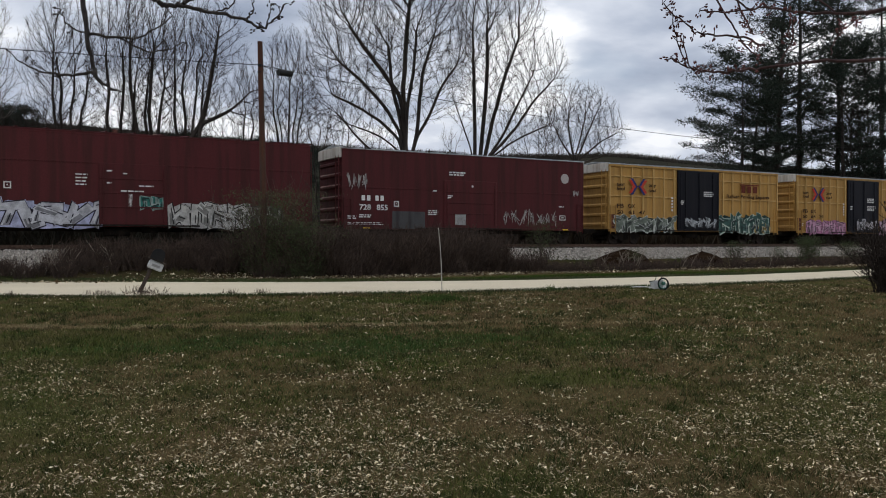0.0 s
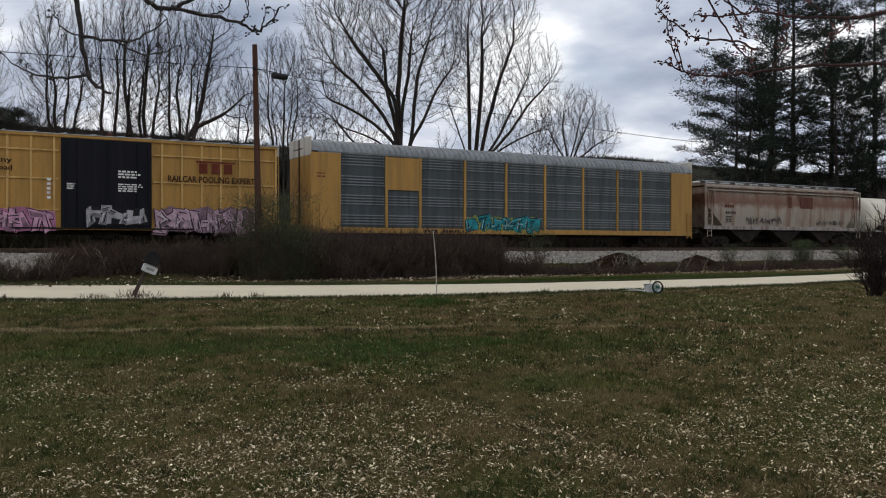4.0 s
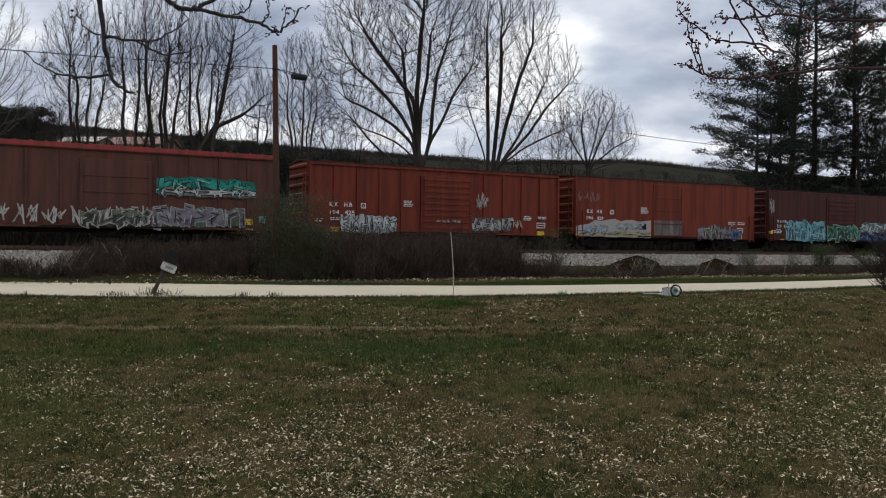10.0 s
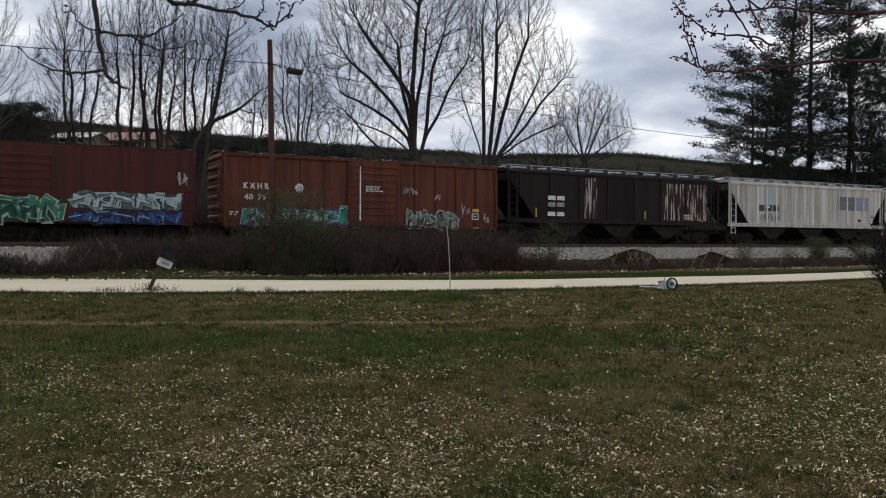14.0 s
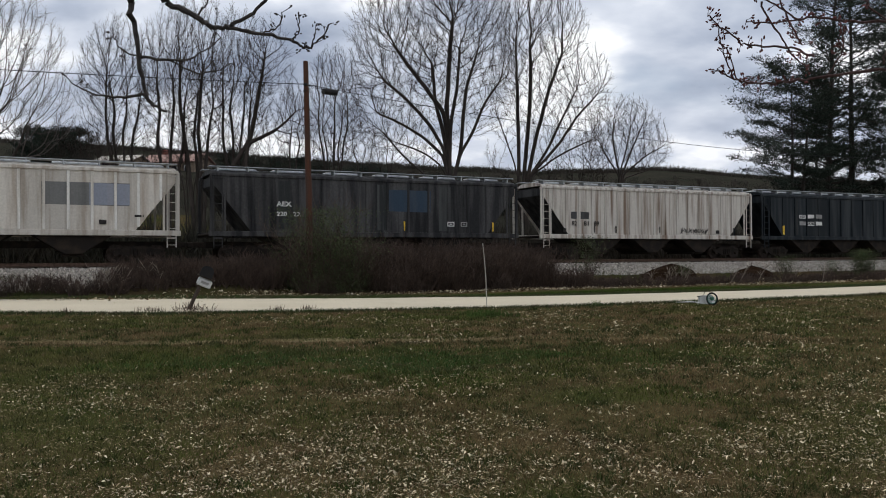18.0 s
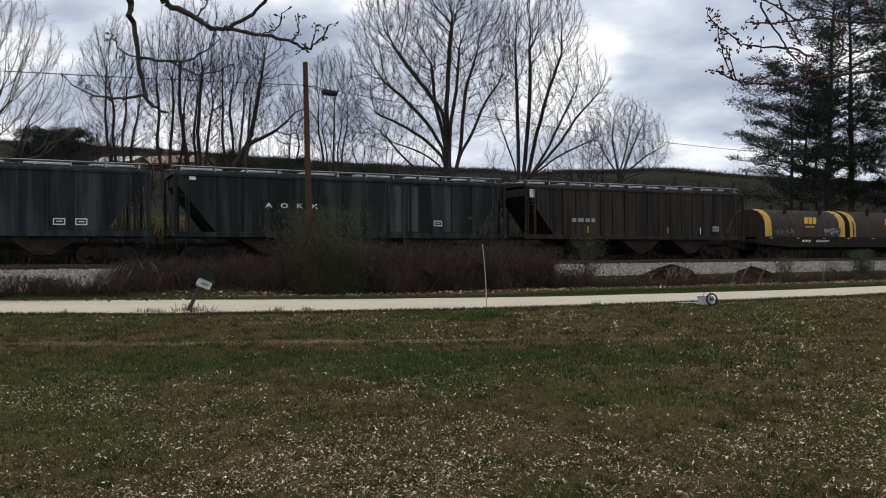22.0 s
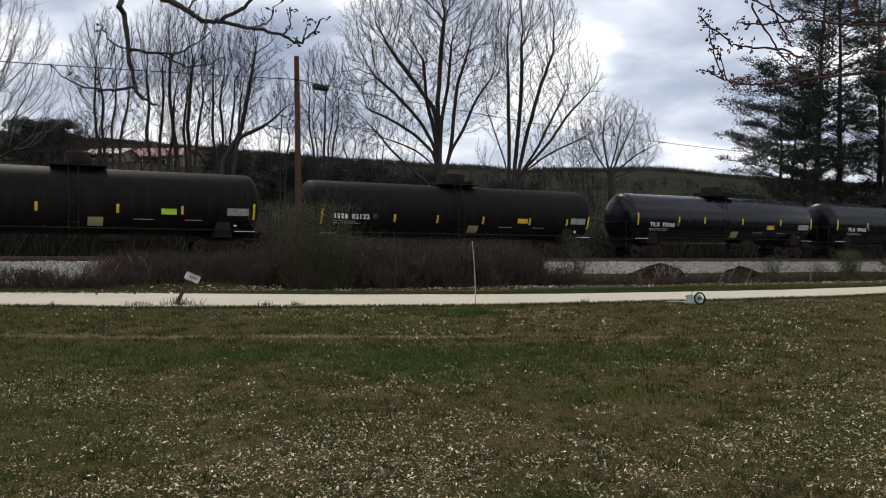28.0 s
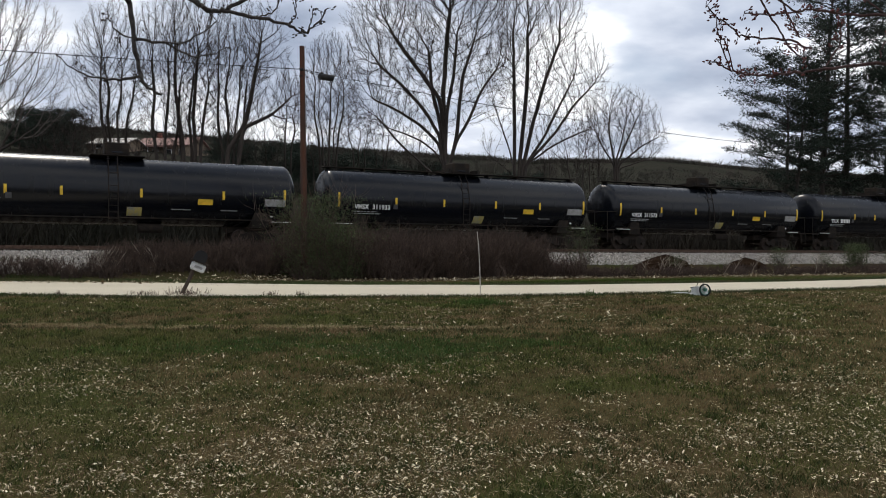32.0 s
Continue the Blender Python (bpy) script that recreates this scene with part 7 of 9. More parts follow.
def far_woods():
    """Bare woods on the rise behind the track, one object."""
    rg = np.random.default_rng(5)
    rnd = random.Random(8)
    kinds = []
    for s in range(5):
        b0, b1 = Build(), Build()
        grow((b0, b1), Vector((0, 0, 0)), Vector((0, 0, 1)), 5.5, 0.14, 0, random.Random(70 + s), (3, (9, 6, 4), 0.75, 0.3, 0.09, 0.03))
        tri = []
        for b in (b0, b1):
            for f in b.f:
                if len(f) == 4:
                    tri += [[b.v[f[0]], b.v[f[1]], b.v[f[2]]]]
                    if b is b0:
                        tri += [[b.v[f[0]], b.v[f[2]], b.v[f[3]]]]
        kinds.append(np.array([[tuple(p) for p in t] for t in tri]))
    out = []
    count = 0
    while count < 620:
        p, q = rnd.uniform(-180, 380), 62 + 100 * rnd.random() ** 1.1
        x, y = at(p, q)
        if y < 55 or abs(x / y) > 0.78:
            continue
        if (x < -38 and y < 105 and x / y < -0.36) or (abs(x + 49) < 12 and 100 < y < 130):      # the open field and the houses
            continue
        k = kinds[rnd.randrange(5)]
        a, s = rnd.uniform(0, 6.28), rnd.uniform(0.35, 0.6) * (0.8 if q < 100 else 1.0)
        c, w = math.cos(a) * s, math.sin(a) * s
        t = k.reshape(-1, 3) @ np.array([[c, w, 0], [-w, c, 0], [0, 0, s]])
        out.append(t + (x, y, ground_height(x, y) - 0.2))
        count += 1
    v = np.concatenate(out)
    ob = bulk("far_woods", v, np.arange(len(v)).reshape(-1, 3), material("distant bare woods", (0.075, 0.063, 0.052), 1, 0, 0.2, 0.05, (0.055, 0.054, 0.04), island=0.3, bump=0))
    tagged(ob, "distant bare brown woods on the rise behind the track", "woods", kind="stuff")
    # undergrowth of the same woods: ragged clumps of twigs
    n = 17000
    P, Q = rg.uniform(-200, 480, n), 52 + 400 * rg.random(n) ** 1.25
    keep = []
    for p, q in zip(P, Q):
        x, y = at(p, q)
        if 45 < y < 290 and abs(x / y) < 0.8 and not (abs(x + 49) < 9 and 108 < y < 128) and not (54 < y < 88 and -0.62 < x / y < -0.36):
            keep.append((x, y, ground_height(x, y)))
    crest = []
    for a, d in zip(rg.uniform(-0.6, 0.62, 2600), rg.uniform(405, 428, 2600)):
        x, y = d * math.sin(a), d * math.cos(a)
        crest.append((x, y, ground_height(x, y)))
    for p, q in zip(rg.uniform(-30, 130, 2600), 46.6 + 5 * rg.random(2600) ** 1.3):
        x, y = at(p, q)
        if not -0.395 < x / y < -0.365:
            keep.append((x, y, ground_height(x, y)))
    c = np.repeat(np.array(keep + crest), 18, 0)
    far = np.clip(c[:, 1:2] / 80, 0.8, 3)
    b = c + rg.normal(0, 1, c.shape) * (1.3, 1.3, 0) * far
    h = rg.uniform(0.5, 2.3, (len(c), 1)) * np.clip(1.3 - c[:, 1:2] / 140, 0.16, 1)
    tuft = np.repeat(rg.random(len(keep) + len(crest)) ** 3, 18)[:, None]
    h = np.where(np.hypot(c[:, :1], c[:, 1:2]) > 400, 0.3 + 1.2 * h + 2.2 * tuft, h)
    t = b + rg.normal(0, 0.35, c.shape) * (1, 1, 0) * h + np.concatenate([h * 0, h * 0, h], 1)
    s = rg.normal(0, 1, c.shape) * (1, 1, 0.2)
    s *= rg.uniform(0.03, 0.085, (len(c), 1)) * far / np.linalg.norm(s, axis=1)[:, None]
    v = np.stack([b - s, b + s, t], 1).reshape(-1, 3)
    ob = bulk("undergrowth", v, np.arange(len(v)).reshape(-1, 3), material("dark woodland undergrowth", (0.05, 0.041, 0.033), 1, 0, 0.2, 0.08, (0.036, 0.036, 0.026), island=0.4, bump=0))
    tagged(ob, "dark tangled undergrowth at the edge of the woods", "undergrowth", kind="stuff")


far_woods()


def shrub_meshes(seed, height, spread, stems, twigs, thin=0.008, lean=0.4):
    rnd = random.Random(seed)
    a, b = Build(), Build()
    for i in range(stems):
        t = rnd.uniform(0, 2 * math.pi)
        q = spread * math.sqrt(rnd.random())
        p = Vector((q * math.cos(t), 0.7 * q * math.sin(t), -0.1))
        d = Vector((rnd.gauss(0, lean), rnd.gauss(0, lean), 1)).normalized()
        h = height * rnd.uniform(0.45, 1.0)
        pts = [p]
        for k in range(3):
            d = (d + Vector((rnd.gauss(0, 0.16), rnd.gauss(0, 0.16), 0.02))).normalized()
            pts.append(pts[-1] + d * h / 3)
        a.path(pts, [thin * 1.6, thin * 1.3, thin, thin * 0.6], 3, False)
        for k in range(twigs):
            f = rnd.uniform(0.15, 1)
            j = min(2, int(f * 3))
            s = pts[j].lerp(pts[j + 1], f * 3 - j)
            e = turned((pts[j + 1] - pts[j]).normalized(), rnd.uniform(0.4, 1.3), rnd)
            m = s + e * h * rnd.uniform(0.08, 0.2)
            b.path([s, m, m + (e + Vector((0, 0, 0.5))).normalized() * h * rnd.uniform(0.05, 0.16)], [thin * 0.8, thin * 0.7, thin * 0.4], 3, False)
    return a, b


def leaf_cloud(c, k, spread, size, rg, flat=0.6):
    """Small leaf triangles scattered round points."""
    c = np.repeat(np.asarray(c, float), k, 0)
    c = c + rg.normal(0, 1, c.shape) * spread
    d, s = rg.normal(0, 1, c.shape), rg.normal(0, 1, c.shape)
    d /= np.linalg.norm(d, axis=1)[:, None]
    s = np.cross(d, s)
    s /= np.linalg.norm(s, axis=1)[:, None]
    z = rg.uniform(0.5, 1.3, (len(c), 1)) * size
    v = np.stack([c - s * z * 0.45, c + s * z * 0.45, c + d * z], 1).reshape(-1, 3)
    return v, np.arange(len(v)).reshape(-1, 3)


def make_brush():
    kinds = []
    for i, (h, w, n, k, m, m2, name) in enumerate(((2.3, 1.1, 110, 9, BRUSH, BRUSH, "thicket_shrub"), (1.65, 1.0, 100, 9, BRUSH, BRUSH, "thicket_shrub"), (1.15, 0.9, 80, 7, BRUSH, BRUSH, "low_shrub"), (0.7, 0.8, 80, 6, BRUSH, BRUSH, "low_shrub"), (2.0, 0.05, 1, 7, PALE_STEM, PALE_STEM, "dead_sapling"))):
        a, b = shrub_meshes(100 + i, h, w, n, k, 0.009 if i < 4 else 0.012)
        ob = part(name, a, m)
        tagged(part("twig_tangle", b, m2, ob), kind="stuff")
        kinds.append(ob)
    words = ("tall dense thicket of dead brown stems", "dense thicket of dead brown stems", "low brown brush beside the road verge", "low dead weeds and brown brush", "pale dead sapling standing in the brush")
    for ob, w in zip(kinds, words):
        tagged(ob, w, "shrub", "brush along the track")
    rnd = random.Random(4)
    used = set()

    def put(i, p, q):
        x, y = at(p, q)
        m = pose(x, y, ground_height(x, y), 0, 0, rnd.uniform(0, 360)) @ Matrix.Diagonal((1, 1, 1, 1))
        if i in used:
            copy_thing(kinds[i], m)
        else:
            used.add(i)
            kinds[i].matrix_basis = m

    # p runs along the track, q square to it; the dense thicket stands in the middle
    for n in range(56):
        put(rnd.choice((0, 0, 1)), 12.5 + 11.3 * (n + rnd.random()) / 56, rnd.uniform(35.6, 38.0))
    for n in range(30):
        put(rnd.choice((1, 2, 2)), 11.0 + 15.0 * (n + rnd.random()) / 30, rnd.uniform(35.0, 36.6))
    for n in range(40):
        put(3 if n < 27 else 2, -6 + 17 * (n + rnd.random()) / 40, rnd.uniform(37.8, 38.8))
    for n in range(46):
        put(rnd.choice((2, 2, 3)), 3.0 + 11.0 * (n + rnd.random()) / 46, rnd.uniform(37.9, 39.3))
    for n in range(12):
        put(rnd.choice((1, 2)), 8.5 + 4.5 * (n + rnd.random()) / 12, rnd.uniform(37.0, 38.4))
    for n in range(60):
        put(rnd.choice((2, 3, 3, 3) if n > 34 else (3,)), 25.5 + 48 * (n + rnd.random()) / 60, rnd.uniform(34.6, 36.6))
    for n in range(12):
        put(4, rnd.choice((3.2, 3.4, 5.4)) + rnd.uniform(-0.9, 0.9), rnd.uniform(37.6, 38.6))
    for n in range(18):
        put(4, rnd.uniform(29, 34) if n < 9 else rnd.uniform(34, 60), rnd.uniform(34, 36))

    rg = np.random.default_rng(12)
    # green-leaved shrubs: one by the pole, small ones along the bank
    for i, (p, q, h, w, k) in enumerate(((11.7, 35.9, 4.2, 2.0, 7400), (12.6, 35.4, 2.7, 1.5, 5200), (26.6, 36.3, 2.6, 0.9, 700), (49.3, 36.9, 1.7, 0.75, 2400), (42.2, 36.9, 1.4, 0.7, 500), (33.5, 36.6, 1.0, 0.6, 260), (53.5, 36.8, 1.4, 0.9, 900), (46.0, 36.7, 1.1, 0.7, 350))):
        a, b = shrub_meshes(200 + i, h, w * 0.6, 26 if i > 1 else 90, 8 if i > 1 else 14, 0.008 if i > 1 else 0.01)
        ob = part("green_shrub", a, BRUSH)
        tagged(part("twig_tangle", b, BRUSH, ob), kind="stuff")
        c = np.stack([rg.normal(0, w * 0.5, k), rg.normal(0, w * 0.45, k), (0.05 + rg.uniform(0, 0.9, k) ** (1.5 if i < 2 else 0.8)) * h], 1)
        if i < 2:       # wider towards the top
            c[:, :2] *= 0.55 + 0.6 * c[:, 2:] / h
        v, f = leaf_cloud(c, 3, 0.09, 0.05, rg)
        tagged(bulk("foliage", v, f, GREENERY, ob), "sparse dull green leaves", kind="stuff")
        x, y = at(p, q)
        ob.matrix_basis = pose(x, y, ground_height(x, y))
        tagged(ob, "straggly shrub with dull green leaves beside the track", "shrub")
    # the bare bush on the lawn near the road
    a, b = shrub_meshes(300, 2.4, 0.3, 34, 22, 0.013, 0.24)
    dark = part("bare_bush", a, TWIG)
    tagged(part("twig_tangle", b, TWIG, dark), kind="stuff")
    dark.matrix_basis = pose(13.9, 26.6, 0, 0, 0, 0)
    tagged(dark, "dark bare bush with many upright stems on the lawn", "bush")
    a2, b2 = shrub_meshes(301, 4.4, 0.3, 16, 26, 0.015, 0.2)
    d2 = part("bare_bush", a2, TWIG)
    tagged(part("twig_tangle", b2, TWIG, d2), kind="stuff")
    d2.matrix_basis = pose(14.9, 27.1, 0)
    tagged(d2, "tall dark bare bush on the lawn near the road", "bush")


make_brush()


def make_heaps():
    for p, q, w, h, seed in ((33.2, 37.6, 1.8, 0.8, 1), (40.3, 37.6, 1.45, 0.66, 2)):
        b = Build()
        rr = []
        for i in range(9):
            f = i / 8
            ring = []
            for k in range(26):
                a = 2 * math.pi * k / 26
                c, d = math.cos(a), math.sin(a)
                r = w * (1 - f ** 2.4) * (1 + 0.4 * noise.noise((c * 1.6, d * 1.6, seed + f)) + 0.16 * noise.noise((c * 6, d * 6, seed + f * 6)))
                ring.append((r * c + 0.5 * w * f * (0.5 if seed == 1 else -0.4), 0.6 * r * d, h * f * (1 + 0.3 * noise.noise((c * 3, d * 3, seed + 5))) - 0.1))
            rr.append(ring)
        b.rings(rr)
        ob = part("soil_mound", b, SOIL)
        x, y = at(p, q)
        ob.matrix_basis = pose(x, y, ground_height(x, y), 0, 0, TURN)
        rnd = random.Random(seed)
        for _ in range(14):
            s = Build()
            a = Vector((rnd.uniform(-w, w) * 0.7, rnd.uniform(-0.6, 0.2), rnd.uniform(0.1, h * 0.7)))
            s.path([a, a + Vector((rnd.uniform(-0.6, 0.6), rnd.uniform(-0.5, 0.1), rnd.uniform(0, 0.4)))], [0.018, 0.01], 4)
            part("stick", s, BRUSH, ob)
        tagged(ob, "heap of dark dug soil and sticks beside the ballast", "soil heap")


make_heaps()


def make_litter():
    rg = np.random.default_rng(3)

    def spots(n, near, far, half=33.0):
        """Places on the lawn, closer together near the house, thinner out to both sides."""
        d = np.exp(rg.uniform(math.log(near), math.log(far), n))
        a = np.radians(np.where(rg.random(n) < 0.9, rg.uniform(-half - 3, half, n), rg.uniform(-70, 70, n)))
        x, y = d * np.tan(a), d
        keep = (y < np.where(x > -12.2, 26.2 + 0.33 * x + 0.0135 * x * x, 24.18) - 0.05) & (abs(x) < 40)
        return x[keep], y[keep]

    def patch(x, y, s, o):
        return np.array([noise.noise((a * s, b * s, o)) for a, b in zip(x, y)])

    # grass blades: green and straw-coloured, as bent slivers
    for name, n, c1, c2, green, hi, words in (("green_grass", 300000, (0.086, 0.1, 0.028), (0.102, 0.096, 0.037), True, 0.05, "short green grass in patches over the lawn"), ("dry_grass", 250000, (0.195, 0.14, 0.072), (0.112, 0.077, 0.04), False, 0.042, "short brown winter grass over the lawn")):
        x, y = spots(n, 4.0, 38)
        g = 1.2 * patch(x, y, 0.22, 1) + 0.8 * patch(x, y, 0.9, 4) - np.clip(0.03 * x, -0.12, 0.25)
        g = g + 0.35 * np.exp(-(((x + 1.0) / 5.5) ** 2 + ((y - 13.4) / 1.6) ** 2)) - 0.9 * np.exp(-(((x - 9.5) / 3.5) ** 2 + ((y - 17.5) / 2.6) ** 2)) - 0.7 * np.exp(-((y - 15.8 - 0.07 * x) / 0.3) ** 2)
        keep = (g + rg.normal(0, 0.18, len(g)) > 0.02) == green
        x, y = x[keep], y[keep]
        k = len(x)
        wide = np.clip(y / 7, 0.8, 3.0)
        h = rg.uniform(0.5, 1.2, k) * hi * np.clip(y / 9, 0.9, 1.5)
        w = rg.uniform(0.002, 0.0045, k) * wide
        a = rg.uniform(0, 2 * math.pi, k)
        tx, ty = rg.normal(0, 0.5, k) * h, rg.normal(0, 0.5, k) * h
        z = np.array([ground_height(p, q) for p, q in zip(x, y)]) - 0.004
        v = np.stack([np.stack([x - w * np.cos(a), y - w * np.sin(a), z], 1), np.stack([x + w * np.cos(a), y + w * np.sin(a), z], 1), np.stack([x + tx, y + ty, z + h], 1)], 1).reshape(-1, 3)
        ob = bulk(name, v, np.arange(len(v)).reshape(-1, 3), material(name, c1, 0.9, 0, 0.15, 0.8, c2, island=0.45, bump=0, spec=0.0))
        tagged(ob, words, "grass", kind="stuff")
    # a faded strip across the lawn and a lusher hollow
    for name, n, c1, c2, cx, cy, sx, sy, hi, words in (("straw_strip", 15000, (0.4, 0.33, 0.2), (0.26, 0.2, 0.11), -6.5, 15.8, 4.5, 0.16, 0.045, "pale straw-coloured strip across the lawn"), ("lush_grass", 40000, (0.046, 0.1, 0.027), (0.062, 0.096, 0.034), -1.0, 12.9, 2.3, 1.0, 0.05, "lusher green hollow in the lawn"), ("lush_verge", 9000, (0.035, 0.075, 0.01), (0.05, 0.075, 0.015), 6.0, 38.2, 6.0, 0.5, 0.12, "green strip of grass beyond the road"), ("leafy_verge", 34000, (0.06, 0.085, 0.028), (0.1, 0.085, 0.045), -14.5, 33.3, 6.0, 0.75, 0.11, "patchy green grass below the brush")):
        x, y = rg.normal(cx, sx, n), rg.normal(cy, sy, n)
        y = y + (0.0 if name == "leafy_verge" else 0.06) * (x - cx) + (0.5 * (x - cx) if name == "lush_verge" else 0) + 0.12 * np.sin(x * 1.3)
        if name == "lush_grass":
            on = patch(x, y, 0.5, 21) + 0.6 * patch(x, y, 1.6, 22) + rg.normal(0, 0.15, len(x)) > 0.05
            x, y = x[on], y[on]
        k = len(x)
        h, w, a = rg.uniform(0.5, 1.2, k) * hi, rg.uniform(0.005, 0.009, k), rg.uniform(0, 6.28, k)
        z = np.array([ground_height(p, q) for p, q in zip(x, y)]) - 0.004
        v = np.stack([np.stack([x - w * np.cos(a), y - w * np.sin(a), z], 1), np.stack([x + w * np.cos(a), y + w * np.sin(a), z], 1), np.stack([x + rg.normal(0, 0.5, k) * h, y + rg.normal(0, 0.5, k) * h, z + h], 1)], 1).reshape(-1, 3)
        ob = bulk(name, v, np.arange(len(v)).reshape(-1, 3), material(name, c1, 0.9, 0, 0.15, 0.8, c2, island=0.4, bump=0, spec=0.0))
        tagged(ob, words, "grass", kind="stuff")
    # darker clumps of longer blades all over the lawn
    cx, cy = spots(2600, 5.0, 30)
    x = np.repeat(cx, 26) + rg.normal(0, 0.045, len(cx) * 26) * np.repeat(np.clip(cy / 9, 0.8, 2), 26)
    y = np.repeat(cy, 26) + rg.normal(0, 0.05, len(x))
    k = len(x)
    h, w, a = rg.uniform(0.03, 0.075, k) * np.clip(y / 10, 0.9, 1.5), rg.uniform(0.003, 0.006, k) * np.clip(y / 8, 0.9, 2), rg.uniform(0, 6.28, k)
    z = np.array([ground_height(p, q) for p, q in zip(x, y)]) - 0.004
    v = np.stack([np.stack([x - w * np.cos(a), y - w * np.sin(a), z], 1), np.stack([x + w * np.cos(a), y + w * np.sin(a), z], 1), np.stack([x + rg.normal(0, 0.6, k) * h, y + rg.normal(0, 0.6, k) * h, z + h], 1)], 1).reshape(-1, 3)
    ob = bulk("clumped_grass", v, np.arange(len(v)).reshape(-1, 3), material("dark clumped grass", (0.04, 0.058, 0.018), 0.9, 0, 0.15, 0.8, (0.055, 0.06, 0.026), island=0.4, bump=0, spec=0.0))
    tagged(ob, "dark green clumps of longer grass in the lawn", "grass", kind="stuff")
    # broken dry blades lying flat between the grass
    x, y = spots(70000, 4.0, 38)
    on = patch(x, y, 0.3, 31) + 0.5 * patch(x, y, 1.1, 32) + rg.normal(0, 0.3, len(x)) > -0.1
    x, y = x[on], y[on]
    k = len(x)
    a, ln = rg.uniform(0, 2 * math.pi, k), rg.uniform(0.012, 0.04, k)
    w = rg.uniform(0.0016, 0.0035, k) * np.clip(y / 7, 0.9, 2.5)
    z = np.array([ground_height(c, d) for c, d in zip(x, y)]) + rg.uniform(0.01, 0.04, k)
    ux, uy = np.cos(a), np.sin(a)
    v = np.stack([np.stack([x - ux * ln - uy * w, y - uy * ln + ux * w, z], 1), np.stack([x - ux * ln + uy * w, y - uy * ln - ux * w, z], 1), np.stack([x + ux * ln, y + uy * ln, z + rg.uniform(-0.01, 0.02, k)], 1)], 1).reshape(-1, 3)
    ob = bulk("dry_blades", v, np.arange(len(v)).reshape(-1, 3), material("dry blades", (0.36, 0.29, 0.18), 0.9, 0, 0.15, 9, (0.2, 0.15, 0.09), island=0.5, bump=0, spec=0.0))
    tagged(ob, "broken dry grass blades lying over the lawn", "grass", kind="stuff")
    # dead leaves: curled scraps of four corners with a raised fold
    for name, n, c1, c2, lo, hi, words in (("dead_leaves", 128000, (0.7, 0.62, 0.45), (0.38, 0.3, 0.18), 0.005, 0.024, "pale dead leaf scraps scattered over the lawn"), ("brown_leaves", 40000, (0.15, 0.1, 0.052), (0.085, 0.056, 0.03), 0.008, 0.022, "brown dead leaves scattered over the lawn")):
        x, y = spots(n, 4.0, 38)
        g = 1.0 * patch(x, y, 0.35, 11) + 0.9 * patch(x, y, 1.2, 14) + 0.9 * patch(x, y, 3.4, 15) + np.clip(0.045 * x, -0.25, 0.26) - 0.35 * np.exp(-(((x + 1.5) / 4.5) ** 2 + ((y - 13.2) / 1.6) ** 2)) + np.clip((10 - y) * 0.09, -0.3, 0.32) + 0.32 * np.exp(-((y - 22) / 3.0) ** 2) * (x < 2)
        keep = g + rg.normal(0, 0.28, len(g)) > 0.26
        x, y = x[keep], y[keep]
        # more of them lie on the verge below the brush
        p, q = rg.uniform(-10, 60, 14000), np.clip(rg.normal(35.2, 0.9, 14000), 33.0, 38.0) + rg.normal(0, 0.35, 14000)
        x, y = np.concatenate([x, p * CT - q * ST]), np.concatenate([y, p * ST + q * CT])
        verge = np.arange(len(x)) >= len(x) - 14000
        k = len(x)
        s = (lo + (hi - lo) * rg.random(k) ** 2.2) * np.clip(y / 9, 0.9, 1.9) * np.where(verge, 2.4, 1.0)
        a = rg.uniform(0, 2 * math.pi, k)
        ux, uy = np.cos(a) * s, np.sin(a) * s
        r = rg.uniform(0.18, 0.55, k)
        z = np.array([ground_height(p, q) for p, q in zip(x, y)]) + rg.uniform(0.012, 0.035, k)
        f = rg.uniform(-0.2, 0.6, k) * s
        tilt = rg.normal(0, 0.35, (2, k)) * s
        pts = [(x + ux, y + uy, z + tilt[0]), (x - uy * r, y + ux * r, z + f), (x - ux, y - uy, z - tilt[0]), (x + uy * r, y - ux * r, z + f + tilt[1])]
        v = np.stack([np.stack(p, 1) for p in pts], 1).reshape(-1, 3)
        q = np.arange(k)[:, None] * 4
        t = np.concatenate([q + (0, 1, 2), q + (0, 2, 3)], 0)
        ob = bulk(name, v, t, material(name, c1, 0.85, 0, 0.15, 20, c2, island=0.5, bump=0, spec=0.1))
        tagged(ob, words, "leaves", kind="stuff")
    # taller green grass on the verge and along the road's near edge
    p, q = rg.uniform(-14, 75, 60000), rg.uniform(0, 1, 60000)
    X, Y = [], []
    for a, b in zip(p, q):
        x = -30 + (a + 14) * 0.75
        if b < 0.55:
            y = far_edge(x) + 0.1 + (b / 0.55) ** 1.5 * 2.0
            x -= max(0, x - 5) * 0.02
        else:
            y = near_edge(x) - 0.02 - ((b - 0.55) / 0.45) ** 2 * 0.6
        X.append(x); Y.append(y)
    x, y = np.array(X), np.array(Y)
    k = len(x)
    h, w, a = rg.uniform(0.05, 0.14, k), rg.uniform(0.008, 0.018, k), rg.uniform(0, 6.28, k)
    z = np.array([ground_height(c, d) for c, d in zip(x, y)]) - 0.01
    v = np.stack([np.stack([x - w * np.cos(a), y - w * np.sin(a), z], 1), np.stack([x + w * np.cos(a), y + w * np.sin(a), z], 1), np.stack([x + rg.normal(0, 0.4, k) * h, y + rg.normal(0, 0.4, k) * h, z + h], 1)], 1).reshape(-1, 3)
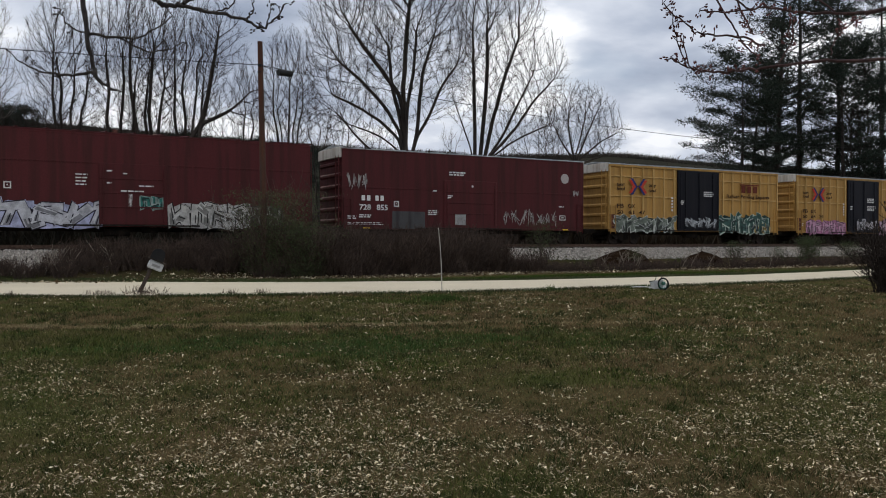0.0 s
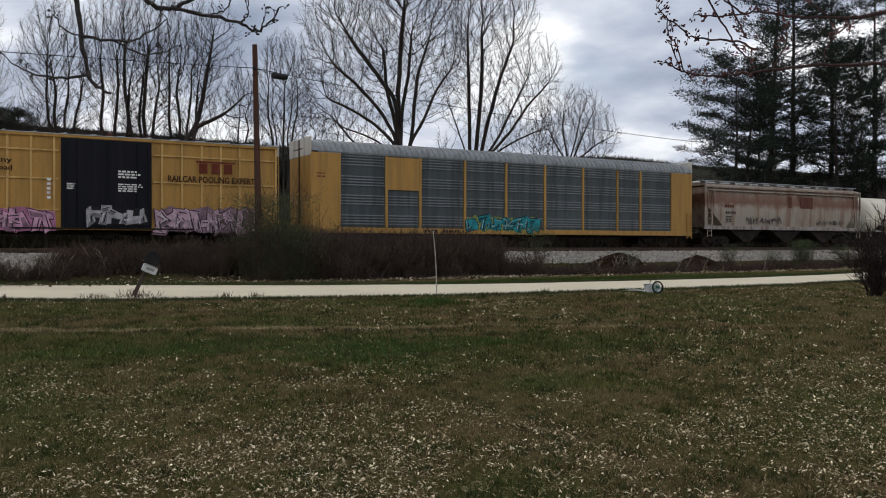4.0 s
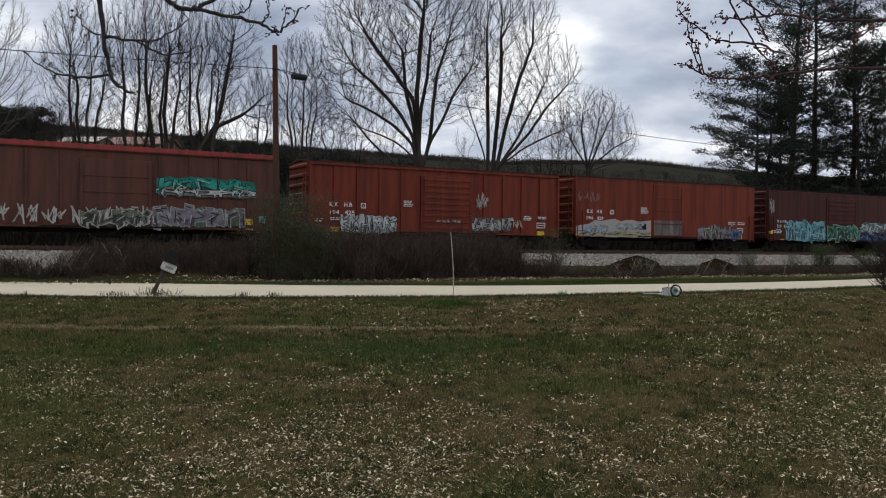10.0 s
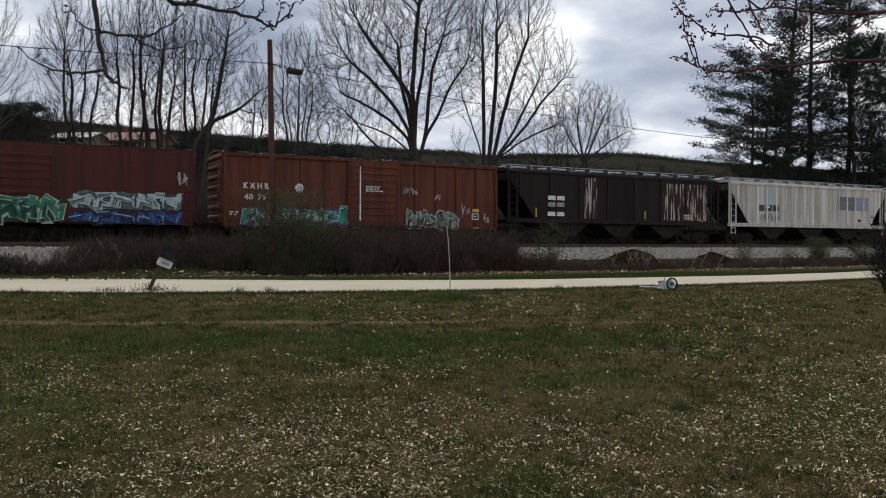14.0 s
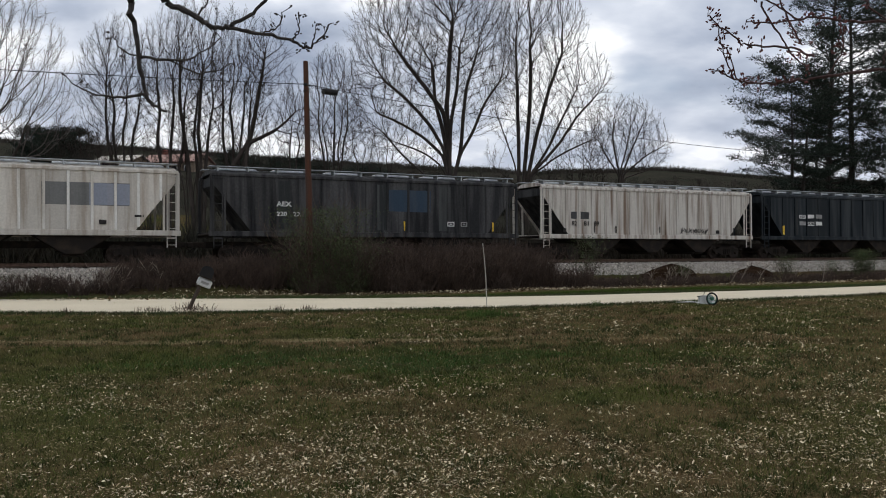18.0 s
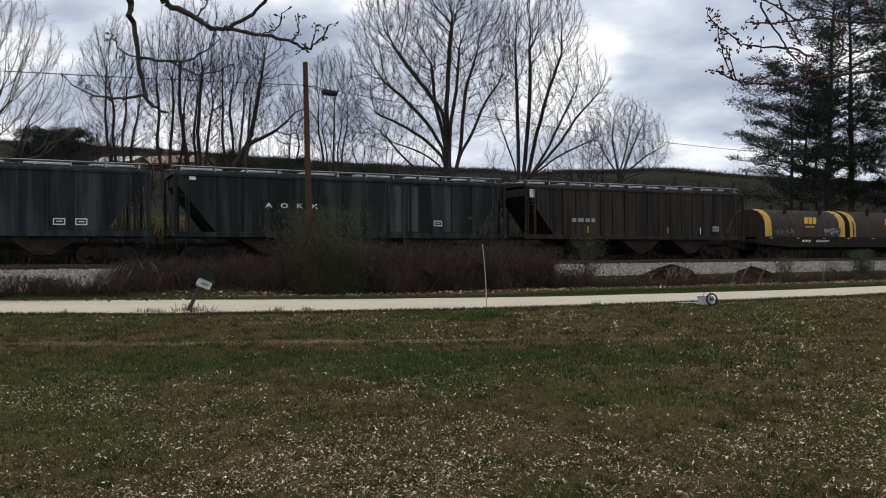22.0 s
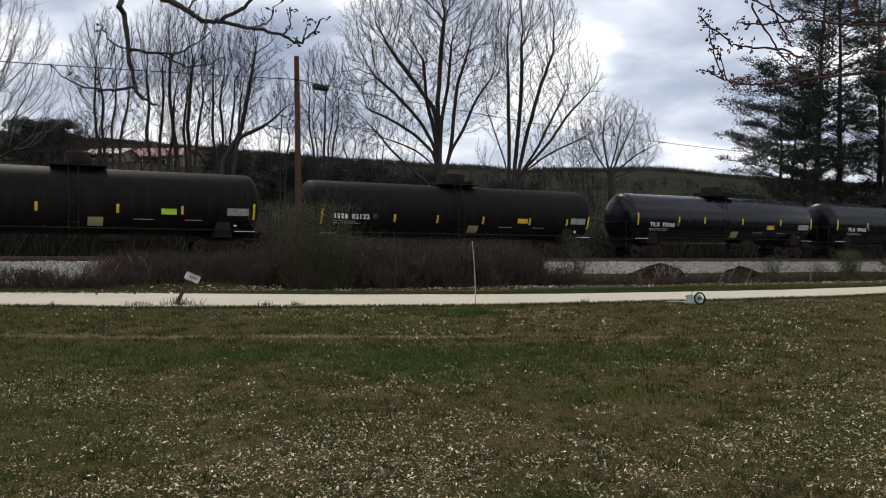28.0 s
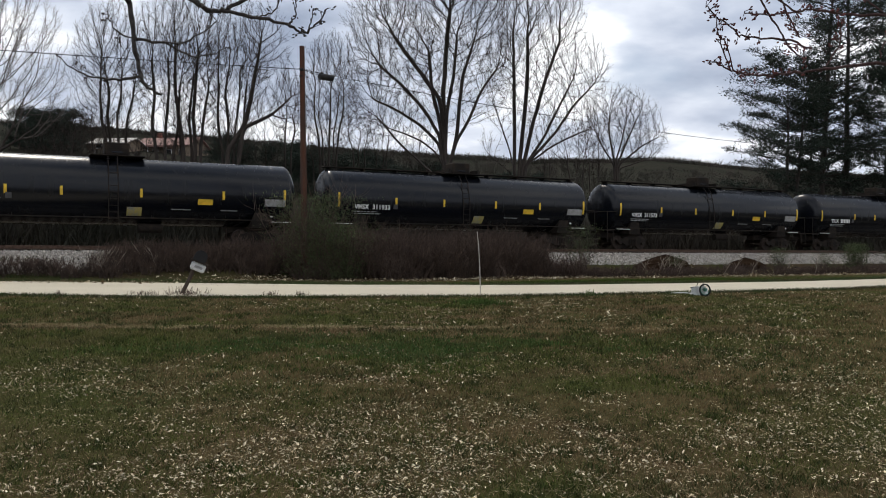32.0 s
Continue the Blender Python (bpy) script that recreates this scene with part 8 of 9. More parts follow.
    ob = bulk("verge_grass", v, np.arange(len(v)).reshape(-1, 3), material("verge grass", (0.04, 0.065, 0.02), 0.9, 0, 0.2, 0.5, (0.08, 0.07, 0.035), 0.45, island=0.45, bump=0))
    tagged(ob, "longer green grass along the road edges", "grass", kind="stuff")
    # tufts at the road's edge and by the stake
    rnd = random.Random(2)
    for i, (tx, ty, n, s) in enumerate(((-0.05, 22.3, 420, 0.32), (-6.5, 25.0, 40, 0.1), (-5.6, 25.2, 40, 0.1), (-12.6, 24.1, 30, 0.08), (-9.0, 24.7, 120, 0.3), (-10.2, 24.5, 90, 0.25), (3.4, 27.2, 40, 0.1), (-14.8, 24.0, 30, 0.1))):
        b = Build()
        for _ in range(n):
            px, py = rnd.gauss(0, s), rnd.gauss(0, s * 0.6)
            b.path([(px, py, -0.02), (px + rnd.gauss(0, 0.03), py + rnd.gauss(0, 0.03), rnd.uniform(0.08, 0.2))], [0.009, 0.003], 3, False)
        ob = part("grass_tuft", b, TUFT if i == 0 or i > 5 else BRUSH)
        ob.matrix_basis = pose(tx, ty, ground_height(tx, ty))
        tagged(ob, "green tuft of longer grass" if i == 0 else "rough tuft of grass at the road edge", "grass tuft", "tufts along the road", "stuff")
    # loose stones on the ballast slope
    n = 34000
    p, q = rg.uniform(-8, 78, n), 38.2 + 2.6 * rg.random(n) ** 0.9
    zz = np.interp(q, (38.2, 38.5, 40.4, 43.7), (0.1, 0.5, 1.16, 1.16))
    x, y = p * CT - q * ST, p * ST + q * CT
    zz = np.maximum(zz, np.array([ground_height(c, d) for c, d in zip(x, y)]))
    s = rg.uniform(0.035, 0.085, n)
    o = np.array([(1, 0, 0), (-0.5, 0.87, 0), (-0.5, -0.87, 0), (0.1, 0.1, 1.0), (0, -0.1, -0.7)])
    jit = rg.normal(0, 0.25, (n, 5, 3))
    rot = rg.uniform(0, 6.28, n)
    v = (o[None] + jit) * s[:, None, None]
    v = np.stack([v[..., 0] * np.cos(rot)[:, None] - v[..., 1] * np.sin(rot)[:, None] + x[:, None], v[..., 0] * np.sin(rot)[:, None] + v[..., 1] * np.cos(rot)[:, None] + y[:, None], v[..., 2] + zz[:, None]], 2).reshape(-1, 3)
    tri = np.array([(0, 1, 3), (1, 2, 3), (2, 0, 3), (1, 0, 4), (2, 1, 4), (0, 2, 4)])
    f = (np.arange(n)[:, None, None] * 5 + tri[None]).reshape(-1, 3)
    ob = bulk("ballast_stones", v, f, M["stone"])
    tagged(ob, "loose pale broken stones on the track bank", "ballast", kind="stuff")


make_litter()


# ---- roadside things ----
POLEWOOD = material("weathered pole wood", (0.058, 0.034, 0.026), 0.95, 0, 0.3, 3, (0.085, 0.036, 0.022), 0.45, stretch=(2, 2, 0.2), bump=0.5)
CABLE = material("black cable", (0.015, 0.015, 0.016), 0.7, bump=0)
PLAST_W = material("scuffed white plastic", (0.6, 0.61, 0.6), 0.5, second=(0.42, 0.42, 0.4), amount=0.3, bump=0.05)
BLACKM = material("black painted metal", (0.012, 0.012, 0.013), 0.6, second=(0.022, 0.02, 0.018), bump=0.05)
RUBBER = material("black rubber", (0.018, 0.018, 0.018), 0.85, bump=0.1)
GREENP = material("pale green plastic", (0.05, 0.17, 0.12), 0.55, bump=0.05)
STAKEM = material("weathered pale rod", (0.5, 0.47, 0.41), 0.7, second=(0.35, 0.32, 0.27), bump=0.1)
POSTW = material("dark weathered post", (0.045, 0.034, 0.026), 0.95, second=(0.07, 0.055, 0.045), stretch=(1, 1, 0.2), bump=0.4)


def make_pole():
    root = new("utility_pole")
    root.matrix_basis = pose(-8.12, 36.6, 0)
    part("pole", Build().path([(0.14, 0, -0.4), (0.1, 0, 3), (0.02, 0, 7), (-0.05, 0, 10.36)], [0.155, 0.145, 0.125, 0.11], 14), POLEWOOD, root, "brown weathered round timber", True)
    part("bolt", Build().tube((-0.04, -0.2, 9.3), (-0.04, 0.2, 9.3), 0.02, n=6), BLACKM, root)
    part("cable_clamp", Build().slab(-0.12, 0.06, -0.2, -0.11, 9.24, 9.36, 0.02), BLACKM, root)
    part("guy_band", Build().tube((-0.045, 0, 9.0), (-0.045, 0, 9.05), 0.13, n=14), BLACKM, root)
    tagged(root, "weathered brown timber utility pole in the brush", "utility pole")

    def span(a, b, sag, n=24):
        a, b = Vector(a), Vector(b)
        return [a.lerp(b, i / n) - Vector((0, 0, 4 * sag * (i / n) * (1 - i / n))) for i in range(n + 1)]

    pts = span((-62, 16.5, 10.6), (-8.16, 36.42, 9.3), 0.55) + span((-8.16, 36.42, 9.3), (46, 82, 10.9), 1.25, 36)[1:]
    root = new("overhead_cable")
    part("cable", Build().path(pts, [0.016] * len(pts), 6), CABLE, root)
    a, b = Vector((-8.16, 36.42, 9.3)), Vector((46, 82, 10.9))
    f = 0.0178
    c = a.lerp(b, f) - Vector((0, 0, 4 * 1.25 * f * (1 - f)))
    d = (b - a).normalized()
    box = part("splice_case", Build().tube(c - d * 0.34 - Vector((0, 0, 0.14)), c + d * 0.34 - Vector((0, 0, 0.14)), 0.135, n=12), BLACKM, root, "black splice case", True)
    for s in (-0.28, 0.28):
        part("strap", Build().tube(c + d * s - Vector((0, 0, 0.2)), c + d * s + Vector((0, 0, 0.03)), 0.02, n=6), BLACKM, box)
    # a thin slack loop of lashing wire between pole and case
    part("slack_loop", Build().path([a, a.lerp(c, 0.5) - Vector((0, 0, 0.08)), c - Vector((0, 0, 0.1))], [0.012] * 3, 5), CABLE, root)
    tagged(root, "black overhead cable with a splice case", "cable")


make_pole()


def make_mailbox():
    root = new("mailbox")
    root.matrix_basis = pose(-9.3, 25.3, 0.06, 0, 0, 20) @ Matrix.Scale(1.25, 4)
    part("post", Build().path([(-0.04, 0, -0.2), (0.0, 0, 0.02), (0.17, 0, 0.4), (0.32, 0, 0.78)], [0.05, 0.05, 0.045, 0.04], 8), POSTW, root, "leaning dark post")
    part("brace", Build().path([(-0.1, 0.05, -0.1), (0.1, 0.03, 0.22), (0.24, 0.02, 0.5)], [0.03, 0.03, 0.03], 6), POSTW, root)
    tilt = pose(0.3, 0, 0.62, 0, 23, 0)
    shelf = part("shelf", Build().slab(-0.2, 0.26, -0.16, 0.16, 0.14, 0.17, 0.01), POSTW, root)
    shelf.matrix_basis = tilt
    prof = [(-0.15 * math.cos(math.pi * i / 8), 0.32 + 0.13 * math.sin(math.pi * i / 8)) for i in range(9)]
    # the arched box shows its front, long side away from the road
    b = Build().rings([[(x, y, z) for x, z in [(-0.15, 0.175)] + prof + [(0.15, 0.175)]] for y in (-0.22, 0.26)])
    box = part("box", b, BLACKM, root, "black arched mailbox", True)
    box.matrix_basis = tilt
    part("door", Build().rings([[(x * 1.04, y, z + 0.004) for x, z in [(-0.15, 0.17)] + prof + [(0.15, 0.17)]] for y in (-0.245, -0.222)]), BLACKM, box)
    part("door_pull", Build().slab(-0.03, 0.03, -0.27, -0.246, 0.38, 0.41, 0.005), BLACKM, box)
    part("flag", Build().box(0.153, 0.16, -0.1, -0.06, 0.28, 0.42), M["rust_red"], box)
    nb = part("paper_box", Build().slab(-0.14, 0.22, -0.15, 0.2, -0.07, 0.135, 0.03), PLAST_W, root, "white plastic newspaper box")
    nb.matrix_basis = tilt
    part("number_bars", Build().box(-0.05, 0.15, -0.1535, -0.1505, 0.0, 0.06), M["grey"], nb)
    tagged(root, "leaning black mailbox over a white newspaper box", "mailbox")
    r = random.Random(4)
    b = Build()
    for _ in range(90):
        px, py = r.gauss(0.25, 0.28), r.gauss(0, 0.15)
        b.path([(px, py, -0.02), (px + r.gauss(0, 0.07), py + r.gauss(0, 0.05), r.uniform(0.08, 0.28))], [0.008, 0.003], 3, False)
    ob = part("weed_clump", b, BRUSH)
    ob.matrix_basis = pose(-9.5, 25.2, 0)
    tagged(ob, "clump of dead weeds round the mailbox post", "weeds")


make_mailbox()


def make_stake():
    root = new("marker_stake")
    root.matrix_basis = pose(-0.12, 26.05, 0)
    part("rod", Build().path([(0, 0, -0.3), (-0.03, 0, 0.9), (-0.07, 0, 1.5), (-0.12, 0, 2.0)], [0.016, 0.016, 0.014, 0.012], 8), STAKEM, root, "thin pale rod, bent near the top")
    part("cap", Build().tube((-0.12, 0, 1.99), (-0.125, 0, 2.03), 0.018, n=8), STAKEM, root)
    tagged(root, "thin pale marker rod standing at the road edge", "marker stake")


make_stake()


def ring_mesh(b, c, R, r, n=28, k=8, axis="x"):
    """A tyre about the x axis."""
    for i in range(n):
        a0, a1 = 2 * math.pi * i / n, 2 * math.pi * (i + 1) / n
        rr = []
        for a in (a0, a1):
            rr.append([(c[0] + r * math.sin(2 * math.pi * j / k), c[1] + (R + r * math.cos(2 * math.pi * j / k)) * math.cos(a), c[2] + (R + r * math.cos(2 * math.pi * j / k)) * math.sin(a)) for j in range(k)])
        b.rings(rr, False)
    return b


def make_cart():
    root = new("tipped_cart")
    root.matrix_basis = pose(7.1, 27.25, 0.0, 0, 0, 43) @ Matrix.Scale(0.92, 4)
    wheel = part("wheel", ring_mesh(Build(), (0, 0, 0.235), 0.205, 0.028), RUBBER, root, "upright black-tyred wheel", True)
    part("rim", ring_mesh(Build(), (0, 0, 0.25), 0.18, 0.014), GREENP, wheel, "pale green rim")
    part("hub", Build().tube((-0.05, 0, 0.25), (0.05, 0, 0.25), 0.055, n=12), GREENP, wheel)
    for i in range(10):
        a = 2 * math.pi * i / 10
        part("spoke", Build().tube((0, 0.05 * math.cos(a), 0.25 + 0.05 * math.sin(a)), (0, 0.175 * math.cos(a), 0.25 + 0.175 * math.sin(a)), 0.006, n=4), GREENP, wheel)
    part("axle", Build().tube((-0.12, 0, 0.25), (0.3, 0.1, 0.16), 0.014, n=6), BLACKM, root)
    # body lying on its side: a shallow tapered tub
    out = [[(0.08, 0.05, 0.05), (0.16, 0.62, 0.03), (0.14, 0.6, 0.30), (0.08, 0.1, 0.36)], [(0.26, 0.02, 0.02), (0.42, 0.78, 0.01), (0.36, 0.72, 0.22), (0.26, 0.06, 0.3)]]
    part("tub", Build().rings(out), PLAST_W, root, "scuffed white tub lying on its side")
    part("tub_rim", Build().path([(0.08, 0.05, 0.37), (0.14, 0.62, 0.31), (0.18, 0.68, 0.02)], [0.018] * 3, 6), PLAST_W, root)
    for x0, z0 in ((0.12, 0.05), (0.34, 0.03)):
        part("shaft", Build().path([(x0, 0.55, z0 + 0.02), (x0 + 0.06, 0.95, z0 + 0.05), (x0 + 0.05, 1.6, z0)], [0.016, 0.016, 0.016], 6), PLAST_W, root, "white pull shaft")
    part("frame_bar", Build().path([(0.1, 0.1, 0.3), (0.12, 0.16, 0.5), (0.15, 0.1, 0.52)], [0.012] * 3, 6), BLACKM, root)
    part("frame_bar", Build().path([(0.2, 0.5, 0.22), (0.24, 0.42, 0.55)], [0.012] * 2, 6), BLACKM, root)
    part("cover", Build().rings([[(0.1, 0.3, 0.34), (0.1, 0.66, 0.3), (0.1, 0.66, 0.31), (0.1, 0.3, 0.355)], [(0.4, 0.2, 0.27), (0.44, 0.8, 0.18), (0.44, 0.8, 0.19), (0.4, 0.2, 0.285)]]), BLACKM, root, "dark flap")
    tagged(root, "white two-wheeled cart tipped over on the grass", "cart")


make_cart()


def make_house():
    wall = material("tan clapboard", (0.2, 0.155, 0.11), 0.85, second=(0.16, 0.12, 0.09), stretch=(0.2, 0.2, 6), bump=0.2)
    roof = material("faded red metal roof", (0.27, 0.15, 0.13), 0.7, second=(0.2, 0.1, 0.085))
    pale = material("pale roof metal", (0.5, 0.46, 0.42), 0.6)
    glass = material("dark window glass", (0.02, 0.022, 0.025), 0.1, bump=0)
    for x, y, w, d, h, rise, rm, label in ((-46.6, 122, 4.2, 3.0, 2.5, 1.3, roof, "tan house with a faded red metal roof"), (-52.8, 117, 2.8, 2.2, 1.6, 0.8, pale, "small shed with a pale metal roof")):
        root = new("house" if w > 4 else "shed")
        z = ground_height(x, y)
        root.matrix_basis = pose(x, y, z - (1.9 if w > 4 else 0.9), 0, 0, -8)
        b = Build().box(-w, w, -d, d, -1.2, h)
        for s in (-1, 1):
            b.rings([[(s * w - 0.08 * s, -d, h), (s * w - 0.08 * s, d, h), (s * w - 0.08 * s, 0, h + rise)], [(s * w, -d, h), (s * w, d, h), (s * w, 0, h + rise)]])
        part("wall", b, wall, root)
        part("roof", Build().rings([[(s * (w + 0.4), -d - 0.4, h - 0.16), (s * (w + 0.4), 0, h + rise), (s * (w + 0.4), d + 0.4, h - 0.16), (s * (w + 0.4), d + 0.4, h - 0.06), (s * (w + 0.4), 0, h + rise + 0.12), (s * (w + 0.4), -d - 0.4, h - 0.06)] for s in (-1, 1)]), rm, root)
        n = 4 if w > 4 else 2
        for i in range(n):
            cx = -w + 2 * w * (i + 0.5) / n
            wd = part("window", Build().box(cx - 0.5, cx + 0.5, -d - 0.04, -d - 0.003, 0.8, 0.8 + h * 0.42), PLAST_W, root, "white-framed window")
            part("pane", Build().box(cx - 0.42, cx + 0.42, -d - 0.06, -d - 0.042, 0.88, 0.72 + h * 0.42), glass, wd)
        if w > 4:
            part("chimney", Build().slab(-w + 1.5, -w + 2.1, 0.3, 0.9, h + 0.6, h + rise + 0.9), material("brick chimney", (0.2, 0.08, 0.06), 0.9), root)
            part("porch_roof", Build().slab(-1.6, 1.6, -d - 1.6, -d - 0.05, h - 0.5, h - 0.38), rm, root)
            for px in (-1.45, 1.45):
                part("porch_post", Build().slab(px - 0.07, px + 0.07, -d - 1.5, -d - 1.36, -0.6, h - 0.5), PLAST_W, root)
        tagged(root, label + " on the hillside", "house" if w > 4 else "shed")


make_house()


# ---- branches that hang into the view from the trees beside the camera ----
NEARBARK = material("dark wet bark", (0.035, 0.03, 0.028), 0.8, 0, 0.3, 30, (0.06, 0.052, 0.046), 0.45, bump=0.5, fine=120)
REDBARK = material("reddish young bark", (0.075, 0.04, 0.035), 0.8, 0, 0.3, 30, (0.05, 0.03, 0.028), bump=0.4, fine=120)
BUD = material("dark red buds", (0.13, 0.045, 0.04), 0.7, bump=0.1, island=0.3)


def curve_through(pts, n=6):
    """Points on a smooth line through the given ones."""
    out = []
    P = [Vector(p) for p in pts]
    for i in range(len(P) - 1):
        a, b, c, d = P[max(i - 1, 0)], P[i], P[i + 1], P[min(i + 2, len(P) - 1)]
        for k in range(n):
            t = k / n
            out.append(0.5 * ((2 * b) + (c - a) * t + (2 * a - 5 * b + 4 * c - d) * t * t + (3 * b - a - 3 * c + d) * t ** 3))
    return out + [P[-1]]


def bough(root, lines, mat, bud, seed, size=0.012, every=2):
    """Limbs given by a few points and end radii, with knuckles, side shoots and buds."""
    rnd = random.Random(seed)
    for pts, r0, r1, shoots in lines:
        c = curve_through(pts)
        c = [p + Vector((rnd.gauss(0, 0.004), rnd.gauss(0, 0.01), rnd.gauss(0, 0.004))) for p in c]
        n = len(c)
        rad = [r0 + (r1 - r0) * (i / (n - 1)) ** 0.8 for i in range(n)]
        rad = [r * (1 + 0.16 * (i % 4 == 0)) for i, r in enumerate(rad)]
        limb = part("limb", Build().path(c, rad, 8), mat, root, "", True)
        b, s = Build(), Build()
        for i in range(n):
            if r1 < 0.006 and i > n * 0.35 and i % every == 0:
                for _ in range(shoots):
                    d = Vector((rnd.gauss(0, 1), rnd.gauss(0, 0.6), rnd.gauss(0.3, 0.8))).normalized()
                    e = c[i] + d * rnd.uniform(0.015, 0.05)
                    s.path([c[i], e], [0.0025, 0.002], 4, False)
                    for _ in range(3):
                        o = e + Vector((rnd.gauss(0, size * 0.6), rnd.gauss(0, size * 0.6), rnd.gauss(0, size * 0.6)))
                        b.path([o, o + d * size * 0.5, o + d * size * 1.3], [size * 0.25, size * 0.45, size * 0.12], 5)
        if b.f:
            tagged(part("budding", b, bud, limb), kind="stuff")
            tagged(part("side_growth", s, mat, limb), kind="stuff")


def make_boughs():
    left = new("overhanging_tree")
    left.matrix_basis = pose(0, 0, 0)
    part("trunk", Build().path([(-5.6, 2.6, -0.2), (-5.55, 2.65, 2.0), (-5.4, 2.7, 4.4)], [0.24, 0.2, 0.15], 12), NEARBARK, left, "", True)
    Y = 4.5
    lines = [
        (((-5.4, 2.7, 4.2), (-3.6, 3.6, 4.1), (-2.3, 4.4, 3.5), (-2.0, Y, 3.1)), 0.06, 0.02, 0),
        (((-2.0, Y, 3.1), (-1.98, Y, 3.0), (-1.95, Y, 2.82), (-1.91, Y, 2.56), (-1.86, Y, 2.46), (-1.78, Y, 2.41)), 0.02, 0.006, 0),
        (((-1.89, Y, 2.52), (-2.05, Y, 2.5), (-2.22, Y + 0.05, 2.53), (-2.36, Y + 0.05, 2.6)), 0.009, 0.003, 1),
        (((-1.93, Y, 2.72), (-1.77, Y, 2.70), (-1.6, Y - 0.05, 2.7), (-1.45, Y - 0.1, 2.79)), 0.009, 0.003, 1),
        (((-1.77, Y, 2.70), (-1.62, Y + 0.1, 2.64), (-1.45, Y + 0.1, 2.7)), 0.006, 0.003, 1),
        (((-1.93, Y, 2.72), (-2.02, Y - 0.05, 2.76), (-2.06, Y - 0.05, 2.84)), 0.005, 0.003, 1),
        (((-5.4, 2.7, 4.35), (-3.4, 3.7, 4.0), (-1.95, 4.4, 3.18), (-1.79, Y, 3.02)), 0.06, 0.017, 0),
        (((-1.79, Y, 3.02), (-1.62, Y, 2.94), (-1.53, Y, 2.88), (-1.45, Y, 2.875), (-1.32, Y, 2.94), (-1.2, Y, 3.05)), 0.017, 0.008, 0),
        (((-1.45, Y, 2.875), (-1.26, Y, 2.835), (-1.07, Y, 2.79), (-1.0, Y, 2.745), (-0.92, Y, 2.8), (-0.87, Y, 2.88)), 0.011, 0.0035, 1),
        (((-1.25, Y, 2.83), (-1.16, Y, 2.87), (-1.13, Y, 2.95)), 0.005, 0.003, 1),
        (((-1.08, Y, 2.79), (-1.04, Y, 2.85), (-1.045, Y, 2.94)), 0.005, 0.003, 1),
        (((-1.62, Y, 2.94), (-1.56, Y, 3.0), (-1.55, Y, 3.1)), 0.006, 0.003, 1),
        (((-0.98, Y, 2.755), (-0.95, Y, 2.83)), 0.004, 0.003, 1),
    ]
    bough(left, lines, NEARBARK, NEARBARK, 3, 0.011)
    tagged(left, "bare dark overhanging tree with drooping twigs", "tree")
    right = new("budding_tree")
    right.matrix_basis = pose(0, 0, 0)
    part("trunk", Build().path([(6.6, 3.2, -0.2), (6.5, 3.3, 2.0), (6.3, 3.4, 4.2)], [0.2, 0.17, 0.13], 12), REDBARK, right, "", True)
    Y = 5.0
    lines = [
        (((6.3, 3.4, 3.3), (4.4, 4.2, 2.9), (2.7, Y, 2.69)), 0.045, 0.012, 0),
        (((2.7, Y, 2.69), (2.33, Y, 2.68), (1.98, Y, 2.65), (1.75, Y, 2.62), (1.6, Y, 2.615), (1.5, Y, 2.63), (1.42, Y, 2.66), (1.34, Y, 2.71)), 0.011, 0.0035, 2),
        (((1.43, Y, 2.66), (1.38, Y, 2.8), (1.35, Y, 2.95)), 0.004, 0.003, 2),
        (((1.45, Y, 2.655), (1.41, Y, 2.82)), 0.004, 0.003, 2),
        (((1.9, Y, 2.77), (1.77, Y, 2.82), (1.59, Y, 2.84), (1.49, Y, 2.86), (1.38, Y, 2.94), (1.29, Y, 3.02)), 0.007, 0.0035, 2),
        (((6.3, 3.4, 3.7), (4.0, 4.5, 3.2), (2.5, Y, 2.97)), 0.045, 0.011, 0),
        (((2.5, Y, 2.97), (2.33, Y, 2.96), (2.13, Y, 2.97), (1.91, Y, 3.0), (1.81, Y, 2.99), (1.65, Y, 2.97), (1.51, Y, 2.99)), 0.01, 0.0035, 2),
        (((1.81, Y, 2.99), (1.68, Y, 3.08), (1.56, Y, 3.14)), 0.006, 0.004, 2),
        (((1.6, Y, 3.1), (1.72, Y, 2.87), (1.78, Y, 2.78), (1.87, Y, 2.7)), 0.006, 0.004, 2),
        (((1.7, Y, 3.12), (1.78, Y, 2.95), (1.83, Y, 2.84)), 0.005, 0.004, 2),
        (((2.33, Y, 2.96), (2.2, Y, 3.08), (2.1, Y, 3.2)), 0.006, 0.004, 2),
        (((2.0, Y + 0.1, 2.66), (2.1, Y + 0.1, 2.8), (2.12, Y + 0.1, 2.95)), 0.005, 0.004, 3),
        (((2.25, Y - 0.1, 2.7), (2.3, Y - 0.1, 2.82), (2.4, Y - 0.1, 2.9)), 0.005, 0.004, 3),
    ]
    bough(right, lines, REDBARK, BUD, 5, 0.013)
    tagged(right, "overhanging tree with reddish budding twigs", "tree")


make_boughs()


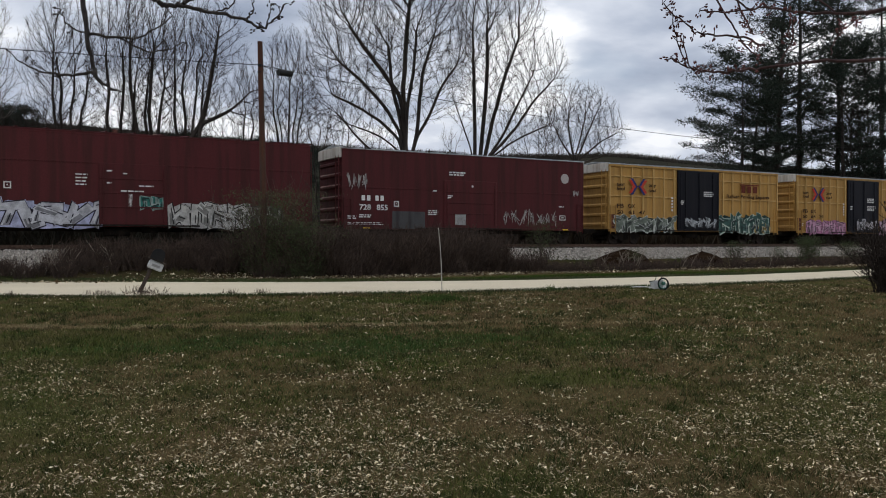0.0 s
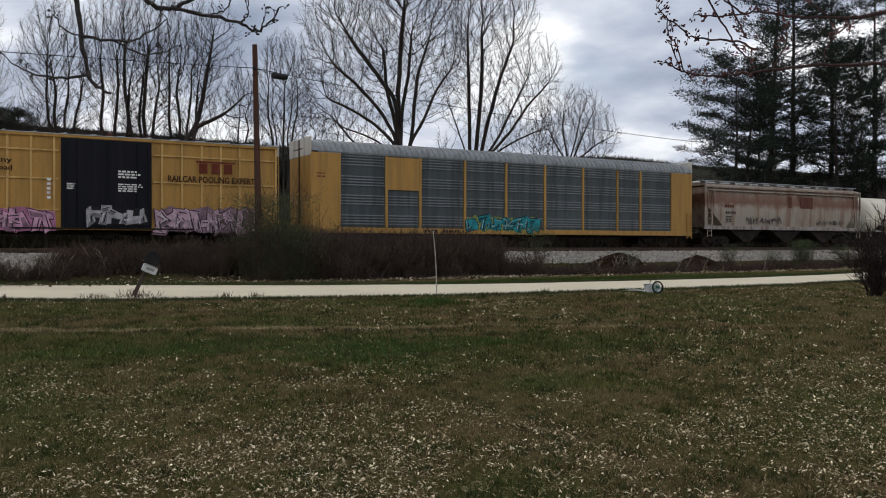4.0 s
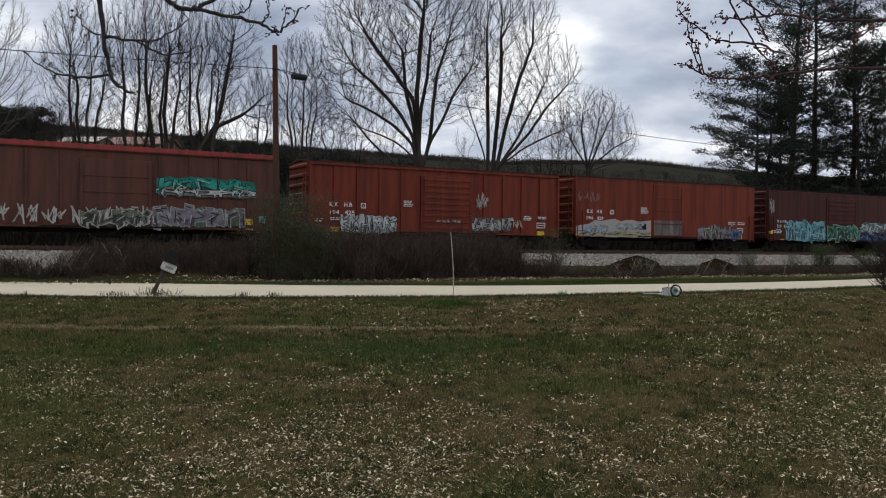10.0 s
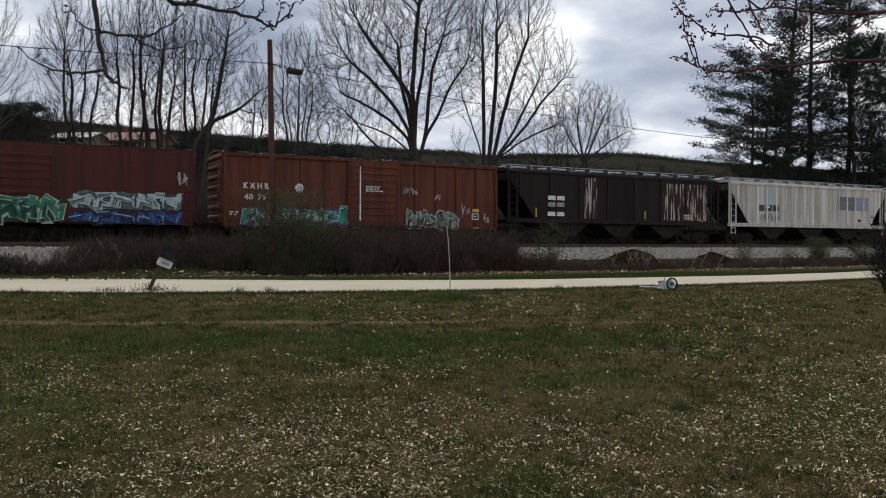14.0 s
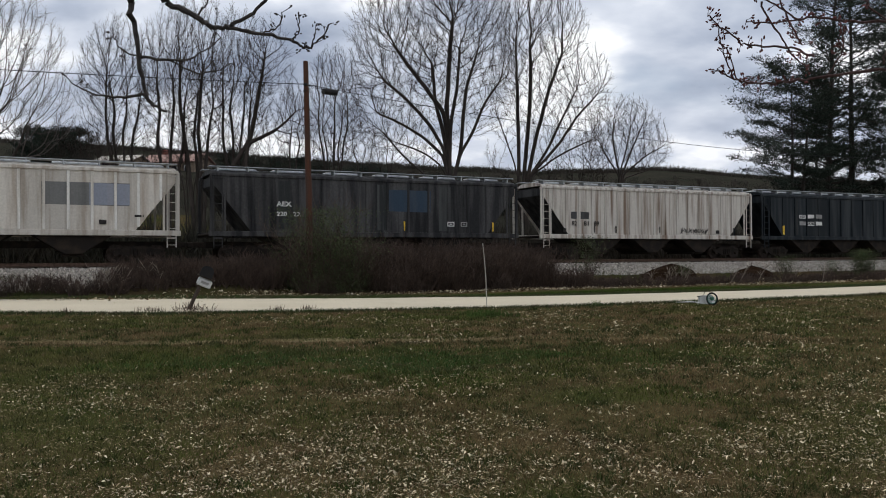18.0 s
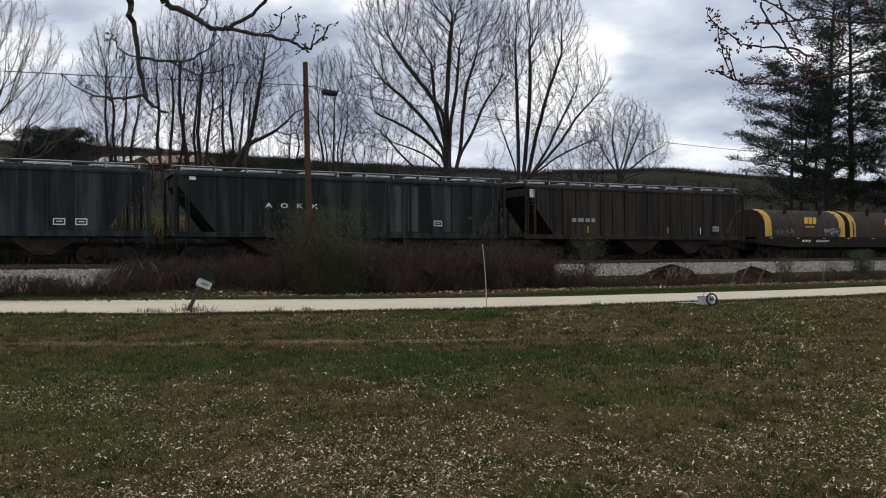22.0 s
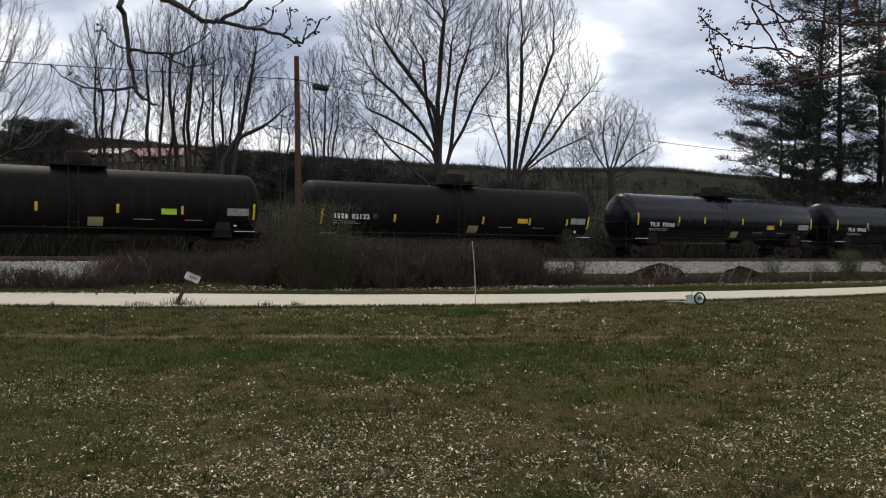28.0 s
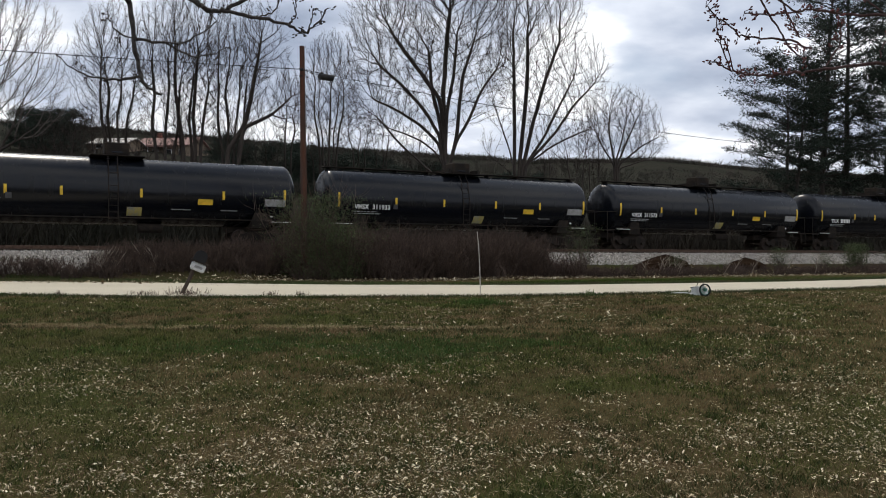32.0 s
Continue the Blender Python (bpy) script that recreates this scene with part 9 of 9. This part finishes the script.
def make_branch():
    """A low branch of the budding tree that the wind swings over the lawn."""
    root = new("swaying_branch")
    root.matrix_basis = pose(0.7, 0, 0)
    main = curve_through([(6.6, 3.3, 1.5), (4.4, 2.9, 1.2), (2.4, 2.65, 1.14), (1.4, 2.6, 1.2), (1.12, 2.6, 1.205), (0.86, 2.6, 1.225)])
    n = len(main)
    limb = part("limb", Build().path(main, [0.03 - 0.022 * (i / (n - 1)) for i in range(n)], 8), REDBARK, root, "thin dark limb", True)
    for pts in (((1.5, 2.6, 1.2), (1.3, 2.58, 1.215), (1.15, 2.57, 1.215)), ((1.32, 2.6, 1.203), (1.2, 2.63, 1.19), (1.1, 2.64, 1.188)), ((2.2, 2.63, 1.15), (1.8, 2.7, 1.22), (1.5, 2.75, 1.24))):
        part("twig", Build().path(curve_through(pts), [0.009 - 0.0004 * i for i in range(13)], 6), REDBARK, limb)
    return tagged(root, "thin dark tree branch swaying low over the lawn", "branch")


SWAY = make_branch()


# ---- movement ----
def motions():
    marks = [i * 1.0 for i in range(33)]
    for car, s in TRAIN:
        walk(car, [(t, rail_pose(s - gone(t))) for t in marks])
    radius = 0.42
    rows = [(i / 30, math.degrees(-gone(i / 30) / radius)) for i in range(961)]
    for w, d in TRUCKS:
        walk(w, [(t, pose(d, 0, 0.42, 0, a % 360, 0)) for t, a in rows])

    # the branch swings into view on gusts: offset along it and down
    gusts = ((6.6, 0.62, -0.03), (6.7, 0.39, -0.03), (6.8, 0.17, 0), (6.9, 0, 0), (7.0, -0.01, -0.02), (7.1, 0.06, -0.07), (7.2, 0.25, -0.15), (7.3, 0.33, -0.16), (7.4, 0.25, -0.15), (7.5, 0.18, -0.09), (7.6, 0.24, -0.08), (7.8, 0.7, -0.06), (8.2, 0.56, -0.06), (8.5, 0.37, -0.11), (8.8, 0.68, -0.08), (9.2, 0.66, -0.08), (9.5, 0.35, -0.11), (9.9, 0.7, -0.05))
    walk(SWAY, [(0, pose(0.75, 0, 0)), (6.2, pose(0.75, 0, 0))] + [(t, pose(a, 0, b)) for t, a, b in gusts] + [(10.4, pose(0.75, 0, 0)), (32, pose(0.75, 0, 0))])


motions()
